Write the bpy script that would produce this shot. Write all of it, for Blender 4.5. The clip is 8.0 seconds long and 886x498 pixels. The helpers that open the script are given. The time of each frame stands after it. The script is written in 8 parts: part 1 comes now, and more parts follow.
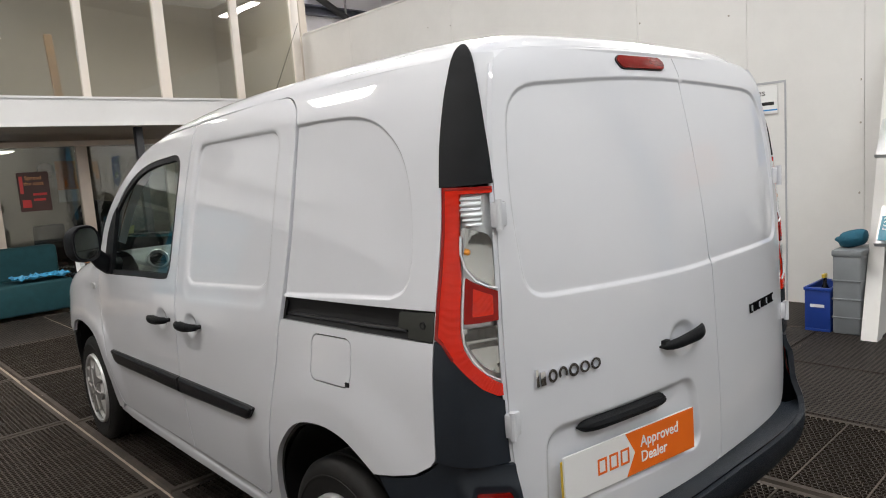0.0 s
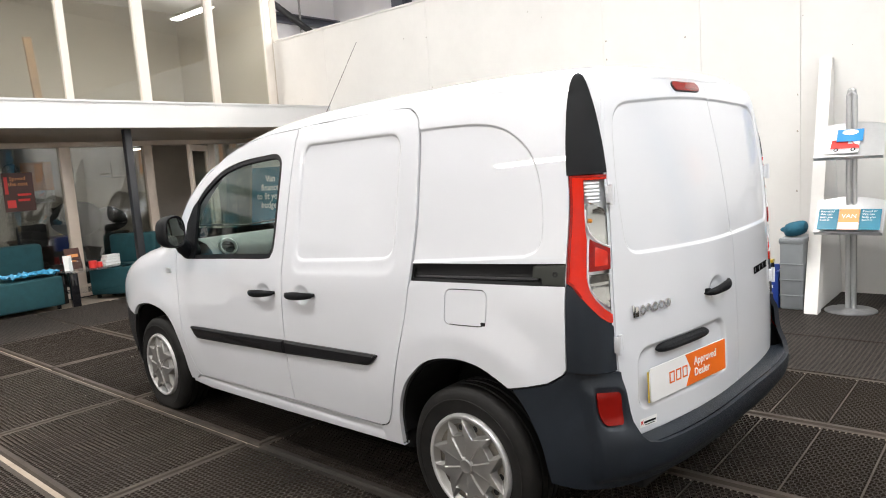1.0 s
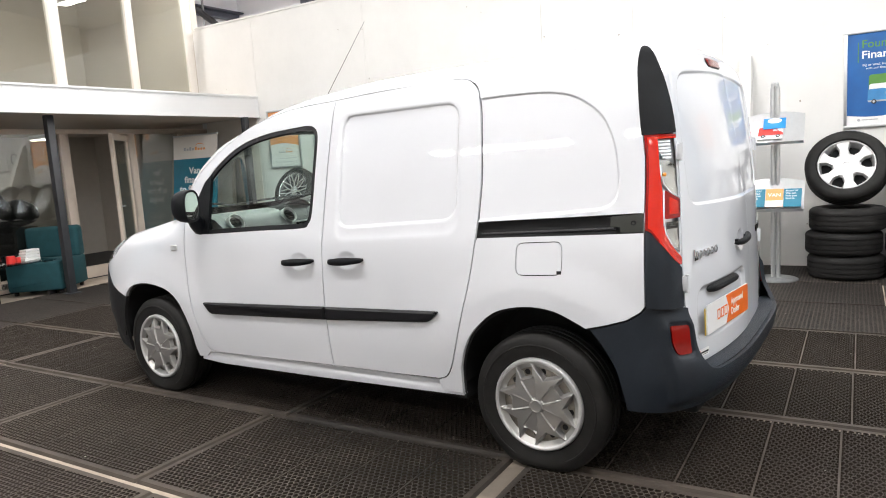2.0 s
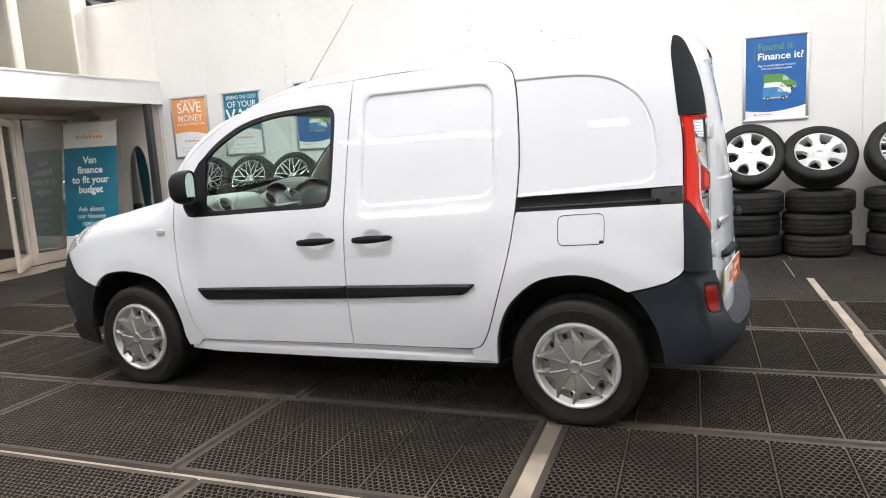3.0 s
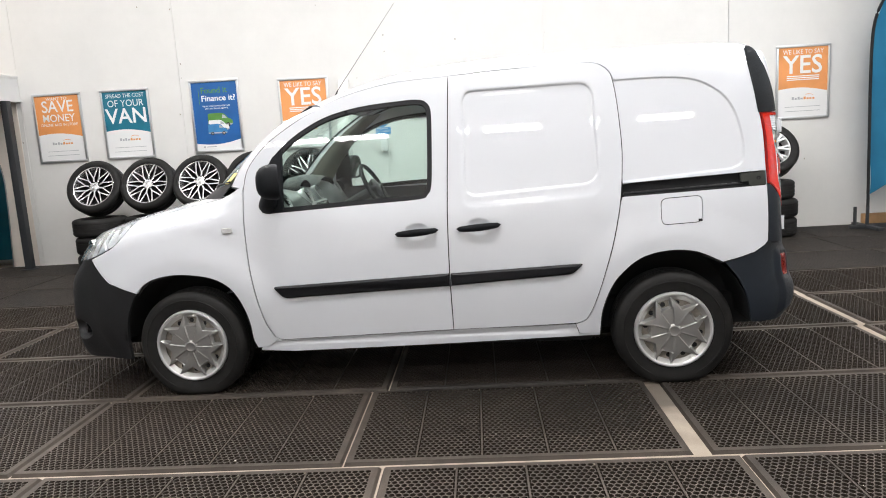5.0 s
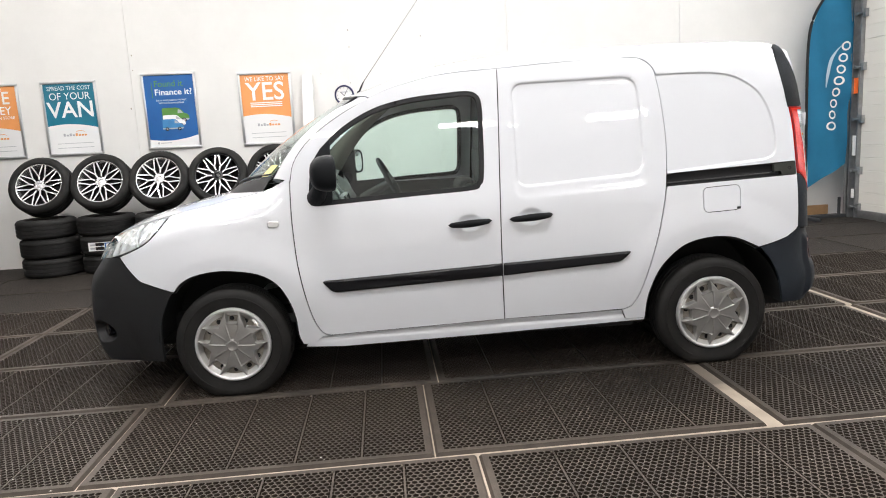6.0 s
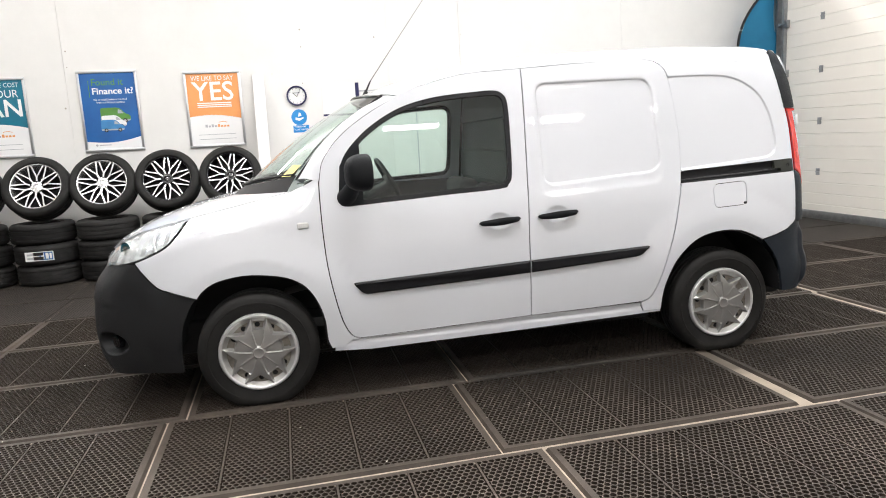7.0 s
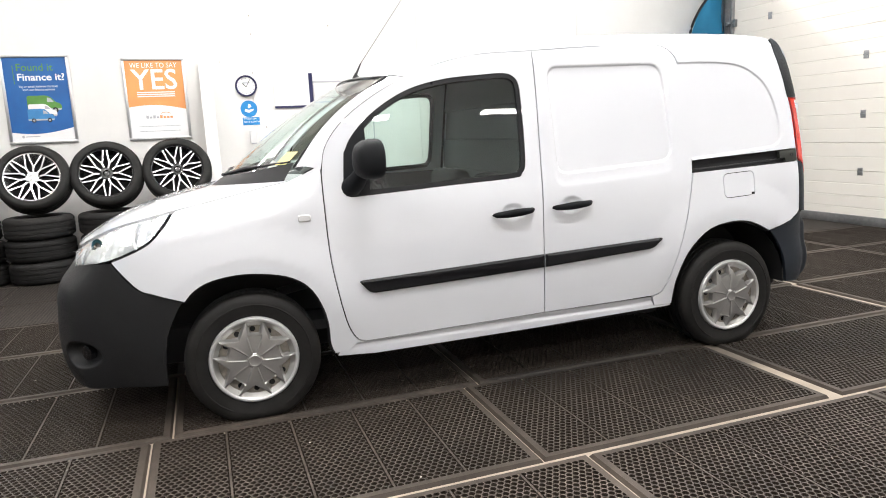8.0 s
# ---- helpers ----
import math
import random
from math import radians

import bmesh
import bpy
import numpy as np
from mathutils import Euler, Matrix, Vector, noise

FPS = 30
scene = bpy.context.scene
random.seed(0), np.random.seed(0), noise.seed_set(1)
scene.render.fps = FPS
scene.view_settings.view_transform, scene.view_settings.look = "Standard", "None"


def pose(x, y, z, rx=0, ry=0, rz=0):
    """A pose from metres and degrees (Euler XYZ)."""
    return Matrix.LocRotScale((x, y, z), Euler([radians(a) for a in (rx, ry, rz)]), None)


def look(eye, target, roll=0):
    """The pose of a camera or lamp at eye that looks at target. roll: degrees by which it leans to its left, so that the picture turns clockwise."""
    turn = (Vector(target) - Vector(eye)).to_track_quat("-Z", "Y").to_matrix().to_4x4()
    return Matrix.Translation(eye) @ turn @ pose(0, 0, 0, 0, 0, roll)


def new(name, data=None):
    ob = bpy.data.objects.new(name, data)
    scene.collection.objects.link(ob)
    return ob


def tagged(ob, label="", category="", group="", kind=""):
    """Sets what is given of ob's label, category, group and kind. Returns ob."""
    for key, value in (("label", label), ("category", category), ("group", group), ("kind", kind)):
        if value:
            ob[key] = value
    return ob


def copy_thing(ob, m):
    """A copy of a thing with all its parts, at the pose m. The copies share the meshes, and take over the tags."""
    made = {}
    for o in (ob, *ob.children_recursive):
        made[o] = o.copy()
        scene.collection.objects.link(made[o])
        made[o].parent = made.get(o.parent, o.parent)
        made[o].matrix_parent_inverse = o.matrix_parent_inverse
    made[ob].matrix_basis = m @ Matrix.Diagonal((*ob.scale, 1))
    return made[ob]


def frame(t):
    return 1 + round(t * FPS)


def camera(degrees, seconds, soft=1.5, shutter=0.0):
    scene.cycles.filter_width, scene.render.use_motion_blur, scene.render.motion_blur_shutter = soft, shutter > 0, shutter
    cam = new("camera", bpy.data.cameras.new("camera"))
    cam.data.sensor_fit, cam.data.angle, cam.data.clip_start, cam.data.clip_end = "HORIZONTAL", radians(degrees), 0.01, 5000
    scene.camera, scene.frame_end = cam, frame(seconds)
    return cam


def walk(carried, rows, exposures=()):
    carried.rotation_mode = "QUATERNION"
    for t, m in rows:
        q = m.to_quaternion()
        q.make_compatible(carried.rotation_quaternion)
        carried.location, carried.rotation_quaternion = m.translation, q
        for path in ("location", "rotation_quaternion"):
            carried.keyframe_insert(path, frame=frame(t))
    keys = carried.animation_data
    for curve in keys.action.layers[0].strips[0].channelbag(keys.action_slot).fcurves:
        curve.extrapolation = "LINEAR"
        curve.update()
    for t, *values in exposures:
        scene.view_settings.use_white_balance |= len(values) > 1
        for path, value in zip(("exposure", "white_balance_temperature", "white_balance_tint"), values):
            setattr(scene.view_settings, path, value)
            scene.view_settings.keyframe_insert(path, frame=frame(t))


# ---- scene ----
cam = camera(65.7, 8.0, soft=1.0)
PATH = [
    (0, (-1.865, -1.726, 1.473), (-0.565, -0.225, 1.229), -4.1),
    (0.5, (-2.352, -1.759, 1.484), (-0.964, -0.34, 1.239), -3.9),
    (1, (-2.783, -1.752, 1.484), (-1.337, -0.392, 1.24), -3.9),
    (1.5, (-3.131, -1.531, 1.45), (-1.589, -0.283, 1.201), -3.6),
    (1.7, (-3.268, -1.435, 1.414), (-1.687, -0.235, 1.164), -3.8),
    (2.8, (-3.822, -0.769, 1.355), (-2.012, 0.028, 1.055), -3.2),
    (3, (-3.93, -0.634, 1.347), (-2.102, 0.122, 1.05), -3.4),
    (3.5, (-4.144, -0.29, 1.366), (-2.253, 0.29, 1.066), -3.5),
    (4, (-4.276, 0.117, 1.359), (-2.344, 0.533, 1.052), -3.0),
    (4.5, (-4.428, 0.49, 1.367), (-2.477, 0.806, 1.06), -3.3),
    (5, (-4.514, 0.873, 1.359), (-2.547, 1.059, 1.052), -3.4),
    (6.3, (-4.556, 1.875, 1.353), (-2.589, 1.703, 1.032), -3.3),
    (6.5, (-4.526, 2.008, 1.37), (-2.566, 1.773, 1.05), -3.4),
    (7, (-4.477, 2.343, 1.363), (-2.536, 1.986, 1.039), -3.2),
    (7.5, (-4.377, 2.598, 1.335), (-2.467, 2.103, 1.007), -2.9),
    (8, (-4.11, 2.721, 1.309), (-2.223, 2.151, 0.975), -2.8),
]
walk(cam, [(t, look(eye, target, roll)) for t, eye, target, roll in PATH],
     exposures=[(0.0, -1.12, 6600, 10), (0.5, -0.82, 6600, 10), (1.0, -0.44, 6600, 10), (1.5, -0.34, 6550, 10), (3.0, -0.38, 6400, 10), (3.5, -0.50, 6400, 10), (4.0, -0.46, 6400, 10), (4.5, -0.40, 6400, 10), (5.0, -0.44, 6400, 10), (6.5, -0.38, 6500, 10), (7.5, -0.38, 6500, 10), (8.0, -0.22, 6500, 10)])

# ---- world and light ----
world = bpy.data.worlds.new("world")
scene.world = world
world.use_nodes = True
sky = world.node_tree.nodes.new("ShaderNodeTexSky")
sky.sky_type, sky.sun_disc = "NISHITA", False
sky.sun_elevation, sky.sun_rotation = radians(40), radians(120)
world.node_tree.links.new(sky.outputs["Color"], world.node_tree.nodes["Background"].inputs["Color"])
world.node_tree.nodes["Background"].inputs["Strength"].default_value = 0.08

ROOM_TURN = 2.2
ROOM = pose(0, 0, 0, 0, 0, ROOM_TURN)
EAST, SOUTH, NORTH, WEST = 4.64, -4.4, 8.4, -9.5
CEIL = 6.2


# ---- small helpers ----
from mathutils.geometry import delaunay_2d_cdt as delaunay


def smooth(xs, ys):
    """A smooth curve through the given knots."""
    xs, ys = np.array(xs, float), np.array(ys, float)
    d = np.gradient(ys, xs)

    def f(x):
        x = np.asarray(x, float)
        xc = np.clip(x, xs[0], xs[-1])
        i = np.clip(np.searchsorted(xs, xc) - 1, 0, len(xs) - 2)
        h = xs[i + 1] - xs[i]
        t = (xc - xs[i]) / h
        a = (1 + 2 * t) * (1 - t) ** 2 * ys[i] + t * (1 - t) ** 2 * h * d[i] + t * t * (3 - 2 * t) * ys[i + 1] + t * t * (t - 1) * h * d[i + 1]
        return a + np.where(x < xs[0], (x - xs[0]) * d[0], 0) + np.where(x > xs[-1], (x - xs[-1]) * d[-1], 0)
    return f


def step(x):
    x = np.clip(x, 0, 1)
    return x * x * (3 - 2 * x)


def resample(pts, gap, closed=True):
    pts = [np.array(p, float) for p in pts]
    out = []
    n = len(pts)
    for i in range(n if closed else n - 1):
        a, b = pts[i], pts[(i + 1) % n]
        k = max(1, int(math.ceil(np.linalg.norm(b - a) / gap)))
        out += [a + (b - a) * j / k for j in range(k)]
    if not closed:
        out.append(pts[-1])
    return np.array(out)


def rounded(pts, r=0.03, seg=5):
    """A closed outline with its corners rounded; r may be one radius or one for each corner."""
    n = len(pts)
    rs = r if isinstance(r, (list, tuple)) else [r] * n
    out = []
    for i in range(n):
        p, a, b = np.array(pts[i], float), np.array(pts[i - 1], float), np.array(pts[(i + 1) % n], float)
        if rs[i] <= 0:
            out.append(p)
            continue
        la, lb = np.linalg.norm(a - p), np.linalg.norm(b - p)
        k = min(rs[i], la * 0.49, lb * 0.49)
        p0, p1 = p + (a - p) / la * k, p + (b - p) / lb * k
        for j in range(seg + 1):
            t = j / seg
            out.append((1 - t) ** 2 * p0 + 2 * t * (1 - t) * p + t * t * p1)
    return np.array(out)


def curve(pts, n=6, closed=False):
    """A Catmull-Rom curve through the points."""
    pts = np.array(pts, float)
    m = len(pts)
    out = []
    for i in range(m if closed else m - 1):
        p1, p2 = pts[i], pts[(i + 1) % m]
        p0 = pts[i - 1] if (closed or i > 0) else 2 * p1 - p2
        p3 = pts[(i + 2) % m] if (closed or i + 2 < m) else 2 * p2 - p1
        for j in range(n):
            t = j / n
            out.append(0.5 * (2 * p1 + (p2 - p0) * t + (2 * p0 - 5 * p1 + 4 * p2 - p3) * t * t + (3 * p1 - p0 - 3 * p2 + p3) * t ** 3))
    if not closed:
        out.append(pts[-1])
    return np.array(out)


def area_sign(poly):
    x, y = poly[:, 0], poly[:, 1]
    return np.sum(x * np.roll(y, -1) - np.roll(x, -1) * y)


def inside(poly, q):
    """Which of the points q lie in the polygon."""
    x, y = q[:, 0], q[:, 1]
    res = np.zeros(len(q), bool)
    a, b = poly, np.roll(poly, -1, 0)
    for (x0, y0), (x1, y1) in zip(a, b):
        if y0 == y1:
            continue
        c = (y0 > y) != (y1 > y)
        res ^= c & (x < (x1 - x0) * (y - y0) / (y1 - y0) + x0)
    return res


def distance(poly, q, closed=True):
    """The distance of the points q to the polygon's outline."""
    best = np.full(len(q), 1e9)
    a, b = (poly, np.roll(poly, -1, 0)) if closed else (poly[:-1], poly[1:])
    for p0, p1 in zip(a, b):
        d = p1 - p0
        l2 = d @ d
        if l2 < 1e-12:
            continue
        t = np.clip(((q - p0) @ d) / l2, 0, 1)
        best = np.minimum(best, np.linalg.norm(q - p0 - t[:, None] * d, axis=1))
    return best


def depth_in(poly, q):
    """The distance inside the polygon, negative outside it."""
    d = distance(poly, q)
    return np.where(inside(poly, q), d, -d)


def offset(poly, k):
    """The closed outline moved outwards by k."""
    s = 1 if area_sign(poly) > 0 else -1
    e = np.roll(poly, -1, 0) - poly
    e = e / np.maximum(np.linalg.norm(e, axis=1, keepdims=True), 1e-9)
    nrm = np.stack([e[:, 1], -e[:, 0]], 1) * s
    v = nrm + np.roll(nrm, 1, 0)
    v = v / np.maximum(np.linalg.norm(v, axis=1, keepdims=True), 0.4)
    return poly + v * k


def link(name, me, material, parent=None, label=""):
    ob = new(name, me)
    for m in (material if isinstance(material, (list, tuple)) else [material]):
        me.materials.append(m)
    if parent is not None:
        ob.parent = parent
    if label:
        ob["label"] = label
    return ob


def part(name, bm, material, parent=None, label="", flat=False):
    """One mesh object out of a bmesh, under a thing or under a part."""
    me = bpy.data.meshes.new(name)
    bmesh.ops.recalc_face_normals(bm, faces=bm.faces)
    bm.to_mesh(me)
    bm.free()
    if not flat:
        me.shade_smooth()
        me.set_sharp_from_angle(angle=radians(34))
    return link(name, me, material, parent, label)


def thing(name, label, category, m=None, group="", parent=None):
    ob = new(name)
    ob.empty_display_size = 0.1
    if m is not None:
        ob.matrix_world = m
    return tagged(ob, label, category, group)


def box(bm, x0, x1, y0, y1, z0, z1, bevel=0.0, seg=2, m=None):
    r = bmesh.ops.create_cube(bm, size=1.0)
    vs = r["verts"]
    for v in vs:
        v.co = Vector(((x0 + x1) / 2 + v.co.x * (x1 - x0), (y0 + y1) / 2 + v.co.y * (y1 - y0), (z0 + z1) / 2 + v.co.z * (z1 - z0)))
    if bevel > 0:
        es = list({e for v in vs for e in v.link_edges})
        r = bmesh.ops.bevel(bm, geom=es, offset=bevel, segments=seg, profile=0.5, affect="EDGES")
        vs = list({v for f in r["faces"] for v in f.verts} | {v for v in vs if v.is_valid})
    if m is not None:
        bmesh.ops.transform(bm, matrix=m, verts=[v for v in vs if v.is_valid])
    return bm


def boxes(*rows, bevel=0.0):
    bm = bmesh.new()
    for r in rows:
        box(bm, *r, bevel=bevel)
    return bm


def lathe(bm, prof, n=48, axis="x", centre=(0, 0, 0), closed=False):
    """Turns a profile of (along, radius) round an axis."""
    rings = []
    for a, r in prof:
        ring = []
        for i in range(n):
            t = 2 * math.pi * i / n
            c, s = r * math.cos(t), r * math.sin(t)
            p = {"x": (a, c, s), "y": (c, a, s), "z": (c, s, a)}[axis]
            ring.append(bm.verts.new(Vector(p) + Vector(centre)))
        rings.append(ring)
    m = len(rings)
    for k in range(m if closed else m - 1):
        a, b = rings[k], rings[(k + 1) % m]
        for i in range(n):
            j = (i + 1) % n
            bm.faces.new((a[i], a[j], b[j], b[i]))
    bmesh.ops.remove_doubles(bm, verts=bm.verts, dist=1e-6)
    return bm


def tube(bm, pts, r, n=8, ends=True):
    """A round bar along points; r is one radius or one for each point."""
    pts = [Vector(p) for p in pts]
    rs = r if isinstance(r, (list, tuple)) else [r] * len(pts)
    up = Vector((0, 0, 1))
    rings = []
    for i, p in enumerate(pts):
        d = (pts[min(i + 1, len(pts) - 1)] - pts[max(i - 1, 0)]).normalized()
        ref = up if abs(d.z) < 0.95 else Vector((1, 0, 0))
        a = d.cross(ref).normalized()
        b = d.cross(a)
        rings.append([bm.verts.new(p + rs[i] * (a * math.cos(2 * math.pi * k / n) + b * math.sin(2 * math.pi * k / n))) for k in range(n)])
    for u, v in zip(rings, rings[1:]):
        for k in range(n):
            bm.faces.new((u[k], u[(k + 1) % n], v[(k + 1) % n], v[k]))
    if ends:
        bm.faces.new(rings[0])
        bm.faces.new(rings[-1])
    return bm


def prism(bm, poly, lo, hi, to3, bevel=0.0):
    """A flat outline pushed from depth lo to hi; to3 maps (u, v, depth) to a place."""
    a = [bm.verts.new(to3(u, v, lo)) for u, v in poly]
    b = [bm.verts.new(to3(u, v, hi)) for u, v in poly]
    n = len(poly)
    fs = [bm.faces.new(a), bm.faces.new(b)]
    for i in range(n):
        fs.append(bm.faces.new((a[i], a[(i + 1) % n], b[(i + 1) % n], b[i])))
    if bevel > 0:
        es = list(fs[1].edges)
        bmesh.ops.bevel(bm, geom=es, offset=bevel, segments=2, profile=0.5, affect="EDGES")
    return bm


def shell(name, outline, surf, out, material, parent, holes=(), h=0.03, rim=0.014, flange=0.012, gap=0.003, lines=(), gap_mat=None, label=""):
    """A panel cut out of a surface: outline and holes in (u, v), surf(u, v) gives places as rows; out is a sign that turns the normals outwards.
    It gets a turned-in rim and a dark flange behind its joint. lines: curves along which points are set closer."""
    outline = offset(np.array(outline, float), -gap)
    loops = [resample(outline, h * 0.6)] + [resample(np.array(q, float), h * 0.6) for q in holes]
    pts, edges = [], []
    for lp in loops:
        k = len(pts)
        pts += list(lp)
        edges += [(k + i, k + (i + 1) % len(lp)) for i in range(len(lp))]
    nb = len(pts)
    lo, hi = loops[0].min(0), loops[0].max(0)
    gx, gy = np.meshgrid(np.arange(lo[0] + h / 2, hi[0], h), np.arange(lo[1] + h / 2, hi[1], h))
    grid = np.stack([gx.ravel(), gy.ravel()], 1)
    extra = [resample(np.array(q, float), h * 0.5, c) for q, c in lines]
    if extra:
        ex = np.concatenate(extra)
        near = np.min(np.linalg.norm(grid[:, None] - ex[None], axis=2), axis=1) if len(grid) * len(ex) < 3e7 else np.full(len(grid), 1)
        grid = np.concatenate([grid[near > h * 0.35], ex])
    ok = inside(loops[0], grid) & (distance(loops[0], grid) > h * 0.3)
    for q in loops[1:]:
        ok &= ~inside(q, grid) & (distance(q, grid) > h * 0.3)
    pts = np.array(pts + list(grid[ok]))
    from_cdt = delaunay([Vector(p) for p in pts], edges, [], 0, 1e-6)
    uv = np.array([tuple(v) for v in from_cdt[0]])
    tri = np.array([f for f in from_cdt[2] if len(f) == 3])
    mid = uv[tri].mean(1)
    keep = inside(loops[0], mid)
    for q in loops[1:]:
        keep &= ~inside(q, mid)
    tri = tri[keep]
    P = surf(uv[:, 0], uv[:, 1])
    e = 0.002
    du = surf(uv[:, 0] + e, uv[:, 1]) - surf(uv[:, 0] - e, uv[:, 1])
    dv = surf(uv[:, 0], uv[:, 1] + e) - surf(uv[:, 0], uv[:, 1] - e)
    N = np.cross(du, dv) * out
    N /= np.maximum(np.linalg.norm(N, axis=1, keepdims=True), 1e-9)
    fn = np.cross(P[tri[:, 1]] - P[tri[:, 0]], P[tri[:, 2]] - P[tri[:, 0]])
    bad = (fn * N[tri].mean(1)).sum(1) < 0
    tri[bad] = tri[bad][:, ::-1]
    verts, faces, norms, mats = [tuple(p) for p in P], [tuple(t) for t in tri], [], []
    for t in tri:
        norms += [tuple(N[i]) for i in t]
    mats = [0] * len(faces)
    if rim > 0:
        for k, lp in enumerate(loops):
            q = surf(lp[:, 0], lp[:, 1])
            eu = surf(lp[:, 0] + e, lp[:, 1]) - surf(lp[:, 0] - e, lp[:, 1])
            ev = surf(lp[:, 0], lp[:, 1] + e) - surf(lp[:, 0], lp[:, 1] - e)
            nn = np.cross(eu, ev) * out
            nn /= np.maximum(np.linalg.norm(nn, axis=1, keepdims=True), 1e-9)
            base = len(verts)
            n = len(lp)
            wide = offset(lp, flange if k == 0 else -flange)
            verts += [tuple(p) for p in q] + [tuple(p) for p in q - nn * rim] + [tuple(p) for p in surf(wide[:, 0], wide[:, 1]) - nn * rim]
            cen = q.mean(0)
            for i in range(n):
                j = (i + 1) % n
                for f, mi in (((base + i, base + j, base + n + j, base + n + i), 0), ((base + n + i, base + n + j, base + 2 * n + j, base + 2 * n + i), 1)):
                    a, b, c = (np.array(verts[f[0]]), np.array(verts[f[1]]), np.array(verts[f[2]]))
                    w = np.cross(b - a, c - a)
                    w = w / max(np.linalg.norm(w), 1e-12)
                    if mi == 1 and w @ nn[i] < 0:
                        f, w = f[::-1], -w
                    if mi == 0:
                        eo = surf(wide[i:i + 1, 0], wide[i:i + 1, 1])[0] - q[i]
                        if w @ eo < 0:
                            f, w = f[::-1], -w
                    faces.append(f)
                    mats.append(mi)
                    norms += [tuple(w)] * 4
    me = bpy.data.meshes.new(name)
    me.from_pydata(verts, [], faces)
    me.polygons.foreach_set("material_index", mats)
    me.shade_smooth()
    me.normals_split_custom_set(norms)
    return link(name, me, [material, gap_mat or M_gap], parent, label)




# ---- materials ----
def mat(name, color, rough=0.5, metal=0.0, vary=0.0, scale=8.0, bump=0.0, bump_scale=60.0, coat=0.0, spec=0.5, stain=0.0, stain_scale=1.3, rough_vary=0.0, emit=0.0, by_object=0.0, sheen=0.0, world=False):
    m = bpy.data.materials.new(name)
    m.use_nodes = True
    nt = m.node_tree
    p = nt.nodes["Principled BSDF"]
    c = (*color, 1.0)
    p.inputs["Base Color"].default_value = c
    p.inputs["Roughness"].default_value = rough
    p.inputs["Metallic"].default_value = metal
    p.inputs["Specular IOR Level"].default_value = spec
    p.inputs["Coat Weight"].default_value = coat
    p.inputs["Coat Roughness"].default_value = 0.03
    if emit > 0:
        p.inputs["Emission Color"].default_value = c
        p.inputs["Emission Strength"].default_value = emit
    co = nt.nodes.new("ShaderNodeTexCoord")
    where = nt.nodes.new("ShaderNodeNewGeometry").outputs["Position"] if world else co.outputs["Object"]
    last = None

    def noise_node(sc, detail=4.0, rough_=0.6):
        n = nt.nodes.new("ShaderNodeTexNoise")
        n.inputs["Scale"].default_value, n.inputs["Detail"].default_value, n.inputs["Roughness"].default_value = sc, detail, rough_
        nt.links.new(where, n.inputs["Vector"])
        return n

    def darken(prev, fac_socket, amount, centre=0.5):
        """Multiplies the colour by 1 - amount where the noise is low."""
        mr = nt.nodes.new("ShaderNodeMapRange")
        mr.inputs["From Min"].default_value, mr.inputs["From Max"].default_value = centre - 0.22, centre + 0.22
        mr.inputs["To Min"].default_value, mr.inputs["To Max"].default_value = 1 - amount, 1 + amount * 0.3
        nt.links.new(fac_socket, mr.inputs["Value"])
        mx = nt.nodes.new("ShaderNodeMix")
        mx.data_type, mx.blend_type = "RGBA", "MULTIPLY"
        mx.inputs["Factor"].default_value = 1.0
        if prev is None:
            mx.inputs["A"].default_value = c
        else:
            nt.links.new(prev, mx.inputs["A"])
        nt.links.new(mr.outputs["Result"], mx.inputs["B"])
        return mx.outputs["Result"]

    if vary > 0:
        last = darken(last, noise_node(scale).outputs["Fac"], vary)
    if stain > 0:
        last = darken(last, noise_node(stain_scale, 8.0, 0.7).outputs["Fac"], stain, 0.42)
    if by_object > 0:
        oi = nt.nodes.new("ShaderNodeObjectInfo")
        last = darken(last, oi.outputs["Random"], by_object)
    if last is not None:
        nt.links.new(last, p.inputs["Base Color"])
    if rough_vary > 0:
        mr = nt.nodes.new("ShaderNodeMapRange")
        mr.inputs["To Min"].default_value, mr.inputs["To Max"].default_value = max(rough - rough_vary, 0.02), min(rough + rough_vary, 1)
        nt.links.new(noise_node(scale * 0.6).outputs["Fac"], mr.inputs["Value"])
        nt.links.new(mr.outputs["Result"], p.inputs["Roughness"])
    if bump > 0:
        b = nt.nodes.new("ShaderNodeBump")
        b.inputs["Strength"].default_value, b.inputs["Distance"].default_value = bump, 0.004
        nt.links.new(noise_node(bump_scale, 3.0).outputs["Fac"], b.inputs["Height"])
        nt.links.new(b.outputs["Normal"], p.inputs["Normal"])
    return m


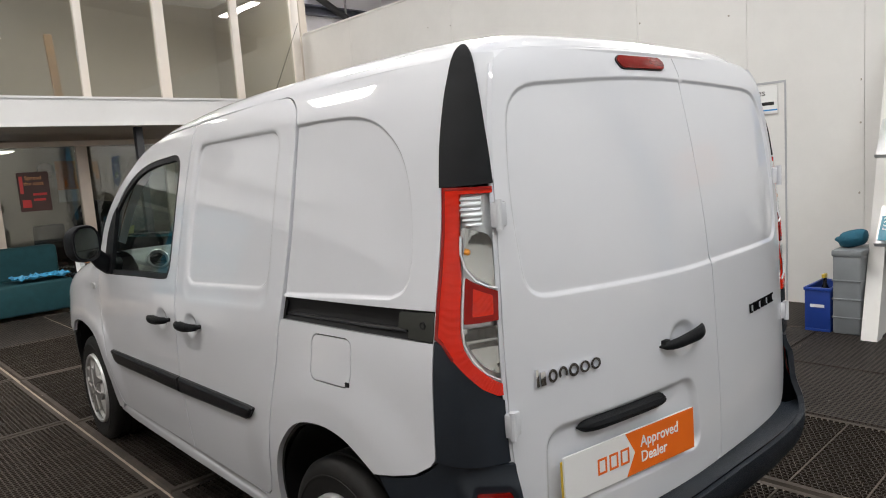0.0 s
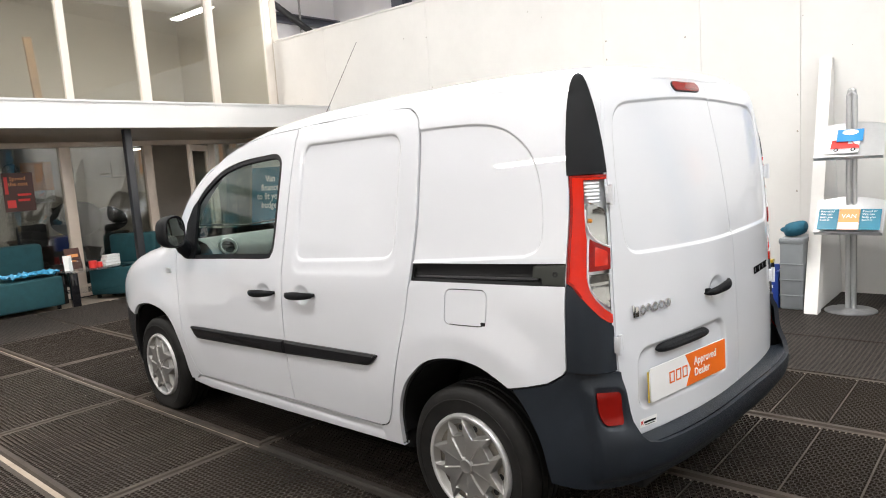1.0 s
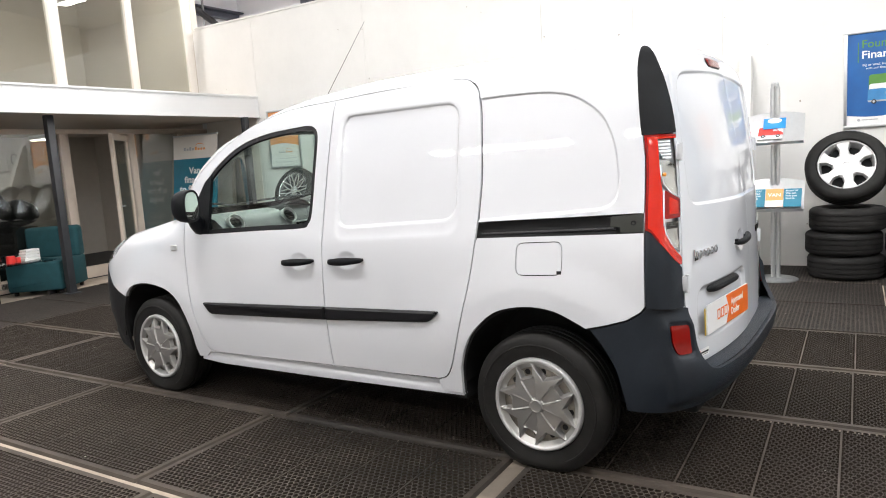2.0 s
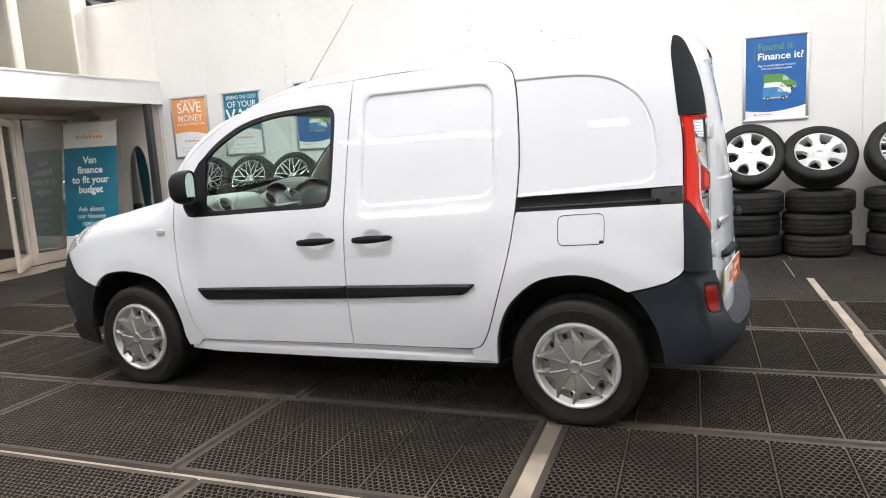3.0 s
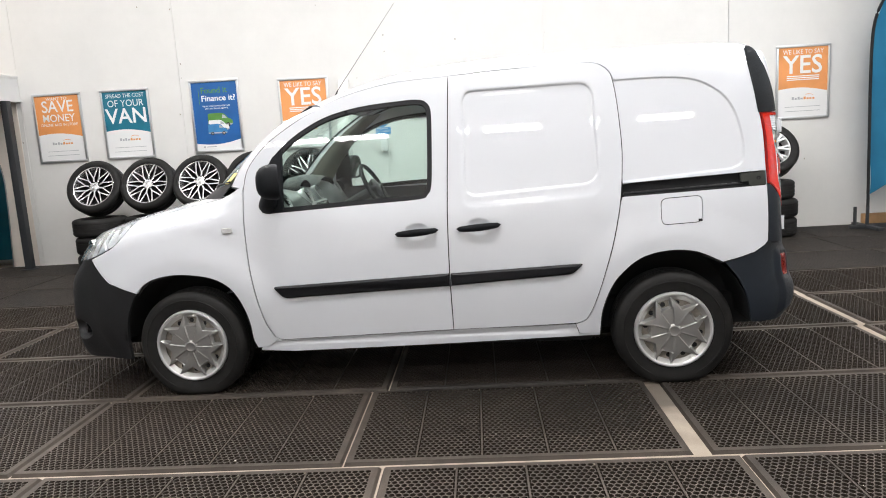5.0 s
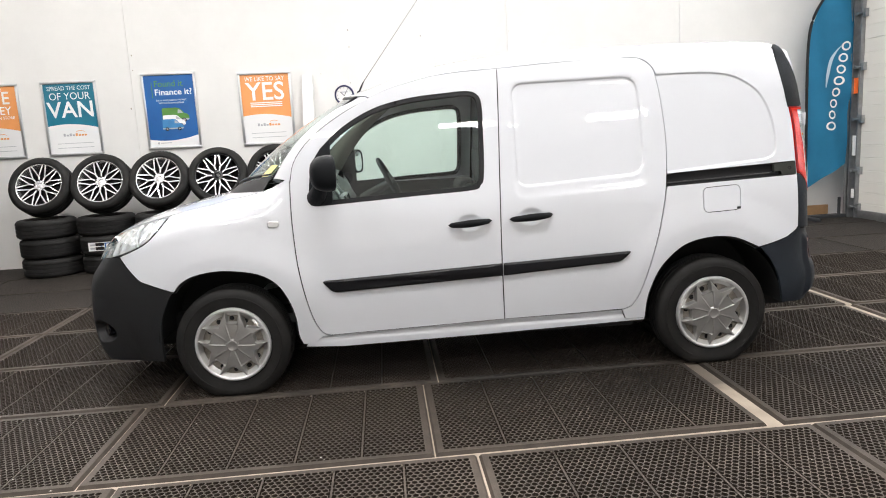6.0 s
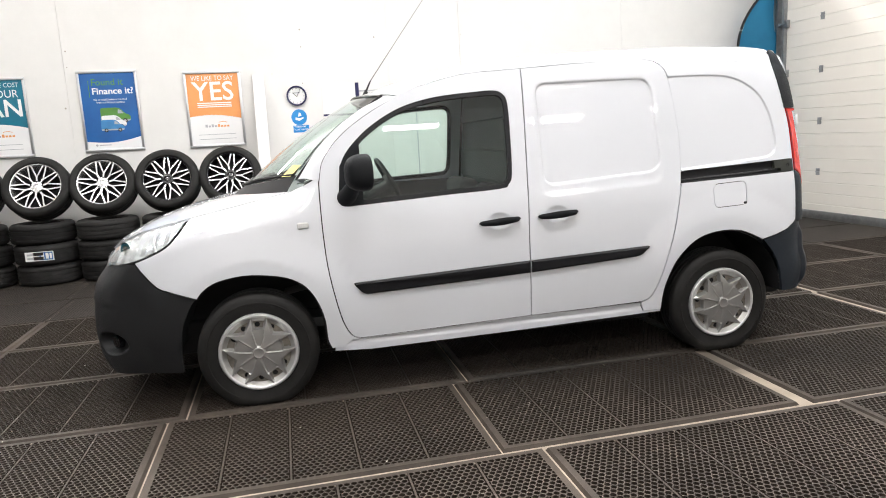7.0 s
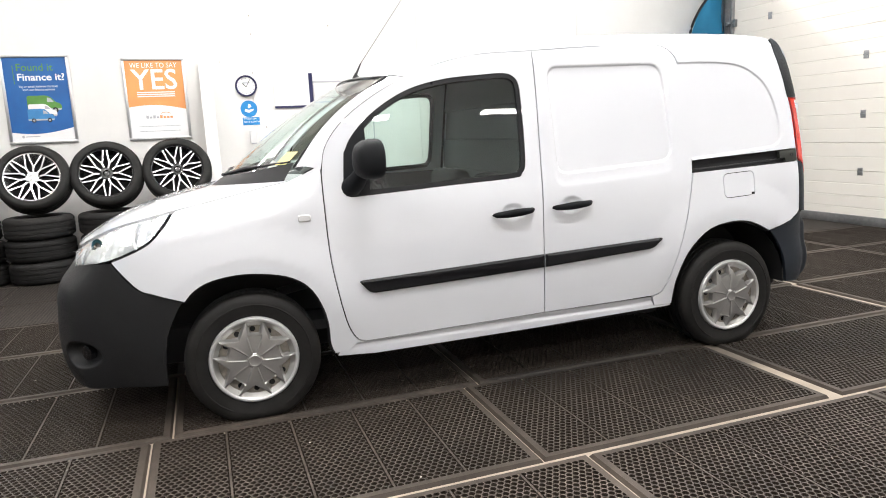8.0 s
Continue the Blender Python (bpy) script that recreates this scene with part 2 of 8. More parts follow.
def glass(name, color, rough=0.0, ior=1.45, thin=True, strength=1.0):
    """A clear pane: glass-like gloss over a straight look-through of the tint."""
    m = bpy.data.materials.new(name)
    m.use_nodes = True
    nt = m.node_tree
    nt.nodes.remove(nt.nodes["Principled BSDF"])
    out = nt.nodes["Material Output"]
    tr, gl, mx, fr = nt.nodes.new("ShaderNodeBsdfTransparent"), nt.nodes.new("ShaderNodeBsdfGlossy"), nt.nodes.new("ShaderNodeMixShader"), nt.nodes.new("ShaderNodeLayerWeight")
    tr.inputs["Color"].default_value = (*color, 1)
    gl.inputs["Roughness"].default_value = rough
    gl.inputs["Color"].default_value = (strength, strength, strength, 1)
    # gloss that rises from f0 towards a flat view, alike from both sides of the pane
    f0 = ((ior - 1) / (ior + 1)) ** 2
    fr.inputs["Blend"].default_value = 0.5
    pw, mr = nt.nodes.new("ShaderNodeMath"), nt.nodes.new("ShaderNodeMapRange")
    pw.operation, pw.inputs[1].default_value = "POWER", 5.0
    mr.inputs["To Min"].default_value, mr.inputs["To Max"].default_value = f0, 1.0
    nt.links.new(fr.outputs["Facing"], pw.inputs[0])
    nt.links.new(pw.outputs["Value"], mr.inputs["Value"])
    nt.links.new(mr.outputs["Result"], mx.inputs["Fac"])
    nt.links.new(tr.outputs["BSDF"], mx.inputs[1])
    nt.links.new(gl.outputs["BSDF"], mx.inputs[2])
    nt.links.new(mx.outputs["Shader"], out.inputs["Surface"])
    return m


def lens(name, color, rough=0.06, weight=0.9):
    """Moulded coloured plastic of lamps."""
    m = mat(name, color, rough, coat=0.25)
    p = m.node_tree.nodes["Principled BSDF"]
    p.inputs["Transmission Weight"].default_value = weight
    p.inputs["IOR"].default_value = 1.3
    return m


# darker copy of the mat colour: the shade inside the holes is painted
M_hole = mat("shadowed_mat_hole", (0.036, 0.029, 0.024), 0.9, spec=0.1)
M_cap = mat("grey_green_plastic", (0.034, 0.036, 0.031), 0.5, spec=0.3, vary=0.1)
M_chip = mat("chipped_board", (0.36, 0.33, 0.29), 0.8)
M_front_bumper = mat("dark_grey_front_bumper", (0.016, 0.0165, 0.018), 0.52, spec=0.35, vary=0.2, scale=5, bump=0.25, bump_scale=900, stain=0.25, stain_scale=3)
M_flake = mat("pale_dirt", (0.45, 0.42, 0.37), 0.8, by_object=0.0, vary=0.4, scale=3)
M_gap = mat("joint_black", (0.006, 0.006, 0.007), 0.8)
M_paint = mat("van_white_paint", (0.69, 0.705, 0.745), 0.30, coat=1.0, spec=0.3, vary=0.012, scale=3.0, stain=0.02, stain_scale=0.9)
M_paint.node_tree.nodes["Principled BSDF"].inputs["Coat IOR"].default_value = 1.62
M_paint.node_tree.nodes["Principled BSDF"].inputs["Coat Roughness"].default_value = 0.015
M_plastic = mat("black_grained_plastic", (0.0065, 0.0075, 0.0095), 0.55, spec=0.2, vary=0.25, scale=6, bump=0.25, bump_scale=900, rough_vary=0.08, stain=0.25, stain_scale=3)
M_bumper = mat("dark_blue_grey_plastic", (0.0130, 0.0178, 0.0255), 0.48, spec=0.34, vary=0.2, scale=5, bump=0.25, bump_scale=800, rough_vary=0.08, stain=0.25, stain_scale=2.5)
M_trim = mat("satin_black_trim", (0.009, 0.009, 0.011), 0.42, spec=0.3, bump=0.1, bump_scale=700)
M_gloss = mat("gloss_black", (0.006, 0.006, 0.008), 0.12, coat=0.6)
M_rubber = mat("tyre_rubber", (0.0135, 0.0128, 0.0122), 0.60, vary=0.3, scale=12, bump=0.15, bump_scale=300, stain=0.4, stain_scale=6, spec=0.26)
M_rubber_old = mat("tyre_rubber_worn", (0.019, 0.018, 0.0175), 0.72, vary=0.35, scale=9, bump=0.2, bump_scale=200, stain=0.35, stain_scale=4, by_object=0.3, spec=0.25)
M_hubcap = mat("silver_hubcap_paint", (0.44, 0.435, 0.425), 0.28, metal=0.75, vary=0.08, scale=14, stain=0.12, stain_scale=9, coat=0.3)
M_hubcap_edge = mat("bright_silver_hubcap_edge", (0.60, 0.60, 0.605), 0.28, metal=0.5, coat=0.4)
M_steel = mat("steel_wheel", (0.31, 0.28, 0.24), 0.55, metal=0.1, vary=0.35, scale=30, stain=0.5, stain_scale=12)
M_taupe = mat("taupe_pillar_trim", (0.20, 0.185, 0.155), 0.65, vary=0.1, bump=0.15, bump_scale=500)
M_chrome = mat("chrome", (0.78, 0.79, 0.81), 0.10, metal=1.0)
M_alloy = mat("diamond_cut_alloy", (0.78, 0.78, 0.79), 0.22, metal=0.75, vary=0.08, scale=20)
M_alloy_black = mat("gloss_black_alloy", (0.012, 0.012, 0.014), 0.22, coat=0.7)
M_alloy_old = mat("silver_alloy", (0.62, 0.62, 0.62), 0.35, metal=0.5, vary=0.15, scale=14, stain=0.15, stain_scale=7)
M_carglass = glass("tinted_car_glass", (0.78, 0.88, 0.84), ior=1.6)
M_pane = glass("window_pane", (0.76, 0.77, 0.73), ior=2.1)
M_lampglass = glass("clear_lamp_cover", (0.93, 0.95, 0.96), ior=1.45)
M_red = lens("red_lamp_plastic", (0.86, 0.026, 0.008), 0.06, 0.0)
nt = M_red.node_tree
wv = nt.nodes.new("ShaderNodeTexWave")
wv.bands_direction, wv.inputs["Scale"].default_value = "Z", 150.0
wc_ = nt.nodes.new("ShaderNodeTexCoord")
wb = nt.nodes.new("ShaderNodeBump")
wb.inputs["Strength"].default_value, wb.inputs["Distance"].default_value = 0.7, 0.003
nt.links.new(wc_.outputs["Object"], wv.inputs["Vector"])
nt.links.new(wv.outputs["Fac"], wb.inputs["Height"])
nt.links.new(wb.outputs["Normal"], nt.nodes["Principled BSDF"].inputs["Normal"])
M_brake = lens("deep_red_brake_lens", (0.26, 0.006, 0.0035), 0.05, 0.0)
M_red_dark = lens("dark_red_lamp_plastic", (0.24, 0.007, 0.0045), 0.15, 0.1)
M_amber = mat("amber_bulb", (0.9, 0.32, 0.03), 0.15, coat=0.5)
M_reflector = mat("lamp_reflector", (0.86, 0.87, 0.89), 0.30, metal=0.45)
M_facets = mat("faceted_lamp_chrome", (0.88, 0.89, 0.90), 0.14, metal=0.7)
M_ticket = mat("yellow_paper", (0.80, 0.68, 0.26), 0.6)
M_bowl = mat("chromed_lamp_bowl", (0.62, 0.62, 0.61), 0.12, metal=0.95)
M_grey_dash = mat("grey_dashboard", (0.12, 0.125, 0.128), 0.42, vary=0.12, bump=0.2, bump_scale=500)
M_dark_dash = mat("dark_dashboard", (0.022, 0.023, 0.025), 0.55, vary=0.2, bump=0.2, bump_scale=500)
M_cloth = mat("dark_seat_cloth", (0.03, 0.031, 0.035), 0.9, vary=0.3, scale=40, bump=0.4, bump_scale=400)
M_bulkhead = mat("grey_bulkhead", (0.12, 0.13, 0.14), 0.55, vary=0.15, scale=5)
M_orange = mat("orange_print", (0.86, 0.16, 0.012), 0.35, coat=0.3)
M_white_print = mat("white_print", (0.82, 0.82, 0.82), 0.35, coat=0.3)
M_yellow = mat("yellow_number_panel", (0.75, 0.52, 0.05), 0.35)
M_wall = mat("white_painted_board", (0.745, 0.735, 0.715), 0.6, vary=0.03, scale=1.2, bump=0.15, bump_scale=120, stain=0.05, stain_scale=2.2)
M_wall_out = mat("hall_lining", (0.78, 0.785, 0.82), 0.7, vary=0.05, scale=0.8)
M_ceiling = mat("white_roof_lining", (0.82, 0.82, 0.81), 0.65, vary=0.05, scale=0.7, stain=0.08, stain_scale=0.6)
M_fascia = mat("white_fascia_board", (0.70, 0.70, 0.70), 0.42, vary=0.03, scale=1.5, stain=0.04)
M_upvc = mat("cream_upvc", (0.74, 0.70, 0.65), 0.4, vary=0.03)
M_upvc_low = mat("beige_frame_paint", (0.66, 0.56, 0.47), 0.5, vary=0.06, stain=0.06)
M_beige_wall = mat("warm_tinted_wall", (0.74, 0.665, 0.595), 0.65, vary=0.04, scale=1.5, stain=0.06)
M_office = mat("office_wall_paint", (0.55, 0.50, 0.44), 0.7, vary=0.05)
M_office_dark = mat("dark_wood_furniture", (0.10, 0.055, 0.03), 0.5, vary=0.3, scale=6)
M_slab = mat("beige_concrete_slab", (0.38, 0.315, 0.25), 0.75, vary=0.15, scale=9, stain=0.35, stain_scale=2.2, bump=0.2, bump_scale=150, world=True)
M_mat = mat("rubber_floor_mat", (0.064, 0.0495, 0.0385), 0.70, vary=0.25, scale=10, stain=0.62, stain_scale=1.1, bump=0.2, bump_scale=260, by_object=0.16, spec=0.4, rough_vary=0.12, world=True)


def stain_shade_patches(m, spots):
    """Oil stains and the van's shade put into the colour: uneven dark patches lying at (x, y) with two radii."""
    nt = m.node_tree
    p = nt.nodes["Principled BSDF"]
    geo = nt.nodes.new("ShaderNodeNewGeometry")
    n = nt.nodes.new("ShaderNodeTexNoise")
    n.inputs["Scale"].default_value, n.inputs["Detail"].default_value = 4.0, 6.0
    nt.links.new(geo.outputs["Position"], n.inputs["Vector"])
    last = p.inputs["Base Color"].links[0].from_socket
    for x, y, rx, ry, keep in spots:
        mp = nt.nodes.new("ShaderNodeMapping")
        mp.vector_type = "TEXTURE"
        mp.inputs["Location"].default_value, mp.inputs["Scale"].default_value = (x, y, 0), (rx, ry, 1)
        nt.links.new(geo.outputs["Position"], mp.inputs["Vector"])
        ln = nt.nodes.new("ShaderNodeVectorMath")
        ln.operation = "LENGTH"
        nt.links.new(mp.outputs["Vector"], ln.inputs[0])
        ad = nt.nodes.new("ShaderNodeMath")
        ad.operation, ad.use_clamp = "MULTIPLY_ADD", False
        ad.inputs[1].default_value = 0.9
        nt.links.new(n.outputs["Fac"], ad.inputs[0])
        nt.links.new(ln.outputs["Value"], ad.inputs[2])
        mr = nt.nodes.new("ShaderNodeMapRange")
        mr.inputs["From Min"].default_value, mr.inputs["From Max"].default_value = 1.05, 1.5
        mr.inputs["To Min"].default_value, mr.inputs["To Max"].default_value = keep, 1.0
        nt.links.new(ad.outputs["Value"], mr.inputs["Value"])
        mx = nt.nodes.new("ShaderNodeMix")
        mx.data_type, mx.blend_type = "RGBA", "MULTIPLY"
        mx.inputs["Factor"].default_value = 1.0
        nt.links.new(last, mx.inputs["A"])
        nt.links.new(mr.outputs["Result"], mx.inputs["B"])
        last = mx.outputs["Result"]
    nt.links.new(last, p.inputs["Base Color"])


# the wide patches below the van paint its shade in, along with oil
stain_shade_patches(M_mat, [(-0.62, 0.85, 0.62, 1.05, 0.30), (-0.55, 2.3, 0.45, 0.8, 0.45), (-1.25, 0.55, 0.28, 0.4, 0.55), (-1.05, 0.05, 0.24, 0.60, 0.50), (-1.15, -0.75, 0.30, 0.55, 0.60)])
stain_shade_patches(M_slab, [(-1.02, 0.12, 0.24, 0.40, 0.34)])
M_carpet = mat("dark_carpet", (0.045, 0.042, 0.040), 0.95, vary=0.3, scale=60, bump=0.4, bump_scale=500)
M_door_panel = mat("cream_sectional_door", (0.74, 0.715, 0.66), 0.45, vary=0.03, scale=2, bump=0.2, bump_scale=70, stain=0.04)
M_galv = mat("galvanised_steel", (0.36, 0.37, 0.38), 0.42, metal=0.85, vary=0.2, scale=15, stain=0.2, stain_scale=5)
M_darksteel = mat("dark_painted_steel", (0.03, 0.032, 0.036), 0.5, vary=0.2)
M_beam = mat("blue_grey_steel_beam", (0.10, 0.11, 0.14), 0.5, vary=0.15)
M_alu = mat("brushed_aluminium", (0.62, 0.63, 0.64), 0.34, metal=0.85, vary=0.05, scale=30)
M_grey_plastic = mat("grey_plastic_crate", (0.20, 0.215, 0.23), 0.5, vary=0.1, scale=7)
M_blue_plastic = mat("blue_plastic_crate", (0.012, 0.045, 0.26), 0.42, vary=0.1, scale=7)
M_teal_bag = mat("teal_fabric", (0.006, 0.10, 0.16), 0.75, vary=0.25, scale=14, bump=0.5, bump_scale=60)
M_teal_sofa = mat("teal_upholstery", (0.006, 0.055, 0.066), 0.85, vary=0.2, scale=12, bump=0.3, bump_scale=350)
M_navy = mat("navy_blue_plastic", (0.012, 0.014, 0.07), 0.3)
M_black_cloth = mat("black_fabric", (0.012, 0.012, 0.013), 0.85, bump=0.3, bump_scale=300)
M_wood = mat("pale_timber", (0.46, 0.27, 0.13), 0.6, vary=0.25, scale=12, bump=0.2, bump_scale=80)
M_paper = mat("white_paper", (0.80, 0.80, 0.79), 0.6)
M_p_orange = mat("poster_orange", (0.80, 0.33, 0.11), 0.32, vary=0.12, scale=3.5)
M_p_teal = mat("poster_teal", (0.012, 0.175, 0.265), 0.30, vary=0.18, scale=3.0)
M_p_blue = mat("poster_blue", (0.016, 0.115, 0.36), 0.30, vary=0.2, scale=3.0)
M_p_green = mat("poster_green", (0.10, 0.27, 0.05), 0.4, vary=0.2, scale=9)
M_p_lightblue = mat("poster_light_blue", (0.05, 0.24, 0.52), 0.4, vary=0.2, scale=9)
M_p_lightblue_pale = mat("pale_blue_print", (0.45, 0.60, 0.70), 0.6)
M_p_grey = mat("poster_grey", (0.42, 0.43, 0.45), 0.4)
M_p_red = mat("poster_red", (0.62, 0.03, 0.025), 0.4)
M_p_dark = mat("poster_dark_brown", (0.07, 0.025, 0.018), 0.5)
M_p_cream = mat("poster_white_area", (0.80, 0.80, 0.80), 0.4)
M_sign_blue = mat("sign_blue", (0.01, 0.22, 0.55), 0.4)
M_flag = mat("teal_flag_cloth", (0.010, 0.16, 0.30), 0.8, vary=0.15, scale=3, bump=0.3, bump_scale=400)
M_led = mat("lit_batten", (1.0, 0.97, 0.93), 0.5, emit=14.0)
M_mirror = mat("mirror_glass", (0.86, 0.88, 0.87), 0.02, metal=1.0)
M_orange_plain = mat("orange_plastic", (0.85, 0.15, 0.02), 0.4)
M_bluefilm = mat("blue_polythene", (0.05, 0.33, 0.58), 0.22, vary=0.3, scale=14, coat=0.5)
M_clear = glass("clear_plastic", (0.9, 0.92, 0.93), rough=0.02, ior=1.45)


def text(name, words, size, material, parent, m, align="CENTER", depth=0.0008, label="", squeeze=1.0, bold=0.0):
    """Flat raised lettering in the plane z = 0 of m."""
    cu = bpy.data.curves.new(name, "FONT")
    cu.body, cu.size, cu.align_x, cu.align_y, cu.extrude, cu.offset = words, size, align, "CENTER", depth, bold
    cu.resolution_u = 3
    ob = bpy.data.objects.new(name, cu)
    scene.collection.objects.link(ob)
    bpy.context.view_layer.update()
    me = bpy.data.meshes.new_from_object(ob.evaluated_get(bpy.context.evaluated_depsgraph_get()))
    bpy.data.objects.remove(ob)
    me.transform(m @ Matrix.Diagonal((squeeze, 1, 1, 1)))
    me.materials.clear()
    me.name = name
    return link(name, me, material, parent, label)


# ---- the hall ----
def room_part(name, bm, material, label="", kind="structure", flat=True):
    ob = part(name, bm, material, None, label, flat)
    ob.matrix_world = ROOM
    return tagged(ob, label, "", "", kind)


room_part("floor", boxes((-14, 14, -12, 16, -0.20, -0.014)), M_slab, "beige concrete floor under the mats")
# partition with the posters, in wide boards with fine joints
room_part("wall_east", boxes((EAST + 0.012, EAST + 0.12, SOUTH - 0.6, NORTH + 0.06, -0.02, 3.77)), M_wall, "white boarded partition wall")
wall_boards = bpy.data.objects["wall_east"]
edges = (SOUTH - 0.6, -2.2, 0.12, 1.08, 2.2, 4.9, 7.1, NORTH + 0.06)
for y0, y1 in zip(edges, edges[1:]):
    part("board", boxes((EAST, EAST + 0.0115, y0 + 0.0018, y1 - 0.0018, -0.02, 3.768), bevel=0.0012), M_wall, wall_boards, "", True)
room_part("cap_rail", boxes((EAST - 0.01, EAST + 0.14, SOUTH, NORTH, 3.77, 3.80)), M_wall, "white capping of the partition")
# outer shell of the building
room_part("wall_outer_east", boxes((11.0, 11.2, -12, 16, 0, 7.5)), M_wall_out, "pale lining of the hall beyond the partition")
room_part("wall_outer_north", boxes((-12, 11, 14.0, 14.2, 0, 7.5)), M_wall_out, "pale lining of the hall")
room_part("wall_west", boxes((WEST - 0.2, WEST, -12, 16, 0, 7.5)), M_wall, "white wall of the hall")
room_part("wall_south", boxes((EAST + 0.12, 11, SOUTH - 0.25, SOUTH, 0, 7.5), (WEST, -2.0, SOUTH - 0.25, SOUTH, 0, 7.5), (-2.0, EAST + 0.12, SOUTH - 0.25, SOUTH, 3.955, 4.5), (1.7, EAST + 0.12, SOUTH - 0.25, SOUTH, 4.5, 5.5), (-2.0, EAST + 0.12, SOUTH - 0.25, SOUTH, 5.5, 7.5)), M_wall, "white wall round the sectional door")
# ceiling: ribbed lining that rises to a ridge, with purlins
bm = bmesh.new()
ys = np.linspace(-12, 16, 57)
rows = []
for x in np.linspace(-12, 12, 25):
    rows.append([bm.verts.new((x, y, CEIL + 1.2 - 0.10 * abs(x - 1.0) + 0.05 * math.sin(y * 2.4))) for y in ys])
for u, v in zip(rows, rows[1:]):
    for j in range(len(ys) - 1):
        bm.faces.new((u[j], u[j + 1], v[j + 1], v[j]))
room_part("ceiling", bm, M_ceiling, "white ribbed roof lining", flat=False)

# strip lights hung below the roof
LIGHTS = [(-7.35, -1.4), (-7.35, 1.0), (-7.35, 3.45), (-7.35, 4.43), (-7.35, 5.41), (-2.6, -2.2), (-2.6, 1.6), (-2.6, 5.2), (1.4, -2.4), (1.4, 1.4), (1.4, 5.0), (7.5, 1.0), (7.5, 7.0), (3.6, 10.5)]


def strip_light(x, y, z, power, length=1.9, width=0.32, drop=None):
    if drop is None:
        drop = CEIL + 1.12 - 0.1 * abs(x - 1) - z
    lamp = thing("strip_light", "white ceiling strip light, switched on", "ceiling light", ROOM @ pose(x, y, z), "strip lights under the roof")
    part("housing", boxes((-width / 2, width / 2, -length / 2, length / 2, 0.0, 0.07), bevel=0.01), M_fascia, lamp)
    part("diffuser", boxes((-width / 2 + 0.02, width / 2 - 0.02, -length / 2 + 0.02, length / 2 - 0.02, -0.012, 0.0)), M_led, lamp, "glowing diffuser")
    for q in (-0.3 * length, 0.3 * length):
        part("hanger", boxes((-0.004, 0.004, q - 0.004, q + 0.004, 0.07, 0.07 + drop)), M_galv, lamp)
    a = bpy.data.lights.new("strip_glow", "AREA")
    a.shape, a.size, a.size_y, a.energy, a.color = "RECTANGLE", width * 0.8, length * 0.95, power, (1.0, 0.975, 0.955)
    ob = new("strip_glow", a)
    ob.matrix_world = ROOM @ pose(x, y, z - 0.02)
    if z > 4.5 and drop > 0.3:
        # added upward lamp above the housing, only to brighten the roof lining
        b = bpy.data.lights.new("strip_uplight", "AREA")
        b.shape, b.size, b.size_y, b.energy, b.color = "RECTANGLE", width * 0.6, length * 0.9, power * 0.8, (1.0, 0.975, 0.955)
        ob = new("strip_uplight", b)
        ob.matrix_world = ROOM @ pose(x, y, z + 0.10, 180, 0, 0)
    return lamp


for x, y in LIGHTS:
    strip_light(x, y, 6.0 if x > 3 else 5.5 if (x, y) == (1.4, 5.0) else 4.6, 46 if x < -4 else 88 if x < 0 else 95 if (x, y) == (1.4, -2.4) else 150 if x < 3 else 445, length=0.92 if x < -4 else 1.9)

# high window over the sectional door that lets cool daylight in
win = thing("window_1", "high white framed window over the sectional door", "window", ROOM @ pose(-0.15, SOUTH - 0.12, 4.5))
tagged(win, "high white framed window over the sectional door", "", "", "structure")
for x0, x1, z0, z1 in ((-1.85, 1.85, 0.0, 0.07), (-1.85, 1.85, 0.93, 1.0), (-1.85, -1.73, 0.07, 0.93), (1.73, 1.85, 0.07, 0.93), (-0.635, -0.565, 0.07, 0.93), (0.565, 0.635, 0.07, 0.93)):
    part("window_frame", boxes((x0, x1, -0.03, 0.03, z0, z1), bevel=0.004), M_upvc, win)
for x0, x1 in ((-1.73, -0.635), (-0.565, 0.565), (0.635, 1.73)):
    ob = part("pane", boxes((x0, x1, -0.004, 0.004, 0.07, 0.93)), M_lampglass, win)
    ob.visible_shadow = False
day = bpy.data.lights.new("window_daylight", "AREA")
day.shape, day.size, day.size_y, day.energy, day.color = "RECTANGLE", 3.4, 0.86, 210, (0.80, 0.90, 1.0)
ob = new("window_daylight", day)
ob.matrix_world = ROOM @ pose(-0.15, SOUTH - 0.06, 5.0, 90, 0, 0)

# small chips and nail heads in the wall boards
bm = bmesh.new()
chips = random.Random(21)
for i in range(46):
    y, z = chips.choice((-2.2, 0.12, 1.08, 2.2, 4.9, 7.1)) + chips.uniform(-0.05, 0.05), chips.uniform(0.3, 3.7)
    if i % 3 == 0:
        y = chips.uniform(-4.0, 8.0)
    a, b = chips.uniform(0.003, 0.011), chips.uniform(0.004, 0.013)
    prism(bm, [(y - a, z - b * 0.6), (y + a * 0.7, z - b), (y + a, z + b * 0.3), (y - a * 0.2, z + b)], 0.0, 0.0012, lambda u, v, d: (EAST - d, u, v))
room_part("wall_chips", bm, M_chip, "small grey chips in the wall paint")


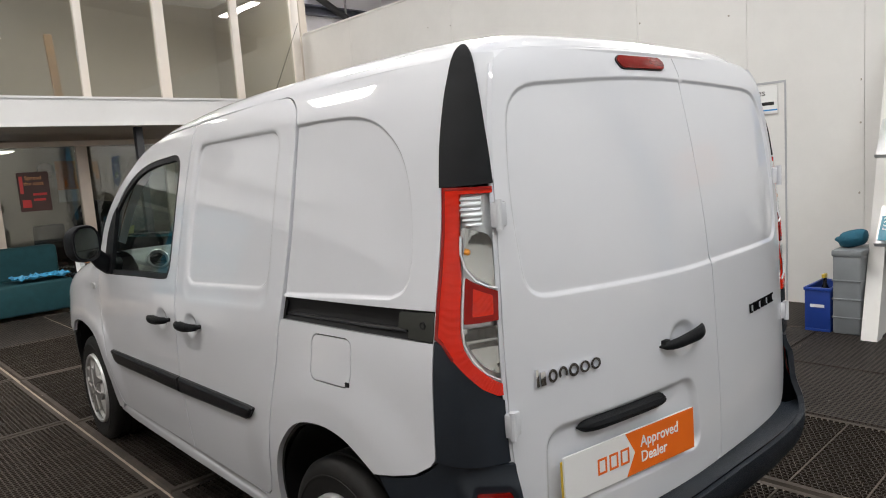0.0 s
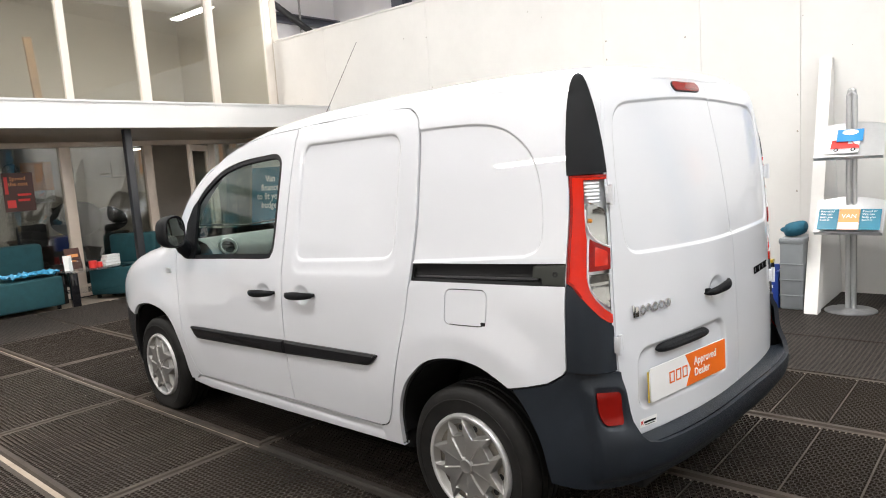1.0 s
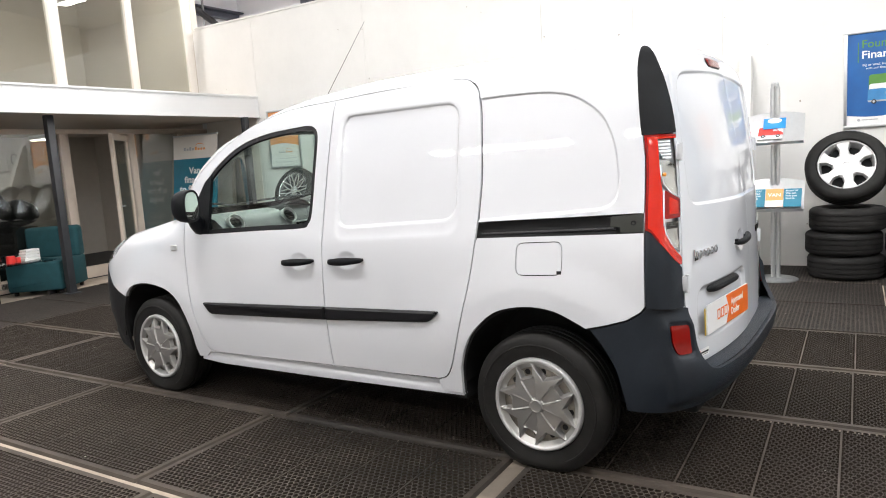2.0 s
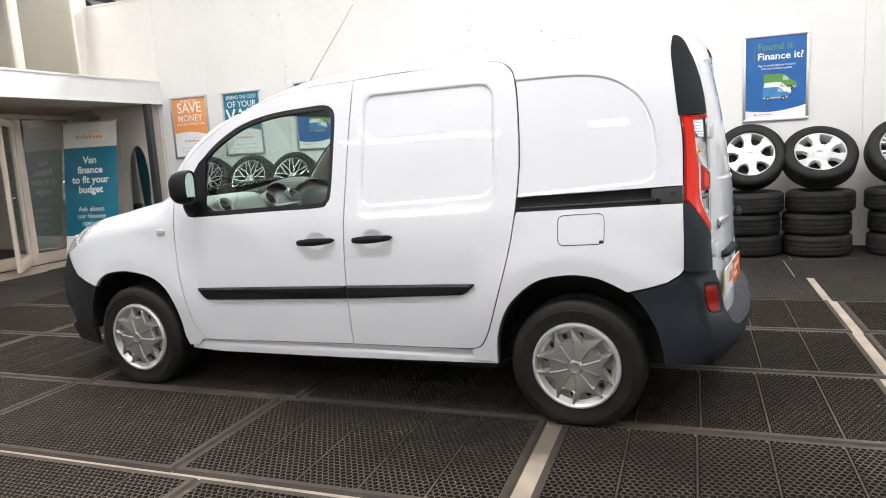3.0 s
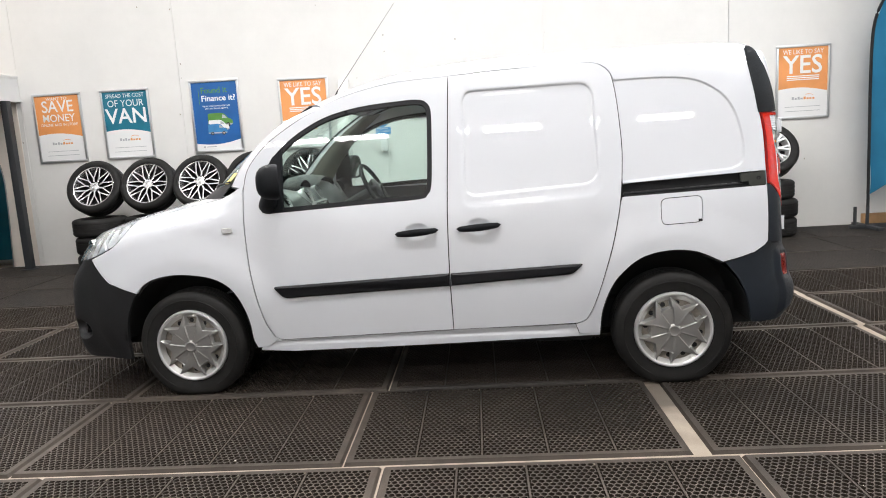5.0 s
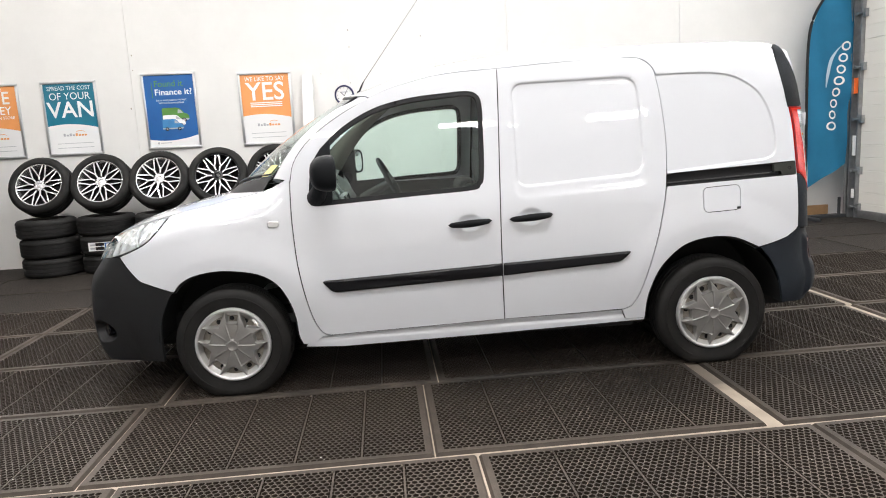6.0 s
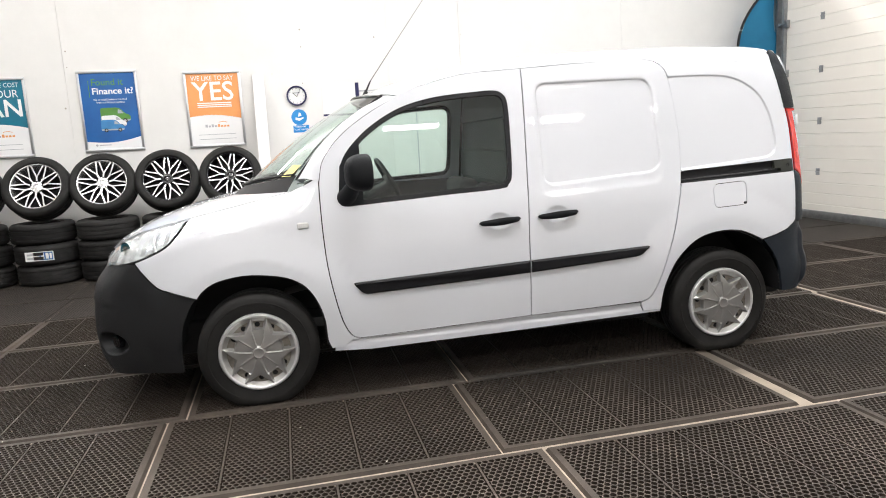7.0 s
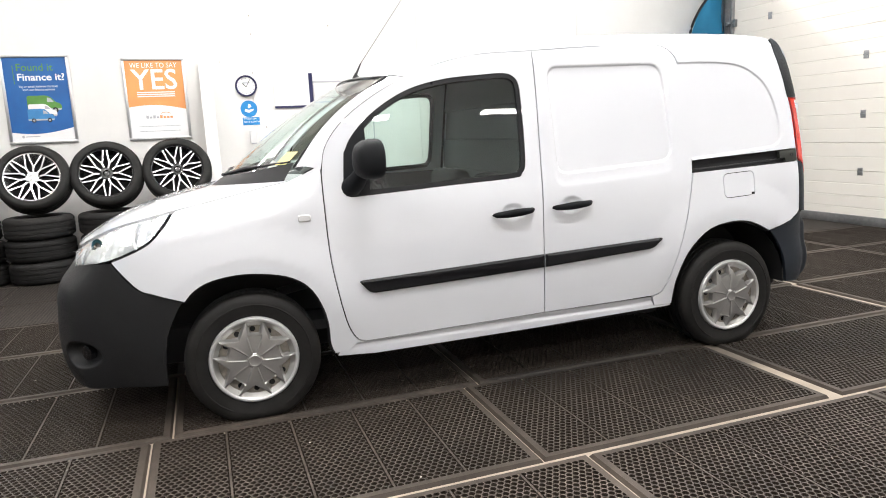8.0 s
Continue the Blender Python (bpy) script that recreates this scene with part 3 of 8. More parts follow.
# ---- the van: y points to its nose, the rear axle is at y = 0 ----
van = thing("van", "white panel van with black plastic bumpers, parked on rubber floor mats", "van")
HALF = smooth([0.1, 0.2, 0.335, 0.5, 0.65, 0.85, 0.98, 1.1, 1.25, 1.4, 1.55, 1.68, 1.74, 1.8], [0.815, 0.829, 0.847, 0.864, 0.871, 0.869, 0.860, 0.838, 0.808, 0.777, 0.742, 0.704, 0.676, 0.62])
NOSE = smooth([0.15, 0.25, 0.35, 0.5, 0.65, 0.75, 0.85, 0.92, 1.0, 1.08, 1.2], [3.45, 3.52, 3.57, 3.60, 3.60, 3.585, 3.545, 3.50, 3.42, 3.33, 3.24])
WING_TOP = smooth([2.3, 2.45, 2.6, 2.8, 3.0, 3.15, 3.27, 3.38, 3.47, 3.57], [1.165, 1.122, 1.092, 1.052, 1.013, 0.978, 0.943, 0.893, 0.835, 0.75])
FM, FN = 6.0, 2.4


def half_width(y, z, flare=True):
    """The half width of the body at a place on its side."""
    y, z = np.asarray(y, float), np.asarray(z, float)
    w = HALF(z) - 0.10 * np.maximum(-0.1 - y, 0) ** 2 - 0.015 * step((-0.1 - y) / 0.33) * step((z - 1.5) / 0.24)
    t = np.clip((y - 2.3) / (NOSE(z) - 2.3), 0, 0.9995)
    w = w * (1 - t ** FM) ** (1 / FN)
    a = np.clip((z - (WING_TOP(y) - 0.15)) / 0.155, 0, 1)
    roll = 0.135 * (1 - np.sqrt(1 - a * a))
    w = w - np.where(y > 2.3, roll * step((y - 2.3) / 0.25), 0)
    if flare:
        for cy, cz, r in ((0.0, 0.33, 0.405), (2.697, 0.31, 0.40)):
            d = np.hypot(y - cy, z - cz)
            w = w + 0.015 * (1 - 0.5 * step((d - r - 0.065) / 0.17) - 0.5 * np.clip((d - r - 0.075) / 0.15, 0, 1)) * step((z - 0.25) / 0.35)
    return w


def side_surface(s, press=None, sink=0.0):
    def f(y, z):
        w = half_width(y, z) - sink
        if press is not None:
            w = w - press(np.stack([y, z], 1))
        return np.stack([s * w, y, z], 1)
    return f


GUTTER = [(1.153, 1.712), (1.429, 1.699), (1.62, 1.668), (1.814, 1.611), (2.01, 1.514), (2.177, 1.400), (2.279, 1.280), (2.312, 1.165)]
DOOR_FRONT = [(2.312, 1.148), (2.313, 1.039), (2.31, 0.883), (2.30, 0.722), (2.275, 0.558), (2.245, 0.422), (2.216, 0.352), (2.187, 0.318), (2.15, 0.306)]
PILLAR_JOINT = [(1.186, 0.333), (1.189, 0.66), (1.186, 0.906), (1.18, 1.084), (1.167, 1.38), (1.153, 1.712)]
SLIDE_REAR = [(0.841, 1.728), (0.56, 1.738), (0.395, 1.735), (0.338, 1.718), (0.294, 1.678), (0.276, 1.62), (0.261, 1.50), (0.249, 1.30), (0.252, 1.185), (0.262, 1.058), (0.281, 0.93), (0.313, 0.785), (0.36, 0.623), (0.407, 0.478), (0.439, 0.402), (0.469, 0.363), (0.514, 0.346)]
WINDOW = curve([(2.125, 1.345), (2.01, 1.443), (1.845, 1.530), (1.651, 1.576), (1.428, 1.594), (1.330, 1.597), (1.278, 1.580), (1.252, 1.530), (1.252, 1.384), (1.262, 1.146), (1.285, 1.086), (1.335, 1.062), (1.627, 1.050), (1.885, 1.038), (2.114, 1.028), (2.178, 1.030), (2.205, 1.075), (2.20, 1.17), (2.185, 1.26)], 4, closed=True)
SLIDE_PRESS = rounded([(1.085, 1.625), (0.385, 1.632), (0.372, 1.10), (1.085, 1.062)], [0.07, 0.09, 0.09, 0.07], 6)
SLIDE_LIP = rounded([(1.115, 1.64), (0.36, 1.645), (0.345, 1.025), (1.115, 0.985)], [0.07, 0.09, 0.1, 0.09], 6)
QUARTER_PRESS = np.concatenate([[(0.6, 1.625)], curve([(0.142, 1.632), (-0.026, 1.627), (-0.136, 1.609), (-0.217, 1.572), (-0.296, 1.505), (-0.345, 1.406), (-0.368, 1.293), (-0.370, 1.209), (-0.351, 1.160), (-0.30, 1.137)], 4), [(0.6, 1.07)]])
CUPS = [(1.355, 0.889), (1.02, 0.902)]


def cup_dent(q, c):
    r = np.hypot((q[:, 0] - c[0]) / 0.075, (q[:, 1] - c[1]) / 0.052)
    return 0.011 * (1 - step((r - 0.35) / 0.65))


def slide_press(q):
    return 0.010 * step(depth_in(SLIDE_PRESS, q) / 0.014 + 0.3) + 0.006 * step(depth_in(SLIDE_LIP, q) / 0.045) + cup_dent(q, CUPS[1])


def door_press(q):
    return cup_dent(q, CUPS[0])


def quarter_press(q):
    return 0.009 * step(depth_in(QUARTER_PRESS, q) / 0.012 + 0.4)


def ring(c, r1, r2, n=28):
    return np.array([(c[0] + r1 * math.cos(2 * math.pi * i / n), c[1] + r2 * math.sin(2 * math.pi * i / n)) for i in range(n)])


def bar_along(name, pts, half, lift0, lift1, s, material, parent, label="", sink=0.0):
    """A moulded bar that follows the body side: a flat outline in (y, z) raised from lift0 to lift1 with bevelled edges."""
    poly = resample(pts, 0.05)
    bm = bmesh.new()

    def at(q, k):
        w = half_width(q[:, 0], q[:, 1]) + k - sink
        return [bm.verts.new((s * a, b[0], b[1])) for a, b in zip(w, q)]
    rows = [at(poly, lift0), at(poly, lift1 * 0.6), at(offset(poly, -half * 0.35), lift1)]
    n = len(poly)
    for u, v in zip(rows, rows[1:]):
        for i in range(n):
            bm.faces.new((u[i], u[(i + 1) % n], v[(i + 1) % n], v[i]))
    bm.faces.new(rows[-1])
    return part(name, bm, material, parent, label)


def handle(c, s, parent, dy=0.115, lock=True):
    """A body-side door handle: a tapered grip on two feet."""
    bm = bmesh.new()
    n = 15
    rows = []
    for i in range(n):
        t = i / (n - 1) * 2 - 1
        y = c[0] + dy * t * 1.04
        k = max(1 - abs(t) ** 10, 0.0) ** 0.5
        h = (0.0165 + 0.003 * math.cos(t * 3)) * k + 0.001
        lift = 0.030 * (1 - abs(t) ** 4) + 0.010
        w = float(half_width(y, c[1]))
        row = []
        for j in range(10):
            a = 2 * math.pi * j / 10
            row.append(bm.verts.new((s * (w + lift + 0.012 * k * math.cos(a) - 0.004), y, c[1] + 0.012 * t * -0.6 + h * math.sin(a))))
        rows.append(row)
    for u, v in zip(rows, rows[1:]):
        for j in range(10):
            bm.faces.new((u[j], u[(j + 1) % 10], v[(j + 1) % 10], v[j]))
    bm.faces.new(rows[0])
    bm.faces.new(rows[-1])
    for t in (-0.86, 0.86):
        w = float(half_width(c[0] + dy * t, c[1]))
        x0, x1 = sorted((s * (w - 0.01), s * (w + 0.018)))
        zf = c[1] - 0.0072 * t
        box(bm, x0, x1, c[0] + dy * t - 0.012, c[0] + dy * t + 0.012, zf - 0.008, zf + 0.008, 0.004)
    return part("door_handle", bm, M_plastic, parent, "matt black pull handle")


for s in (-1, 1):
    # front door with its window
    out = 1 if s > 0 else -1
    door_line = GUTTER[:-1] + DOOR_FRONT + PILLAR_JOINT[:-1]
    door_outline = np.concatenate([curve(GUTTER, 4)[:-1], curve(DOOR_FRONT, 3), curve(PILLAR_JOINT, 3)[:-1]])
    door = shell("front_door", door_outline, side_surface(s, door_press), out, M_paint, van, holes=[WINDOW], h=0.035, lines=[(ring(CUPS[0], k * 0.075, k * 0.052), True) for k in (0.3, 0.45, 0.6, 0.75, 0.9, 1.0)])
    inner = offset(WINDOW, -0.024)
    shell("window_seal", WINDOW, side_surface(s, None, 0.004), out, M_trim, door, holes=[inner], h=0.02, rim=0.012, flange=0.004, gap=0.001, label="black rubber window surround")
    shell("window_glass", inner, side_surface(s, None, 0.012), out, M_carglass, door, h=0.06, rim=0.0, gap=-0.003, label="lightly tinted side window")
    sail = np.array([(2.205, 1.03), (2.215, 1.10), (2.20, 1.24), (2.14, 1.335), (2.085, 1.375), (2.085, 1.03)])
    shell("mirror_sail", sail, side_surface(s, None, -0.004), out, M_plastic, door, h=0.03, rim=0.02, flange=0.0, label="black plastic corner cover")
    handle(CUPS[0], s, door)
    strip = rounded([(2.178, 0.620), (2.12, 0.553), (1.192, 0.588), (1.192, 0.656)], [0.02, 0.03, 0.0, 0.0])
    bar_along("rubbing_strip", strip, 0.03, 0.0, 0.018, s, M_trim, door, "black rubbing strip")
    # sliding door
    slide_outline = np.concatenate([curve(PILLAR_JOINT, 3)[:-1], curve([(1.153, 1.712)] + SLIDE_REAR, 4), [(0.74, 0.339)]])
    slide = shell("sliding_door", slide_outline, side_surface(s, slide_press), out, M_paint, van, h=0.03,
                  lines=[(offset(SLIDE_PRESS, k), True) for k in (-0.011, -0.004, 0.004, 0.012)] + [(offset(SLIDE_LIP, k), True) for k in (-0.04, -0.02, 0.0)] + [(ring(CUPS[1], k * 0.075, k * 0.052), True) for k in (0.3, 0.45, 0.6, 0.75, 0.9, 1.0)])
    handle(CUPS[1], s, slide)
    strip = rounded([(1.183, 0.656), (1.183, 0.588), (0.53, 0.625), (0.472, 0.680)], [0.0, 0.0, 0.03, 0.015])
    bar_along("rubbing_strip", strip, 0.03, 0.0, 0.018, s, M_trim, slide, "black rubbing strip")
    # rear quarter, with the rail's slot and the filler flap
    q_edge = curve([(-0.48, 0.757), (-0.481, 0.87), (-0.479, 1.0), (-0.477, 1.12), (-0.474, 1.315), (-0.456, 1.455), (-0.437, 1.60), (-0.425, 1.70), (-0.422, 1.7415)], 3)
    arch = curve([(0.388, 0.285), (0.379, 0.392), (0.364, 0.454), (0.334, 0.531), (0.289, 0.601), (0.202, 0.679), (0.116, 0.716), (0.004, 0.731), (-0.093, 0.722), (-0.161, 0.698), (-0.243, 0.657)], 4)
    rear_edge = curve(SLIDE_REAR[2:], 4)
    rail_i = int(np.argmin(abs(rear_edge[:, 1] - 1.09)))
    rail_j = int(np.argmin(abs(rear_edge[:, 1] - 1.022)))
    flap_line = rounded([(0.066, 1.003), (-0.147, 1.012), (-0.146, 0.872), (0.066, 0.864)], 0.035, 5)
    quarter_outline = np.concatenate([[(-0.437, 1.7415), (0.395, 1.7405)], rear_edge[:rail_i], [(0.256, 1.089), (-0.474, 1.119), (-0.474, 1.046), (0.26, 1.023)], rear_edge[rail_j + 1:-1], [(0.52, 0.340), (0.50, 0.285)], arch, [(-0.327, 0.677), (-0.409, 0.701), (-0.463, 0.735)], q_edge[:-1]])
    quarter = shell("rear_quarter_panel", quarter_outline, side_surface(s, quarter_press), out, M_paint, van, holes=[flap_line] if s < 0 else [], h=0.021, rim=0.02,
                    lines=[(offset(QUARTER_PRESS, k), True) for k in (-0.012, -0.0075, -0.004, 0.0, 0.0035, 0.006, 0.011)])
    if s < 0:
        flap = shell("fuel_flap", offset(flap_line, -0.0038), side_surface(s, None, 0.0005), out, M_paint, quarter, h=0.02, rim=0.01, flange=0.003, gap=0.0, label="white fuel filler flap")
        bm = bmesh.new()
        box(bm, -0.876, -0.866, -0.143, -0.122, 0.876, 0.890, 0.003)
        part("flap_notch", bm, M_trim, flap)
    rail_line = np.array([(0.262, 1.086), (-0.47, 1.116), (-0.47, 1.049), (0.264, 1.026)])
    shell("door_rail", rail_line, side_surface(s, None, 0.028), out, M_gap, quarter, h=0.05, rim=0.0, gap=-0.006, label="black sliding door rail in its recess")
    for zz in (-0.016,):
        bm = bmesh.new()
        tube(bm, [(s * (float(half_width(y, 1.07)) - 0.018), y, 1.056 + zz - (y + 0.36) * 0.041 + 0.020) for y in np.linspace(0.25, -0.36, 12)], 0.006, 6)
        part("rail_rib", bm, M_trim, quarter)
    cap_line = rounded([(-0.345, 1.108), (-0.472, 1.117), (-0.472, 1.047), (-0.385, 1.047), (-0.385, 1.068), (-0.345, 1.068)], 0.004, 2)
    bar_along("rail_end_cap", cap_line, 0.01, -0.02, 0.001, s, M_cap, quarter, "dark plastic end cap with a screw")
    bm = bmesh.new()
    x0 = s * float(half_width(-0.435, 1.083))
    lathe(bm, [(x0, 0.011), (x0 + s * 0.003, 0.010), (x0 + s * 0.002, 0.005)], 14, "x", (0, -0.435, 1.083))
    part("rail_screw", bm, M_gap, quarter)
    # sill
    sill_outline = np.array([(2.29, 0.268), (2.22, 0.300), (2.15, 0.304), (1.69, 0.315), (1.186, 0.331), (0.74, 0.337), (0.519, 0.340), (0.499, 0.286), (0.388, 0.285), (0.388, 0.272), (1.3, 0.246), (2.1, 0.232), (2.30, 0.245)])
    sill = shell("sill", sill_outline, side_surface(s, lambda q: 0.006 + 0.02 * np.exp(-((q[:, 1] - 0.305 + (1.2 - q[:, 0]) * -0.014) / 0.012) ** 2) * 0.4), out, M_paint, van, h=0.014, rim=0.03, flange=0.0)
    # front wing with its indicator
    f_arch = curve([(2.972, 0.609), (2.935, 0.650), (2.870, 0.687), (2.764, 0.708), (2.655, 0.707), (2.516, 0.680), (2.421, 0.621), (2.365, 0.527), (2.337, 0.424), (2.331, 0.32), (2.312, 0.262)], 4)
    lamp_low = [(2.99, 1.006), (3.036, 0.945), (3.098, 0.884), (3.178, 0.844), (3.262, 0.812)]
    wing_top = [(y, float(WING_TOP(y)) - 0.0015) for y in (2.47, 2.6, 2.75, 2.9, 2.98)]
    wing_outline = np.concatenate([curve(DOOR_FRONT, 3)[::-1], [(2.315, 1.187), (2.39, 1.150)], wing_top, curve(lamp_low, 3), curve([(3.268, 0.808), (3.229, 0.754), (3.163, 0.680), (3.104, 0.656), (3.038, 0.632), (2.972, 0.609)], 3)[:-1], f_arch, [(2.24, 0.268), (2.20, 0.302)]])
    wing = shell("front_wing", wing_outline, side_surface(s), out, M_paint, van, h=0.025, rim=0.02)
    ind = rounded([(2.441, 0.962), (2.380, 0.960), (2.379, 0.930), (2.441, 0.927)], 0.013, 4)
    bar_along("side_indicator", ind, 0.012, 0.0, 0.008, s, M_hubcap_edge, wing, "clear side indicator lens")
    # wheel arch liners
    for cy in (0.0, 2.697):
        bm = bmesh.new()
        prof = [(s * 0.835, 0.40), (s * 0.60, 0.405), (s * 0.50, 0.39), (s * 0.49, 0.0)]
        lathe(bm, prof, 40, "x", (0, cy, 0.325))
        bmesh.ops.delete(bm, geom=[f for f in bm.faces if f.calc_center_median().z < 0.30 or abs(f.calc_center_median().x) > 0.836], context="FACES")
        part("wheel_arch_liner", bm, M_gap, van)

# inside of the arches, floor pan and bulkhead
bm = bmesh.new()
box(bm, -0.76, 0.76, 0.42, 2.26, 0.22, 0.34, 0.02)
box(bm, -0.56, 0.56, -0.60, 3.30, 0.235, 0.42, 0.02)
# unseen low box, added to keep light from the floor under the van
box(bm, -0.62, 0.62, 0.50, 2.15, 0.185, 0.30, 0.03)
part("underbody", bm, M_gap, van, "black underbody")
bm = bmesh.new()
tube(bm, [(-0.35, -0.5, 0.27), (-0.35, 0.6, 0.24), (-0.2, 1.6, 0.24)], 0.03, 10)
part("exhaust_pipe", bm, M_steel, van)

# roof
RS = [(-0.456, 1.722, -0.552, 1.768), (-0.442, 1.733, -0.512, 1.800), (-0.395, 1.737, -0.42, 1.818), (-0.2, 1.741, -0.2, 1.830), (0.3, 1.738, 0.3, 1.836), (0.841, 1.730, 0.85, 1.826), (1.153, 1.714, 1.2, 1.806), (1.429, 1.701, 1.5, 1.768), (1.62, 1.670, 1.76, 1.715), (1.76, 1.632, 1.95, 1.657), (1.86, 1.592, 2.06, 1.617)]
ks = list(range(len(RS)))
RE_Y, RE_Z, RC_Y, RC_Z = (smooth(ks, [r[i] for r in RS]) for i in range(4))


def roof_surface(u, k):
    ey, ez, cy, cz = RE_Y(k), RE_Z(k), RC_Y(k), RC_Z(k)
    xe = half_width(ey, ez, False)
    a = np.abs(u)
    f = 1 - (0.25 * a ** 2 + 0.75 * a ** 11)
    return np.stack([u * xe, ey + (cy - ey) * (1 - a ** 2.2), ez + (cz - ez) * f], 1)


roof_line = np.array([(-1, 0), (1, 0), (1, 10), (-1, 10)], float)
roof = shell("roof", resample(roof_line, 0.2), roof_surface, 1, M_paint, van, h=0.085, rim=0.012, flange=0.0, gap=0.0, lines=[(np.array([(u, 0.06), (u, 9.94)]), False) for u in (-0.99, -0.975, -0.955, -0.93, -0.89, 0.89, 0.93, 0.955, 0.975, 0.99)])

# windscreen pillars and windscreen
GUT = curve(GUTTER[3:], 8)
GUT = GUT[GUT[:, 1] < 1.595]


def screen_edge(v):
    return np.stack([-(0.655 + 0.05 * v), 1.93 + 0.495 * v + 0.03 * np.sin(math.pi * v), 1.596 - 0.424 * v + 0.02 * np.sin(math.pi * v)], 1)


def screen_surface(u, v):
    e = screen_edge(v)
    c_y, c_z = 2.05 + 0.73 * v + 0.03 * np.sin(math.pi * v), 1.620 - 0.525 * v + 0.025 * np.sin(math.pi * v)
    a = np.abs(u) ** 2.2
    return np.stack([-u * e[:, 0], c_y + (e[:, 1] - c_y) * a, c_z + (e[:, 2] - c_z) * a], 1)


screen = shell("windscreen", resample(np.array([(-1, 0), (1, 0), (1, 1), (-1, 1)], float), 0.1), screen_surface, -1, M_carglass, van, h=0.07, rim=0.0, gap=0.004, label="clear laminated windscreen")
for s in (-1, 1):
    bm = bmesh.new()
    n = 22
    g = resample(GUT, 0.02, False)
    rows = []
    for i in range(n):
        v = i / (n - 1)
        gp = g[int(round(v * (len(g) - 1)))]
        a = np.array([-float(half_width(gp[0], gp[1])), gp[0], gp[1]])
        b = screen_edge(np.array([v]))[0]
        mid = (a + b) / 2 + np.array([-0.020, 0.045, 0.035]) * (0.8 + 0.2 * math.sin(math.pi * v)) * (0.25 + 0.75 * min(v / 0.2, 1.0))
        rows.append([bm.verts.new((-s * p[0], p[1], p[2])) for p in [(1 - t) ** 2 * a + 2 * t * (1 - t) * mid + t * t * b for t in np.linspace(0, 1, 8)] + [b + np.array([0.03, -0.03, -0.02])]])
    for u, v in zip(rows, rows[1:]):
        for j in range(8):
            bm.faces.new((u[j], u[j + 1], v[j + 1], v[j]))
    part("windscreen_pillar", bm, M_paint, van)
    # black edge of the screen
    bm = bmesh.new()
    tube(bm, [(-s * p[0], p[1] + 0.004, p[2] + 0.004) for p in screen_edge(np.linspace(0, 1, 16))], 0.007, 6)
    part("screen_seal", bm, M_trim, screen)
bm = bmesh.new()
tube(bm, [tuple(p + np.array([0, 0.003, 0.002])) for p in screen_surface(np.linspace(-1, 1, 24), np.full(24, 0.0))], 0.007, 6)
part("screen_seal", bm, M_trim, screen)
for k in range(2):
    bm = bmesh.new()
    sx = (-0.36, 0.18)[k]
    p0 = screen_surface(np.array([sx / 0.7 + 0.45]), np.array([0.96]))[0] + np.array([0, 0.01, 0.016])
    p1 = screen_surface(np.array([sx / 0.7 - 0.45]), np.array([0.95]))[0] + np.array([0, 0.01, 0.014])
    tube(bm, [p0, (p0 + p1) / 2 + np.array([0, 0.045, 0.004]), p1], [0.009, 0.008, 0.005], 6)
    part("wiper", bm, M_trim, van, "black wiper arm")
# yellow ticket on the screen
q = screen_surface(np.array([-0.955, -0.865, -0.845, -0.935]), np.array([0.835, 0.815, 0.93, 0.95])) + np.array([0, 0.006, 0.006])
bm = bmesh.new()
bm.faces.new([bm.verts.new(p) for p in q])
part("ticket", bm, M_ticket, screen, "yellow paper ticket on the glass")

# cowl and bonnet
def bonnet_surface(u, y):
    zt = WING_TOP(y)
    xe = half_width(np.maximum(y, 2.3), zt - 0.001, False) + 0.001
    zc = BONNET_MID(y)
    a = np.abs(u)
    return np.stack([u * xe, y + 0.0 * u, zt + (zc - zt) * (1 - a ** 2.4)], 1)


BONNET_MID = smooth([2.4, 2.7, 2.85, 3.0, 3.15, 3.3, 3.42, 3.52], [1.16, 1.115, 1.082, 1.050, 1.014, 0.965, 0.905, 0.84])
us = np.linspace(-1, 1, 21)
back = [(u, 2.83 - 0.37 * abs(u) ** 2.2) for u in us]
front = [(u, 3.455 - 0.0 * abs(u)) for u in us[::-1] if abs(u) < 0.99]
bonnet_outline = np.array(back + [(1, 2.7), (1, 2.98), (0.995, 3.22), (0.985, 3.38), (0.93, 3.45)] + [(0.5, 3.49), (0, 3.51), (-0.5, 3.49)] + [(-0.93, 3.45), (-0.985, 3.38), (-0.995, 3.22), (-1, 2.98), (-1, 2.7)])
bonnet = shell("bonnet", bonnet_outline, bonnet_surface, 1, M_paint, van, h=0.035, rim=0.015)
bm = bmesh.new()
rows = []
for u in np.linspace(-0.98, 0.98, 25):
    yb = 2.83 - 0.37 * abs(u) ** 2.2
    a = bonnet_surface(np.array([u]), np.array([yb + 0.02]))[0] - np.array([0, 0, 0.022])
    c = screen_surface(np.array([u]), np.array([0.945]))[0] + np.array([0, 0.004, 0.005])
    rows.append([bm.verts.new(a), bm.verts.new((a + c) / 2 + np.array([0, 0, 0.001])), bm.verts.new(c)])
for u, v in zip(rows, rows[1:]):
    for j in range(2):
        bm.faces.new((u[j], u[j + 1], v[j + 1], v[j]))
part("scuttle", bm, M_gap, van, "black plastic scuttle below the screen")

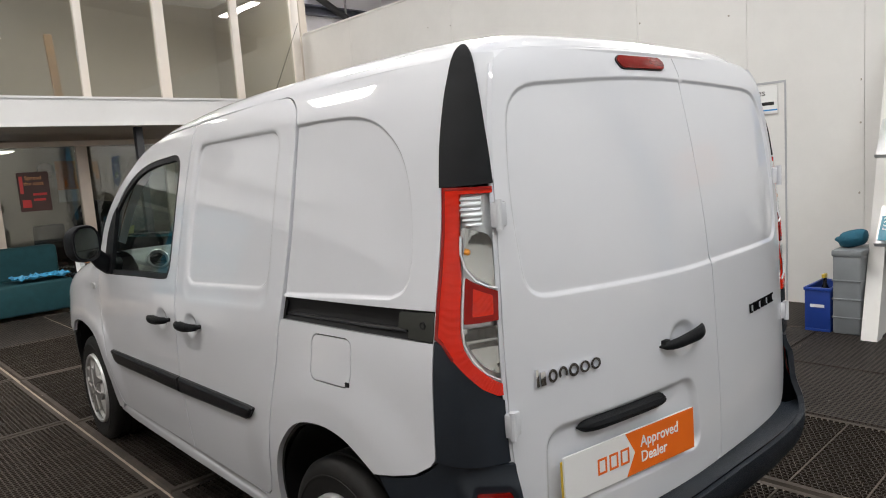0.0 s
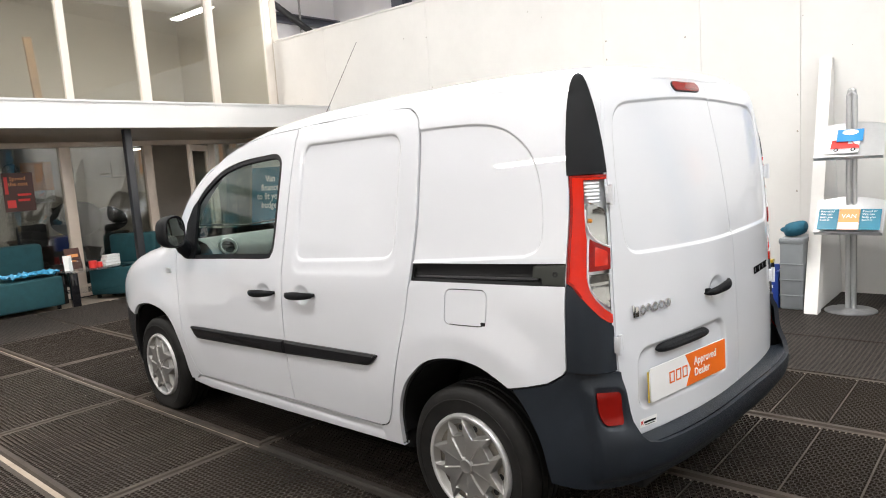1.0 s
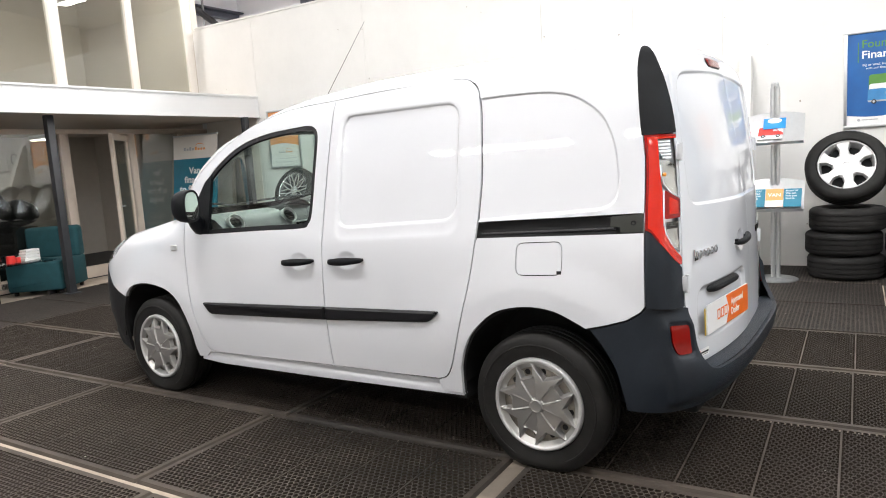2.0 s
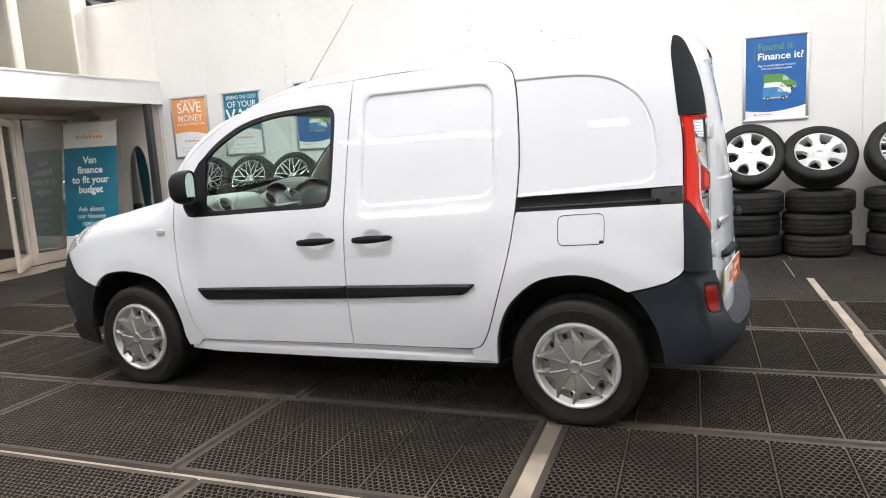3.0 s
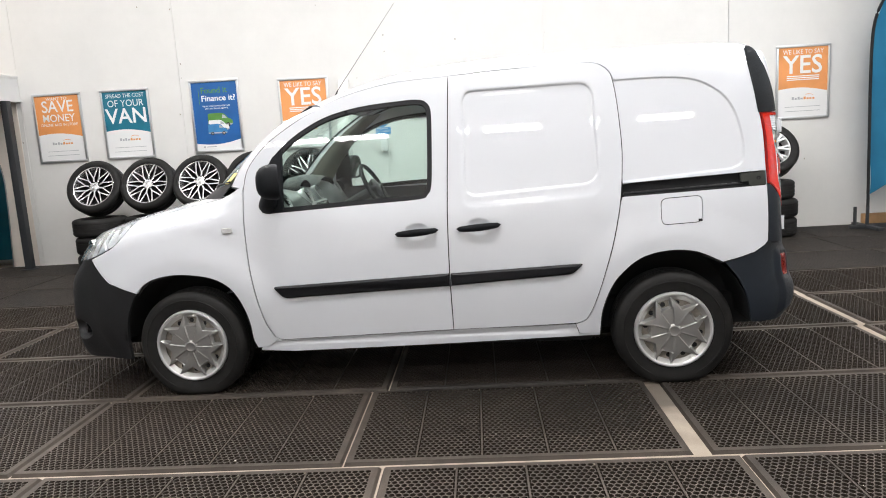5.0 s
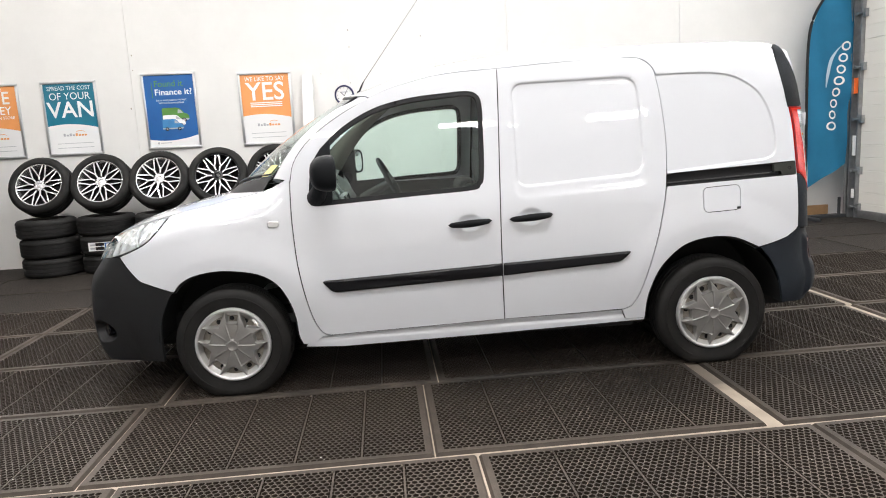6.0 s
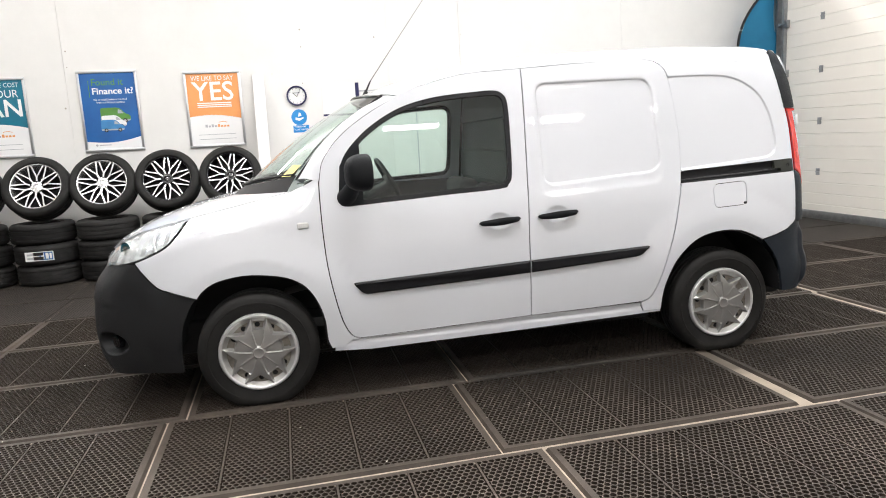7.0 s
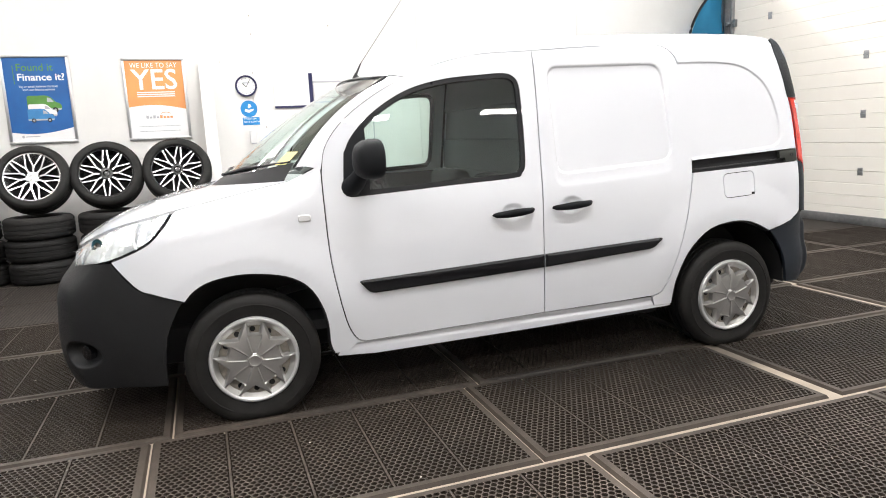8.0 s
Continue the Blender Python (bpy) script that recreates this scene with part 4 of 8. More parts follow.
# aerial
bm = bmesh.new()
lathe(bm, [(0.0, 0.022), (0.008, 0.020), (0.020, 0.010), (0.03, 0.007)], 14, "z", (0.0, 1.962, 1.650))
tube(bm, [(0, 1.962, 1.665), (0.002, 1.945, 1.70), (0.004, 1.927, 1.735)], [0.007, 0.006, 0.004], 8)
tube(bm, [(0.004, 1.927, 1.735), (0.061, 1.530, 2.261)], [0.0022, 0.0012], 6)
part("aerial", bm, M_trim, van, "thin black roof aerial leaning back")


# nose: bumper, grille and headlights
BUMPER_NOSE = smooth([0.15, 0.25, 0.35, 0.5, 0.62, 0.68, 0.74, 0.82], [3.545, 3.60, 3.62, 3.618, 3.606, 3.585, 3.540, 3.475])


def nose_surface(t, z):
    """The front end: it meets the wings at its sides and is squarer and more upright across the bumper."""
    a = (1 - np.abs(t)) * math.pi / 2
    w = HALF(z)
    k = step((0.70 - np.abs(t)) / 0.24)
    tip = NOSE(z) + (BUMPER_NOSE(z) - NOSE(z)) * k
    return np.stack([np.sign(t) * w * np.maximum(np.cos(a), 1e-6) ** (2 / (FN + 0.8 * k)), 2.3 + (tip - 2.3) * np.maximum(np.sin(a), 1e-9) ** (2 / FM), z], 1)


def nose_t(y, z):
    return 1 - math.asin(min(((y - 2.3) / (float(NOSE(z)) - 2.3)) ** (FM / 2), 1.0)) / (math.pi / 2)


left_edge = [(-nose_t(y, z), z) for y, z in curve([(3.270, 0.806), (3.229, 0.752), (3.163, 0.678), (3.104, 0.654), (3.038, 0.630), (2.972, 0.607)], 3)[:-1]] + [(-nose_t(y, z), z) for y, z in curve([(2.972, 0.607), (2.995, 0.585), (3.053, 0.472), (3.073, 0.39), (3.084, 0.304), (3.090, 0.205)], 3)]
fb_outline = left_edge + [(-0.6, 0.198), (-0.45, 0.195), (-0.2, 0.20), (0.2, 0.20), (0.45, 0.195), (0.6, 0.198)] + [(-t, z) for t, z in left_edge[::-1]] + [(0.42, 0.792), (0.35, 0.79), (0.2, 0.785), (-0.2, 0.785), (-0.35, 0.79), (-0.42, 0.792)]


def bumper_press(t, z):
    p = nose_surface(t, z)
    d = np.minimum(np.hypot((t + 0.505) / 0.12, (z - 0.375) / 0.070), np.hypot((t - 0.505) / 0.12, (z - 0.375) / 0.070))
    k = 0.06 * (1 - step((d - 0.55) / 0.45))
    groove = 0.004 * np.exp(-((z - 0.565) / 0.02) ** 2) * (np.abs(t) < 0.6)
    n = np.stack([np.sign(t) * 0.6, np.full_like(t, 0.8), 0 * t], 1)
    return p - n * (k + groove)[:, None]


fbumper = shell("front_bumper", np.array(fb_outline), bumper_press, -1, M_front_bumper, van, h=0.022, rim=0.02, flange=0.0, lines=[(ring((g * 0.505, 0.375), k * 0.12, k * 0.070), True) for g in (-1, 1) for k in (0.3, 0.45, 0.58, 0.7, 0.82, 0.92, 1.02)], label="black grained plastic front bumper")
for s in (-1, 1):
    bm = bmesh.new()
    c = nose_surface(np.array([s * 0.505]), np.array([0.375]))[0]
    lathe(bm, [(0.0, 0.001), (0.004, 0.025), (0.0, 0.036), (-0.03, 0.037)], 24, "y")
    bmesh.ops.transform(bm, matrix=Matrix.Translation(Vector(c) - Vector((s * 0.024, 0.030, 0))) @ pose(0, 0, 0, 0, 0, -s * 42), verts=bm.verts)
    part("fog_light", bm, M_gloss, fbumper, "dark round fog light blank")
# grille strip under the bonnet
bm = bmesh.new()
rows = []
for t in np.linspace(-0.27, 0.27, 19):
    a, b = nose_surface(np.array([t]), np.array([0.772]))[0] - np.array([0, 0.035, 0]), nose_surface(np.array([t]), np.array([0.835]))[0] - np.array([0, 0.07, 0])
    rows.append([bm.verts.new(a), bm.verts.new(b)])
for u, v in zip(rows, rows[1:]):
    bm.faces.new((u[0], u[1], v[1], v[0]))
part("grille", bm, M_gloss, van)

lamp_top = [(y, float(WING_TOP(y)) - 0.004) for y in (3.47, 3.41, 3.34, 3.25, 3.14, 3.04)]
LAMP = np.concatenate([curve([(2.995, 1.008), (3.041, 0.945), (3.101, 0.884), (3.181, 0.844), (3.268, 0.812), (3.345, 0.793), (3.45, 0.778)], 4), lamp_top])
for s in (-1, 1):
    out = 1 if s > 0 else -1
    lamp = shell("headlight", LAMP, side_surface(s, None, 0.001), out, M_lampglass, van, h=0.02, rim=0.012, flange=0.0, gap=0.003, gap_mat=M_trim, label="clear headlight with chromed reflectors")
    shell("reflector_bowl", offset(LAMP, -0.006), side_surface(s, lambda q: 0.018 + 0.014 * np.abs(((q[:, 0] + 0.35 * q[:, 1]) / 0.052) % 1 - 0.5) + 0.008 * np.abs((q[:, 1] / 0.07) % 1 - 0.5)), out, M_facets, lamp, h=0.007, rim=0.0, gap=0.0)
    bm = bmesh.new()
    c = side_surface(s)(np.array([3.34]), np.array([0.865]))[0]
    lathe(bm, [(0.0, 0.001), (0.006, 0.02), (0.004, 0.042), (-0.02, 0.046)], 24, "y")
    bmesh.ops.transform(bm, matrix=Matrix.Translation(Vector(c) - Vector((s * 0.016, 0.012, 0))) @ pose(0, 0, 0, 0, 0, -s * 50), verts=bm.verts)
    part("projector", bm, M_chrome, lamp)
    bm = bmesh.new()
    tube(bm, [tuple(p) for p in side_surface(s, None, 0.010)(np.array([3.145, 3.16, 3.165, 3.155]), np.array([0.965, 0.93, 0.895, 0.862]))], 0.007, 6)
    part("lamp_divider", bm, M_hubcap_edge, lamp)



# door mirrors
for s in (-1, 1):
    bm = bmesh.new()
    n, e = 28, 0.74
    oval = [(abs(math.cos(b)) ** e * (1 if math.cos(b) > 0 else -1), abs(math.sin(b)) ** e * (1 if math.sin(b) > 0 else -1)) for b in [2 * math.pi * (j + 0.5) / n for j in range(n)]]
    rows = []
    for fy, k in ((0.078, 0.03), (0.076, 0.35), (0.069, 0.60), (0.052, 0.82), (0.026, 0.95), (-0.004, 1.0), (-0.024, 1.0), (-0.034, 0.985), (-0.038, 0.96), (-0.034, 0.88), (-0.029, 0.84), (-0.028, 0.03)):
        rows.append([bm.verts.new((s * (0.990 + 0.079 * k * px), 2.032 + fy, 1.200 + (0.098 if pz > 0 else 0.090) * k * pz)) for px, pz in oval])
    for u, v in zip(rows, rows[1:]):
        for j in range(n):
            bm.faces.new((u[j], u[(j + 1) % n], v[(j + 1) % n], v[j]))
    bm.faces.new(rows[0])
    turn = Matrix.Translation((s * 0.888, 2.080, 0)) @ pose(0, 0, 0, 0, 0, -s * 20) @ Matrix.Translation((-s * 0.922, -1.985, 0))
    bmesh.ops.transform(bm, matrix=turn, verts=bm.verts)
    mirror = part("door_mirror", bm, M_plastic, van, "black plastic door mirror")
    bm = bmesh.new()
    prism(bm, [(0.079 * 0.82 * px - s * 0.004, (0.098 if pz > 0 else 0.090) * 0.84 * pz) for px, pz in oval], 0.0, 0.0015, lambda u, v, d: (s * 0.990 + u, 2.0015 - d, 1.200 + v))
    bmesh.ops.transform(bm, matrix=turn, verts=bm.verts)
    part("mirror_glass", bm, M_mirror, mirror, "mirror glass")
    bm = bmesh.new()
    tube(bm, [(s * 0.79, 2.185, 1.058), (s * 0.835, 2.175, 1.072), (s * 0.875, 2.155, 1.100), (s * 0.915, 2.13, 1.145)], [0.050, 0.050, 0.044, 0.036], 16)
    part("mirror_arm", bm, M_plastic, mirror)

# rear doors
BACK_MID = smooth([0.3, 0.45, 0.6, 0.9, 1.2, 1.4, 1.6, 1.7, 1.76, 1.8], [-0.688, -0.692, -0.695, -0.687, -0.668, -0.640, -0.602, -0.578, -0.552, -0.53])
BACK_BOW = smooth([0.4, 1.0, 1.6, 1.8], [0.2, 0.2, 0.13, 0.11])
EDGE_X = smooth([0.40, 0.50, 0.571, 0.734, 0.925, 1.114, 1.281, 1.446, 1.611, 1.70, 1.75], [0.66, 0.675, 0.688, 0.700, 0.702, 0.700, 0.693, 0.682, 0.655, 0.628, 0.60])
SPLIT = 0.150
BACK_PRESS = rounded([(-0.605, 1.655), (-0.16, 1.683), (0.16, 1.683), (0.605, 1.655), (0.648, 1.40), (0.628, 1.120), (0.0, 1.112), (-0.628, 1.130), (-0.648, 1.40)], [0.10, 0.2, 0.2, 0.10, 0.2, 0.07, 0.2, 0.07, 0.2], 6)
PLATE_PRESS = rounded([(-0.615, 0.565), (-0.605, 0.790), (-0.005, 0.795), (0.02, 0.565)], [0.05, 0.07, 0.07, 0.05], 10)


def back_y(x, z):
    return BACK_MID(z) + BACK_BOW(z) * x * x


def back_surface(x, z, sink=0.0):
    q = np.stack([x, z], 1)
    d = 0.008 * step(depth_in(BACK_PRESS, q) / 0.014 + 0.4) + 0.016 * step(depth_in(PLATE_PRESS, q) / 0.028 + 0.2)
    r = np.hypot((x + 0.055) / 0.075, (z - 0.918) / 0.055)
    d = d + 0.012 * (1 - step((r - 0.45) / 0.55))
    return np.stack([x, back_y(x, z) + d + sink, z], 1)


ez = np.linspace(0.53, 1.70, 30)
lside = [(-float(EDGE_X(z)), z) for z in ez]
top_z = 1.764
bot = [(-0.655, 0.497), (-0.615, 0.482)]
ld_outline = np.array([(SPLIT - 0.001, 0.476), (SPLIT - 0.001, top_z)] + [(x, top_z - 0.03 * abs(x) ** 3 / 0.2) for x in np.linspace(0.1, -0.57, 10)] + lside[::-1] + bot + [(-0.3, 0.478)])
rd_outline = np.array([(SPLIT + 0.001, top_z), (SPLIT + 0.001, 0.476), (0.4, 0.478), (0.615, 0.482), (0.655, 0.497)] + [(-x, z) for x, z in lside] + [(-x, top_z - 0.03 * abs(x) ** 3 / 0.2) for x in np.linspace(-0.57, -0.2, 8)])
back_lines = [(offset(BACK_PRESS, k), True) for k in (-0.013, -0.009, -0.005, -0.001, 0.003, 0.007)]
ldoor = shell("rear_door", ld_outline, back_surface, 1, M_paint, van, h=0.021, lines=back_lines + [(offset(PLATE_PRESS, k), True) for k in (-0.026, -0.020, -0.015, -0.010, -0.005, 0.0, 0.006)] + [(ring((-0.055, 0.918), k * 0.075, k * 0.055), True) for k in (0.3, 0.45, 0.6, 0.75, 0.9, 1.0)], gap=0.0002, rim=0.004, gap_mat=M_paint, label="wide white rear door")
rdoor = shell("rear_door", rd_outline, back_surface, 1, M_paint, van, h=0.03, lines=back_lines, gap=0.0002, rim=0.004, gap_mat=M_paint, label="narrow white rear door")


def on_back(x, z, lift=0.0):
    """A frame on the back: x to the right seen from behind, y up, z outwards."""
    p = back_surface(np.array([x]), np.array([z]))[0]
    ang = math.degrees(math.atan(2 * float(BACK_BOW(z)) * x))
    tilt = math.degrees(math.atan((float(back_y(x, z + 0.02)) - float(back_y(x, z - 0.02))) / 0.04))
    return Matrix.Translation(Vector(p)) @ pose(0, 0, 0, 0, 0, ang) @ pose(0, 0, 0, 90 - tilt, 0, 0) @ Matrix.Translation((0, 0, lift))


def tiles(name, polys, depth, material, parent, m, label="", bevel=0.0):
    """Flat raised shapes in the plane of m."""
    bm = bmesh.new()
    for poly in polys:
        prism(bm, poly, 0.0, depth, lambda u, v, d: (u, v, d), bevel)
    bmesh.ops.transform(bm, matrix=m, verts=bm.verts)
    return part(name, bm, material, parent, label)


def rect(x0, x1, y0, y1):
    return np.array([(x0, y0), (x1, y0), (x1, y1), (x0, y1)], float)


# lock handle on the wide door
hm = on_back(-0.060, 0.920)
bm = bmesh.new()
rows = []
for i in range(15):
    t = i / 14 * 2 - 1
    k = max(1 - abs(t) ** 6, 0) ** 0.5
    h = (0.017 + 0.005 * t) * k + 0.001
    rows.append([bm.verts.new((0.115 * t, 0.006 * t + h * math.sin(a), 0.030 * (1 - abs(t) ** 4) + 0.008 + 0.013 * k * math.cos(a))) for a in [2 * math.pi * j / 10 for j in range(10)]])
for u, v in zip(rows, rows[1:]):
    for j in range(10):
        bm.faces.new((u[j], u[(j + 1) % 10], v[(j + 1) % 10], v[j]))
bm.faces.new(rows[0])
bm.faces.new(rows[-1])
for x in (-0.09, 0.09):
    box(bm, x - 0.014, x + 0.014, -0.011, 0.011, -0.02, 0.024, 0.003)
bmesh.ops.transform(bm, matrix=hm, verts=bm.verts)
part("door_handle", bm, M_plastic, ldoor, "black rear door handle")
# plate light bar
hm = on_back(-0.325, 0.765, -0.010)
bm = bmesh.new()
rows = []
for i in range(17):
    t = i / 16 * 2 - 1
    k = max(1 - abs(t) ** 5, 0) ** 0.5
    rows.append([bm.verts.new((0.178 * t, 0.021 * k * math.sin(a) + 0.001 * math.sin(a), 0.008 + 0.036 * k * (1 if math.cos(a) > 0 else 0.3) * math.cos(a))) for a in [2 * math.pi * j / 12 for j in range(12)]])
for u, v in zip(rows, rows[1:]):
    for j in range(12):
        bm.faces.new((u[j], u[(j + 1) % 12], v[(j + 1) % 12], v[j]))
bm.faces.new(rows[0])
bm.faces.new(rows[-1])
bmesh.ops.transform(bm, matrix=hm, verts=bm.verts)
part("plate_light_bar", bm, M_plastic, ldoor, "black plate light bar")
# dealer's plate
pm = on_back(-0.315, 0.650, 0.016)
plate = tiles("plate_panel", [rounded(rect(-0.262, 0.262, -0.062, 0.062), 0.008, 3)], 0.006, M_white_print, ldoor, pm, "white and orange dealer card on the rear door")
pm2 = pm @ Matrix.Translation((0, 0, 0.0062))
tiles("orange_field", [np.array([(-0.032, -0.061), (0.261, -0.061), (0.261, 0.061), (-0.032, 0.061), (0.004, 0.0)])], 0.0008, M_orange, plate, pm2)
text("lettering", "Approved\nDealer", 0.044, M_white_print, plate, pm2 @ Matrix.Translation((0.026, 0.000, 0.001)), "LEFT", bold=0.0006, squeeze=0.92)
# the club's mark as plain bent bars
mk = []
for k, x in enumerate((-0.142, -0.098, -0.054)):
    mk += [rect(x, x + 0.006, -0.022, 0.022), rect(x + 0.006, x + 0.034, 0.016, 0.022), rect(x + 0.006, x + 0.034, -0.022, -0.016), rect(x + 0.028, x + 0.034, -0.016, 0.016)]
tiles("club_mark", mk, 0.0008, M_orange, plate, pm2)
tiles("plate_edge", [rect(-0.266, -0.258, -0.062, 0.050)], 0.003, M_yellow, plate, pm @ Matrix.Translation((0, 0, -0.004)))
# model badge: rounded chrome bars
bmk = on_back(-0.520, 0.927, 0.001)
polys = []
x = -0.108
for w in (0.034, 0.030, 0.030, 0.034, 0.034, 0.034):
    polys.append((x, w))
    x += w + 0.003
bm = bmesh.new()
for i, (x, w) in enumerate(polys):
    h = 0.019 if i else 0.024
    if i == 0:
        prism(bm, rect(x, x + 0.009, -0.019, 0.026), 0, 0.006, lambda u, v, d: (u, v, d), 0.0015)
        prism(bm, rect(x + 0.014, x + 0.030, -0.019, 0.017), 0, 0.006, lambda u, v, d: (u, v, d), 0.0015)
    else:
        n = 18
        o = [(x + w / 2 + w / 2 * math.cos(2 * math.pi * j / n), h * 0.92 * math.sin(2 * math.pi * j / n) * (0.9 if i in (4, 5) else 1)) for j in range(n)]
        q = [(x + w / 2 + (w / 2 - 0.008) * math.cos(2 * math.pi * j / n), (h - 0.009) * math.sin(2 * math.pi * j / n)) for j in range(n)]
        vo = [[bm.verts.new((*p, d)) for p in o] for d in (0, 0.006)]
        vi = [[bm.verts.new((*p, d)) for p in q] for d in (0, 0.006)]
        cut = range(n) if i != 2 else [j for j in range(n) if not 11 <= j <= 15]
        for j in cut:
            k = (j + 1) % n
            bm.faces.new((vo[1][j], vo[1][k], vi[1][k], vi[1][j]))
            bm.faces.new((vo[0][j], vo[0][k], vo[1][k], vo[1][j]))
            bm.faces.new((vi[0][j], vi[0][k], vi[1][k], vi[1][j]))
bmesh.ops.transform(bm, matrix=bmk @ pose(0, 0, 0, 0, 0, 1.5), verts=bm.verts)
part("model_badge", bm, M_chrome, ldoor, "chrome badge of rounded shapes")
# maker's badge as plain dark bars
bmk = on_back(0.455, 0.915, 0.001)
polys = []
x = -0.10
for i in range(7):
    polys += [rect(x, x + 0.006, -0.016, 0.016), rect(x + 0.006, x + 0.019, 0.010, 0.016)] + ([rect(x + 0.013, x + 0.019, -0.016, 0.010)] if i % 2 else [rect(x + 0.006, x + 0.016, -0.016, -0.010)])
    x += 0.0285
tiles("maker_badge", polys, 0.004, M_gloss, rdoor, bmk, "dark badge of plain bars")
# sticker
sm = on_back(-0.610, 0.515, 0.0006)
stk = tiles("sticker", [rect(-0.002, 0.088, -0.016, 0.016)], 0.0004, M_white_print, ldoor, sm, "small dealer sticker with dark bars")
tiles("sticker_print", [rect(0.018, 0.082, -0.004, 0.004), rect(0.024, 0.076, -0.011, -0.008)], 0.0004, M_gloss, stk, sm @ Matrix.Translation((0, 0, 0.0005)))
tiles("sticker_mark", [np.array([(0.0, -0.01), (0.008, -0.002), (0.016, -0.01), (0.012, 0.002), (0.016, 0.012), (0.008, 0.005), (0.0, 0.012), (0.004, 0.002)])], 0.0004, M_p_red, stk, sm @ Matrix.Translation((0, 0, 0.0005)))
# third brake light
bl = on_back(-0.040, 1.727, -0.004)
brake = tiles("brake_light", [rounded([(-0.124, 0.004), (-0.108, -0.020), (0.098, -0.020), (0.120, -0.004), (0.106, 0.019), (-0.108, 0.019)], 0.014, 5)], 0.010, M_red_dark, ldoor, bl, "high red brake light", 0.003)
tiles("brake_light_rim", [rounded([(-0.127, 0.004), (-0.110, -0.0225), (0.100, -0.0225), (0.123, -0.004), (0.108, 0.0215), (-0.110, 0.0215)], 0.014, 5)], 0.007, M_trim, brake, bl)


# rear corners: pillar covers, tail lights and the black lower pieces
SIDE_Y = smooth([0.70, 0.87, 1.12, 1.315, 1.455, 1.60, 1.70, 1.77], [-0.480, -0.481, -0.477, -0.474, -0.456, -0.437, -0.425, -0.420])


def corner(s, sink=0.0):
    def f(t, z):
        ay = SIDE_Y(z)
        ax = half_width(ay, z, False)
        bx = EDGE_X(z) + 0.004
        by = back_y(bx, z)
        k = 0.40 * step((z - 1.40) / 0.22)
        cx, cy = (ax - 0.012) * (1 - k) + (ax + bx) / 2 * k, (by + 0.012) * (1 - k) + (ay + by) / 2 * k
        p = np.stack([(1 - t) ** 2 * ax + 2 * t * (1 - t) * cx + t * t * bx, (1 - t) ** 2 * ay + 2 * t * (1 - t) * cy + t * t * by], 1)
        m = np.stack([ax * 0 + 0.35, ay * 0 + 0.1], 1)
        d = np.stack([0.5 + 0 * t, -0.5 - 0 * t], 1)
        return np.stack([s * (p[:, 0] - d[:, 0] * sink), p[:, 1] - d[:, 1] * sink, z], 1)
    return f


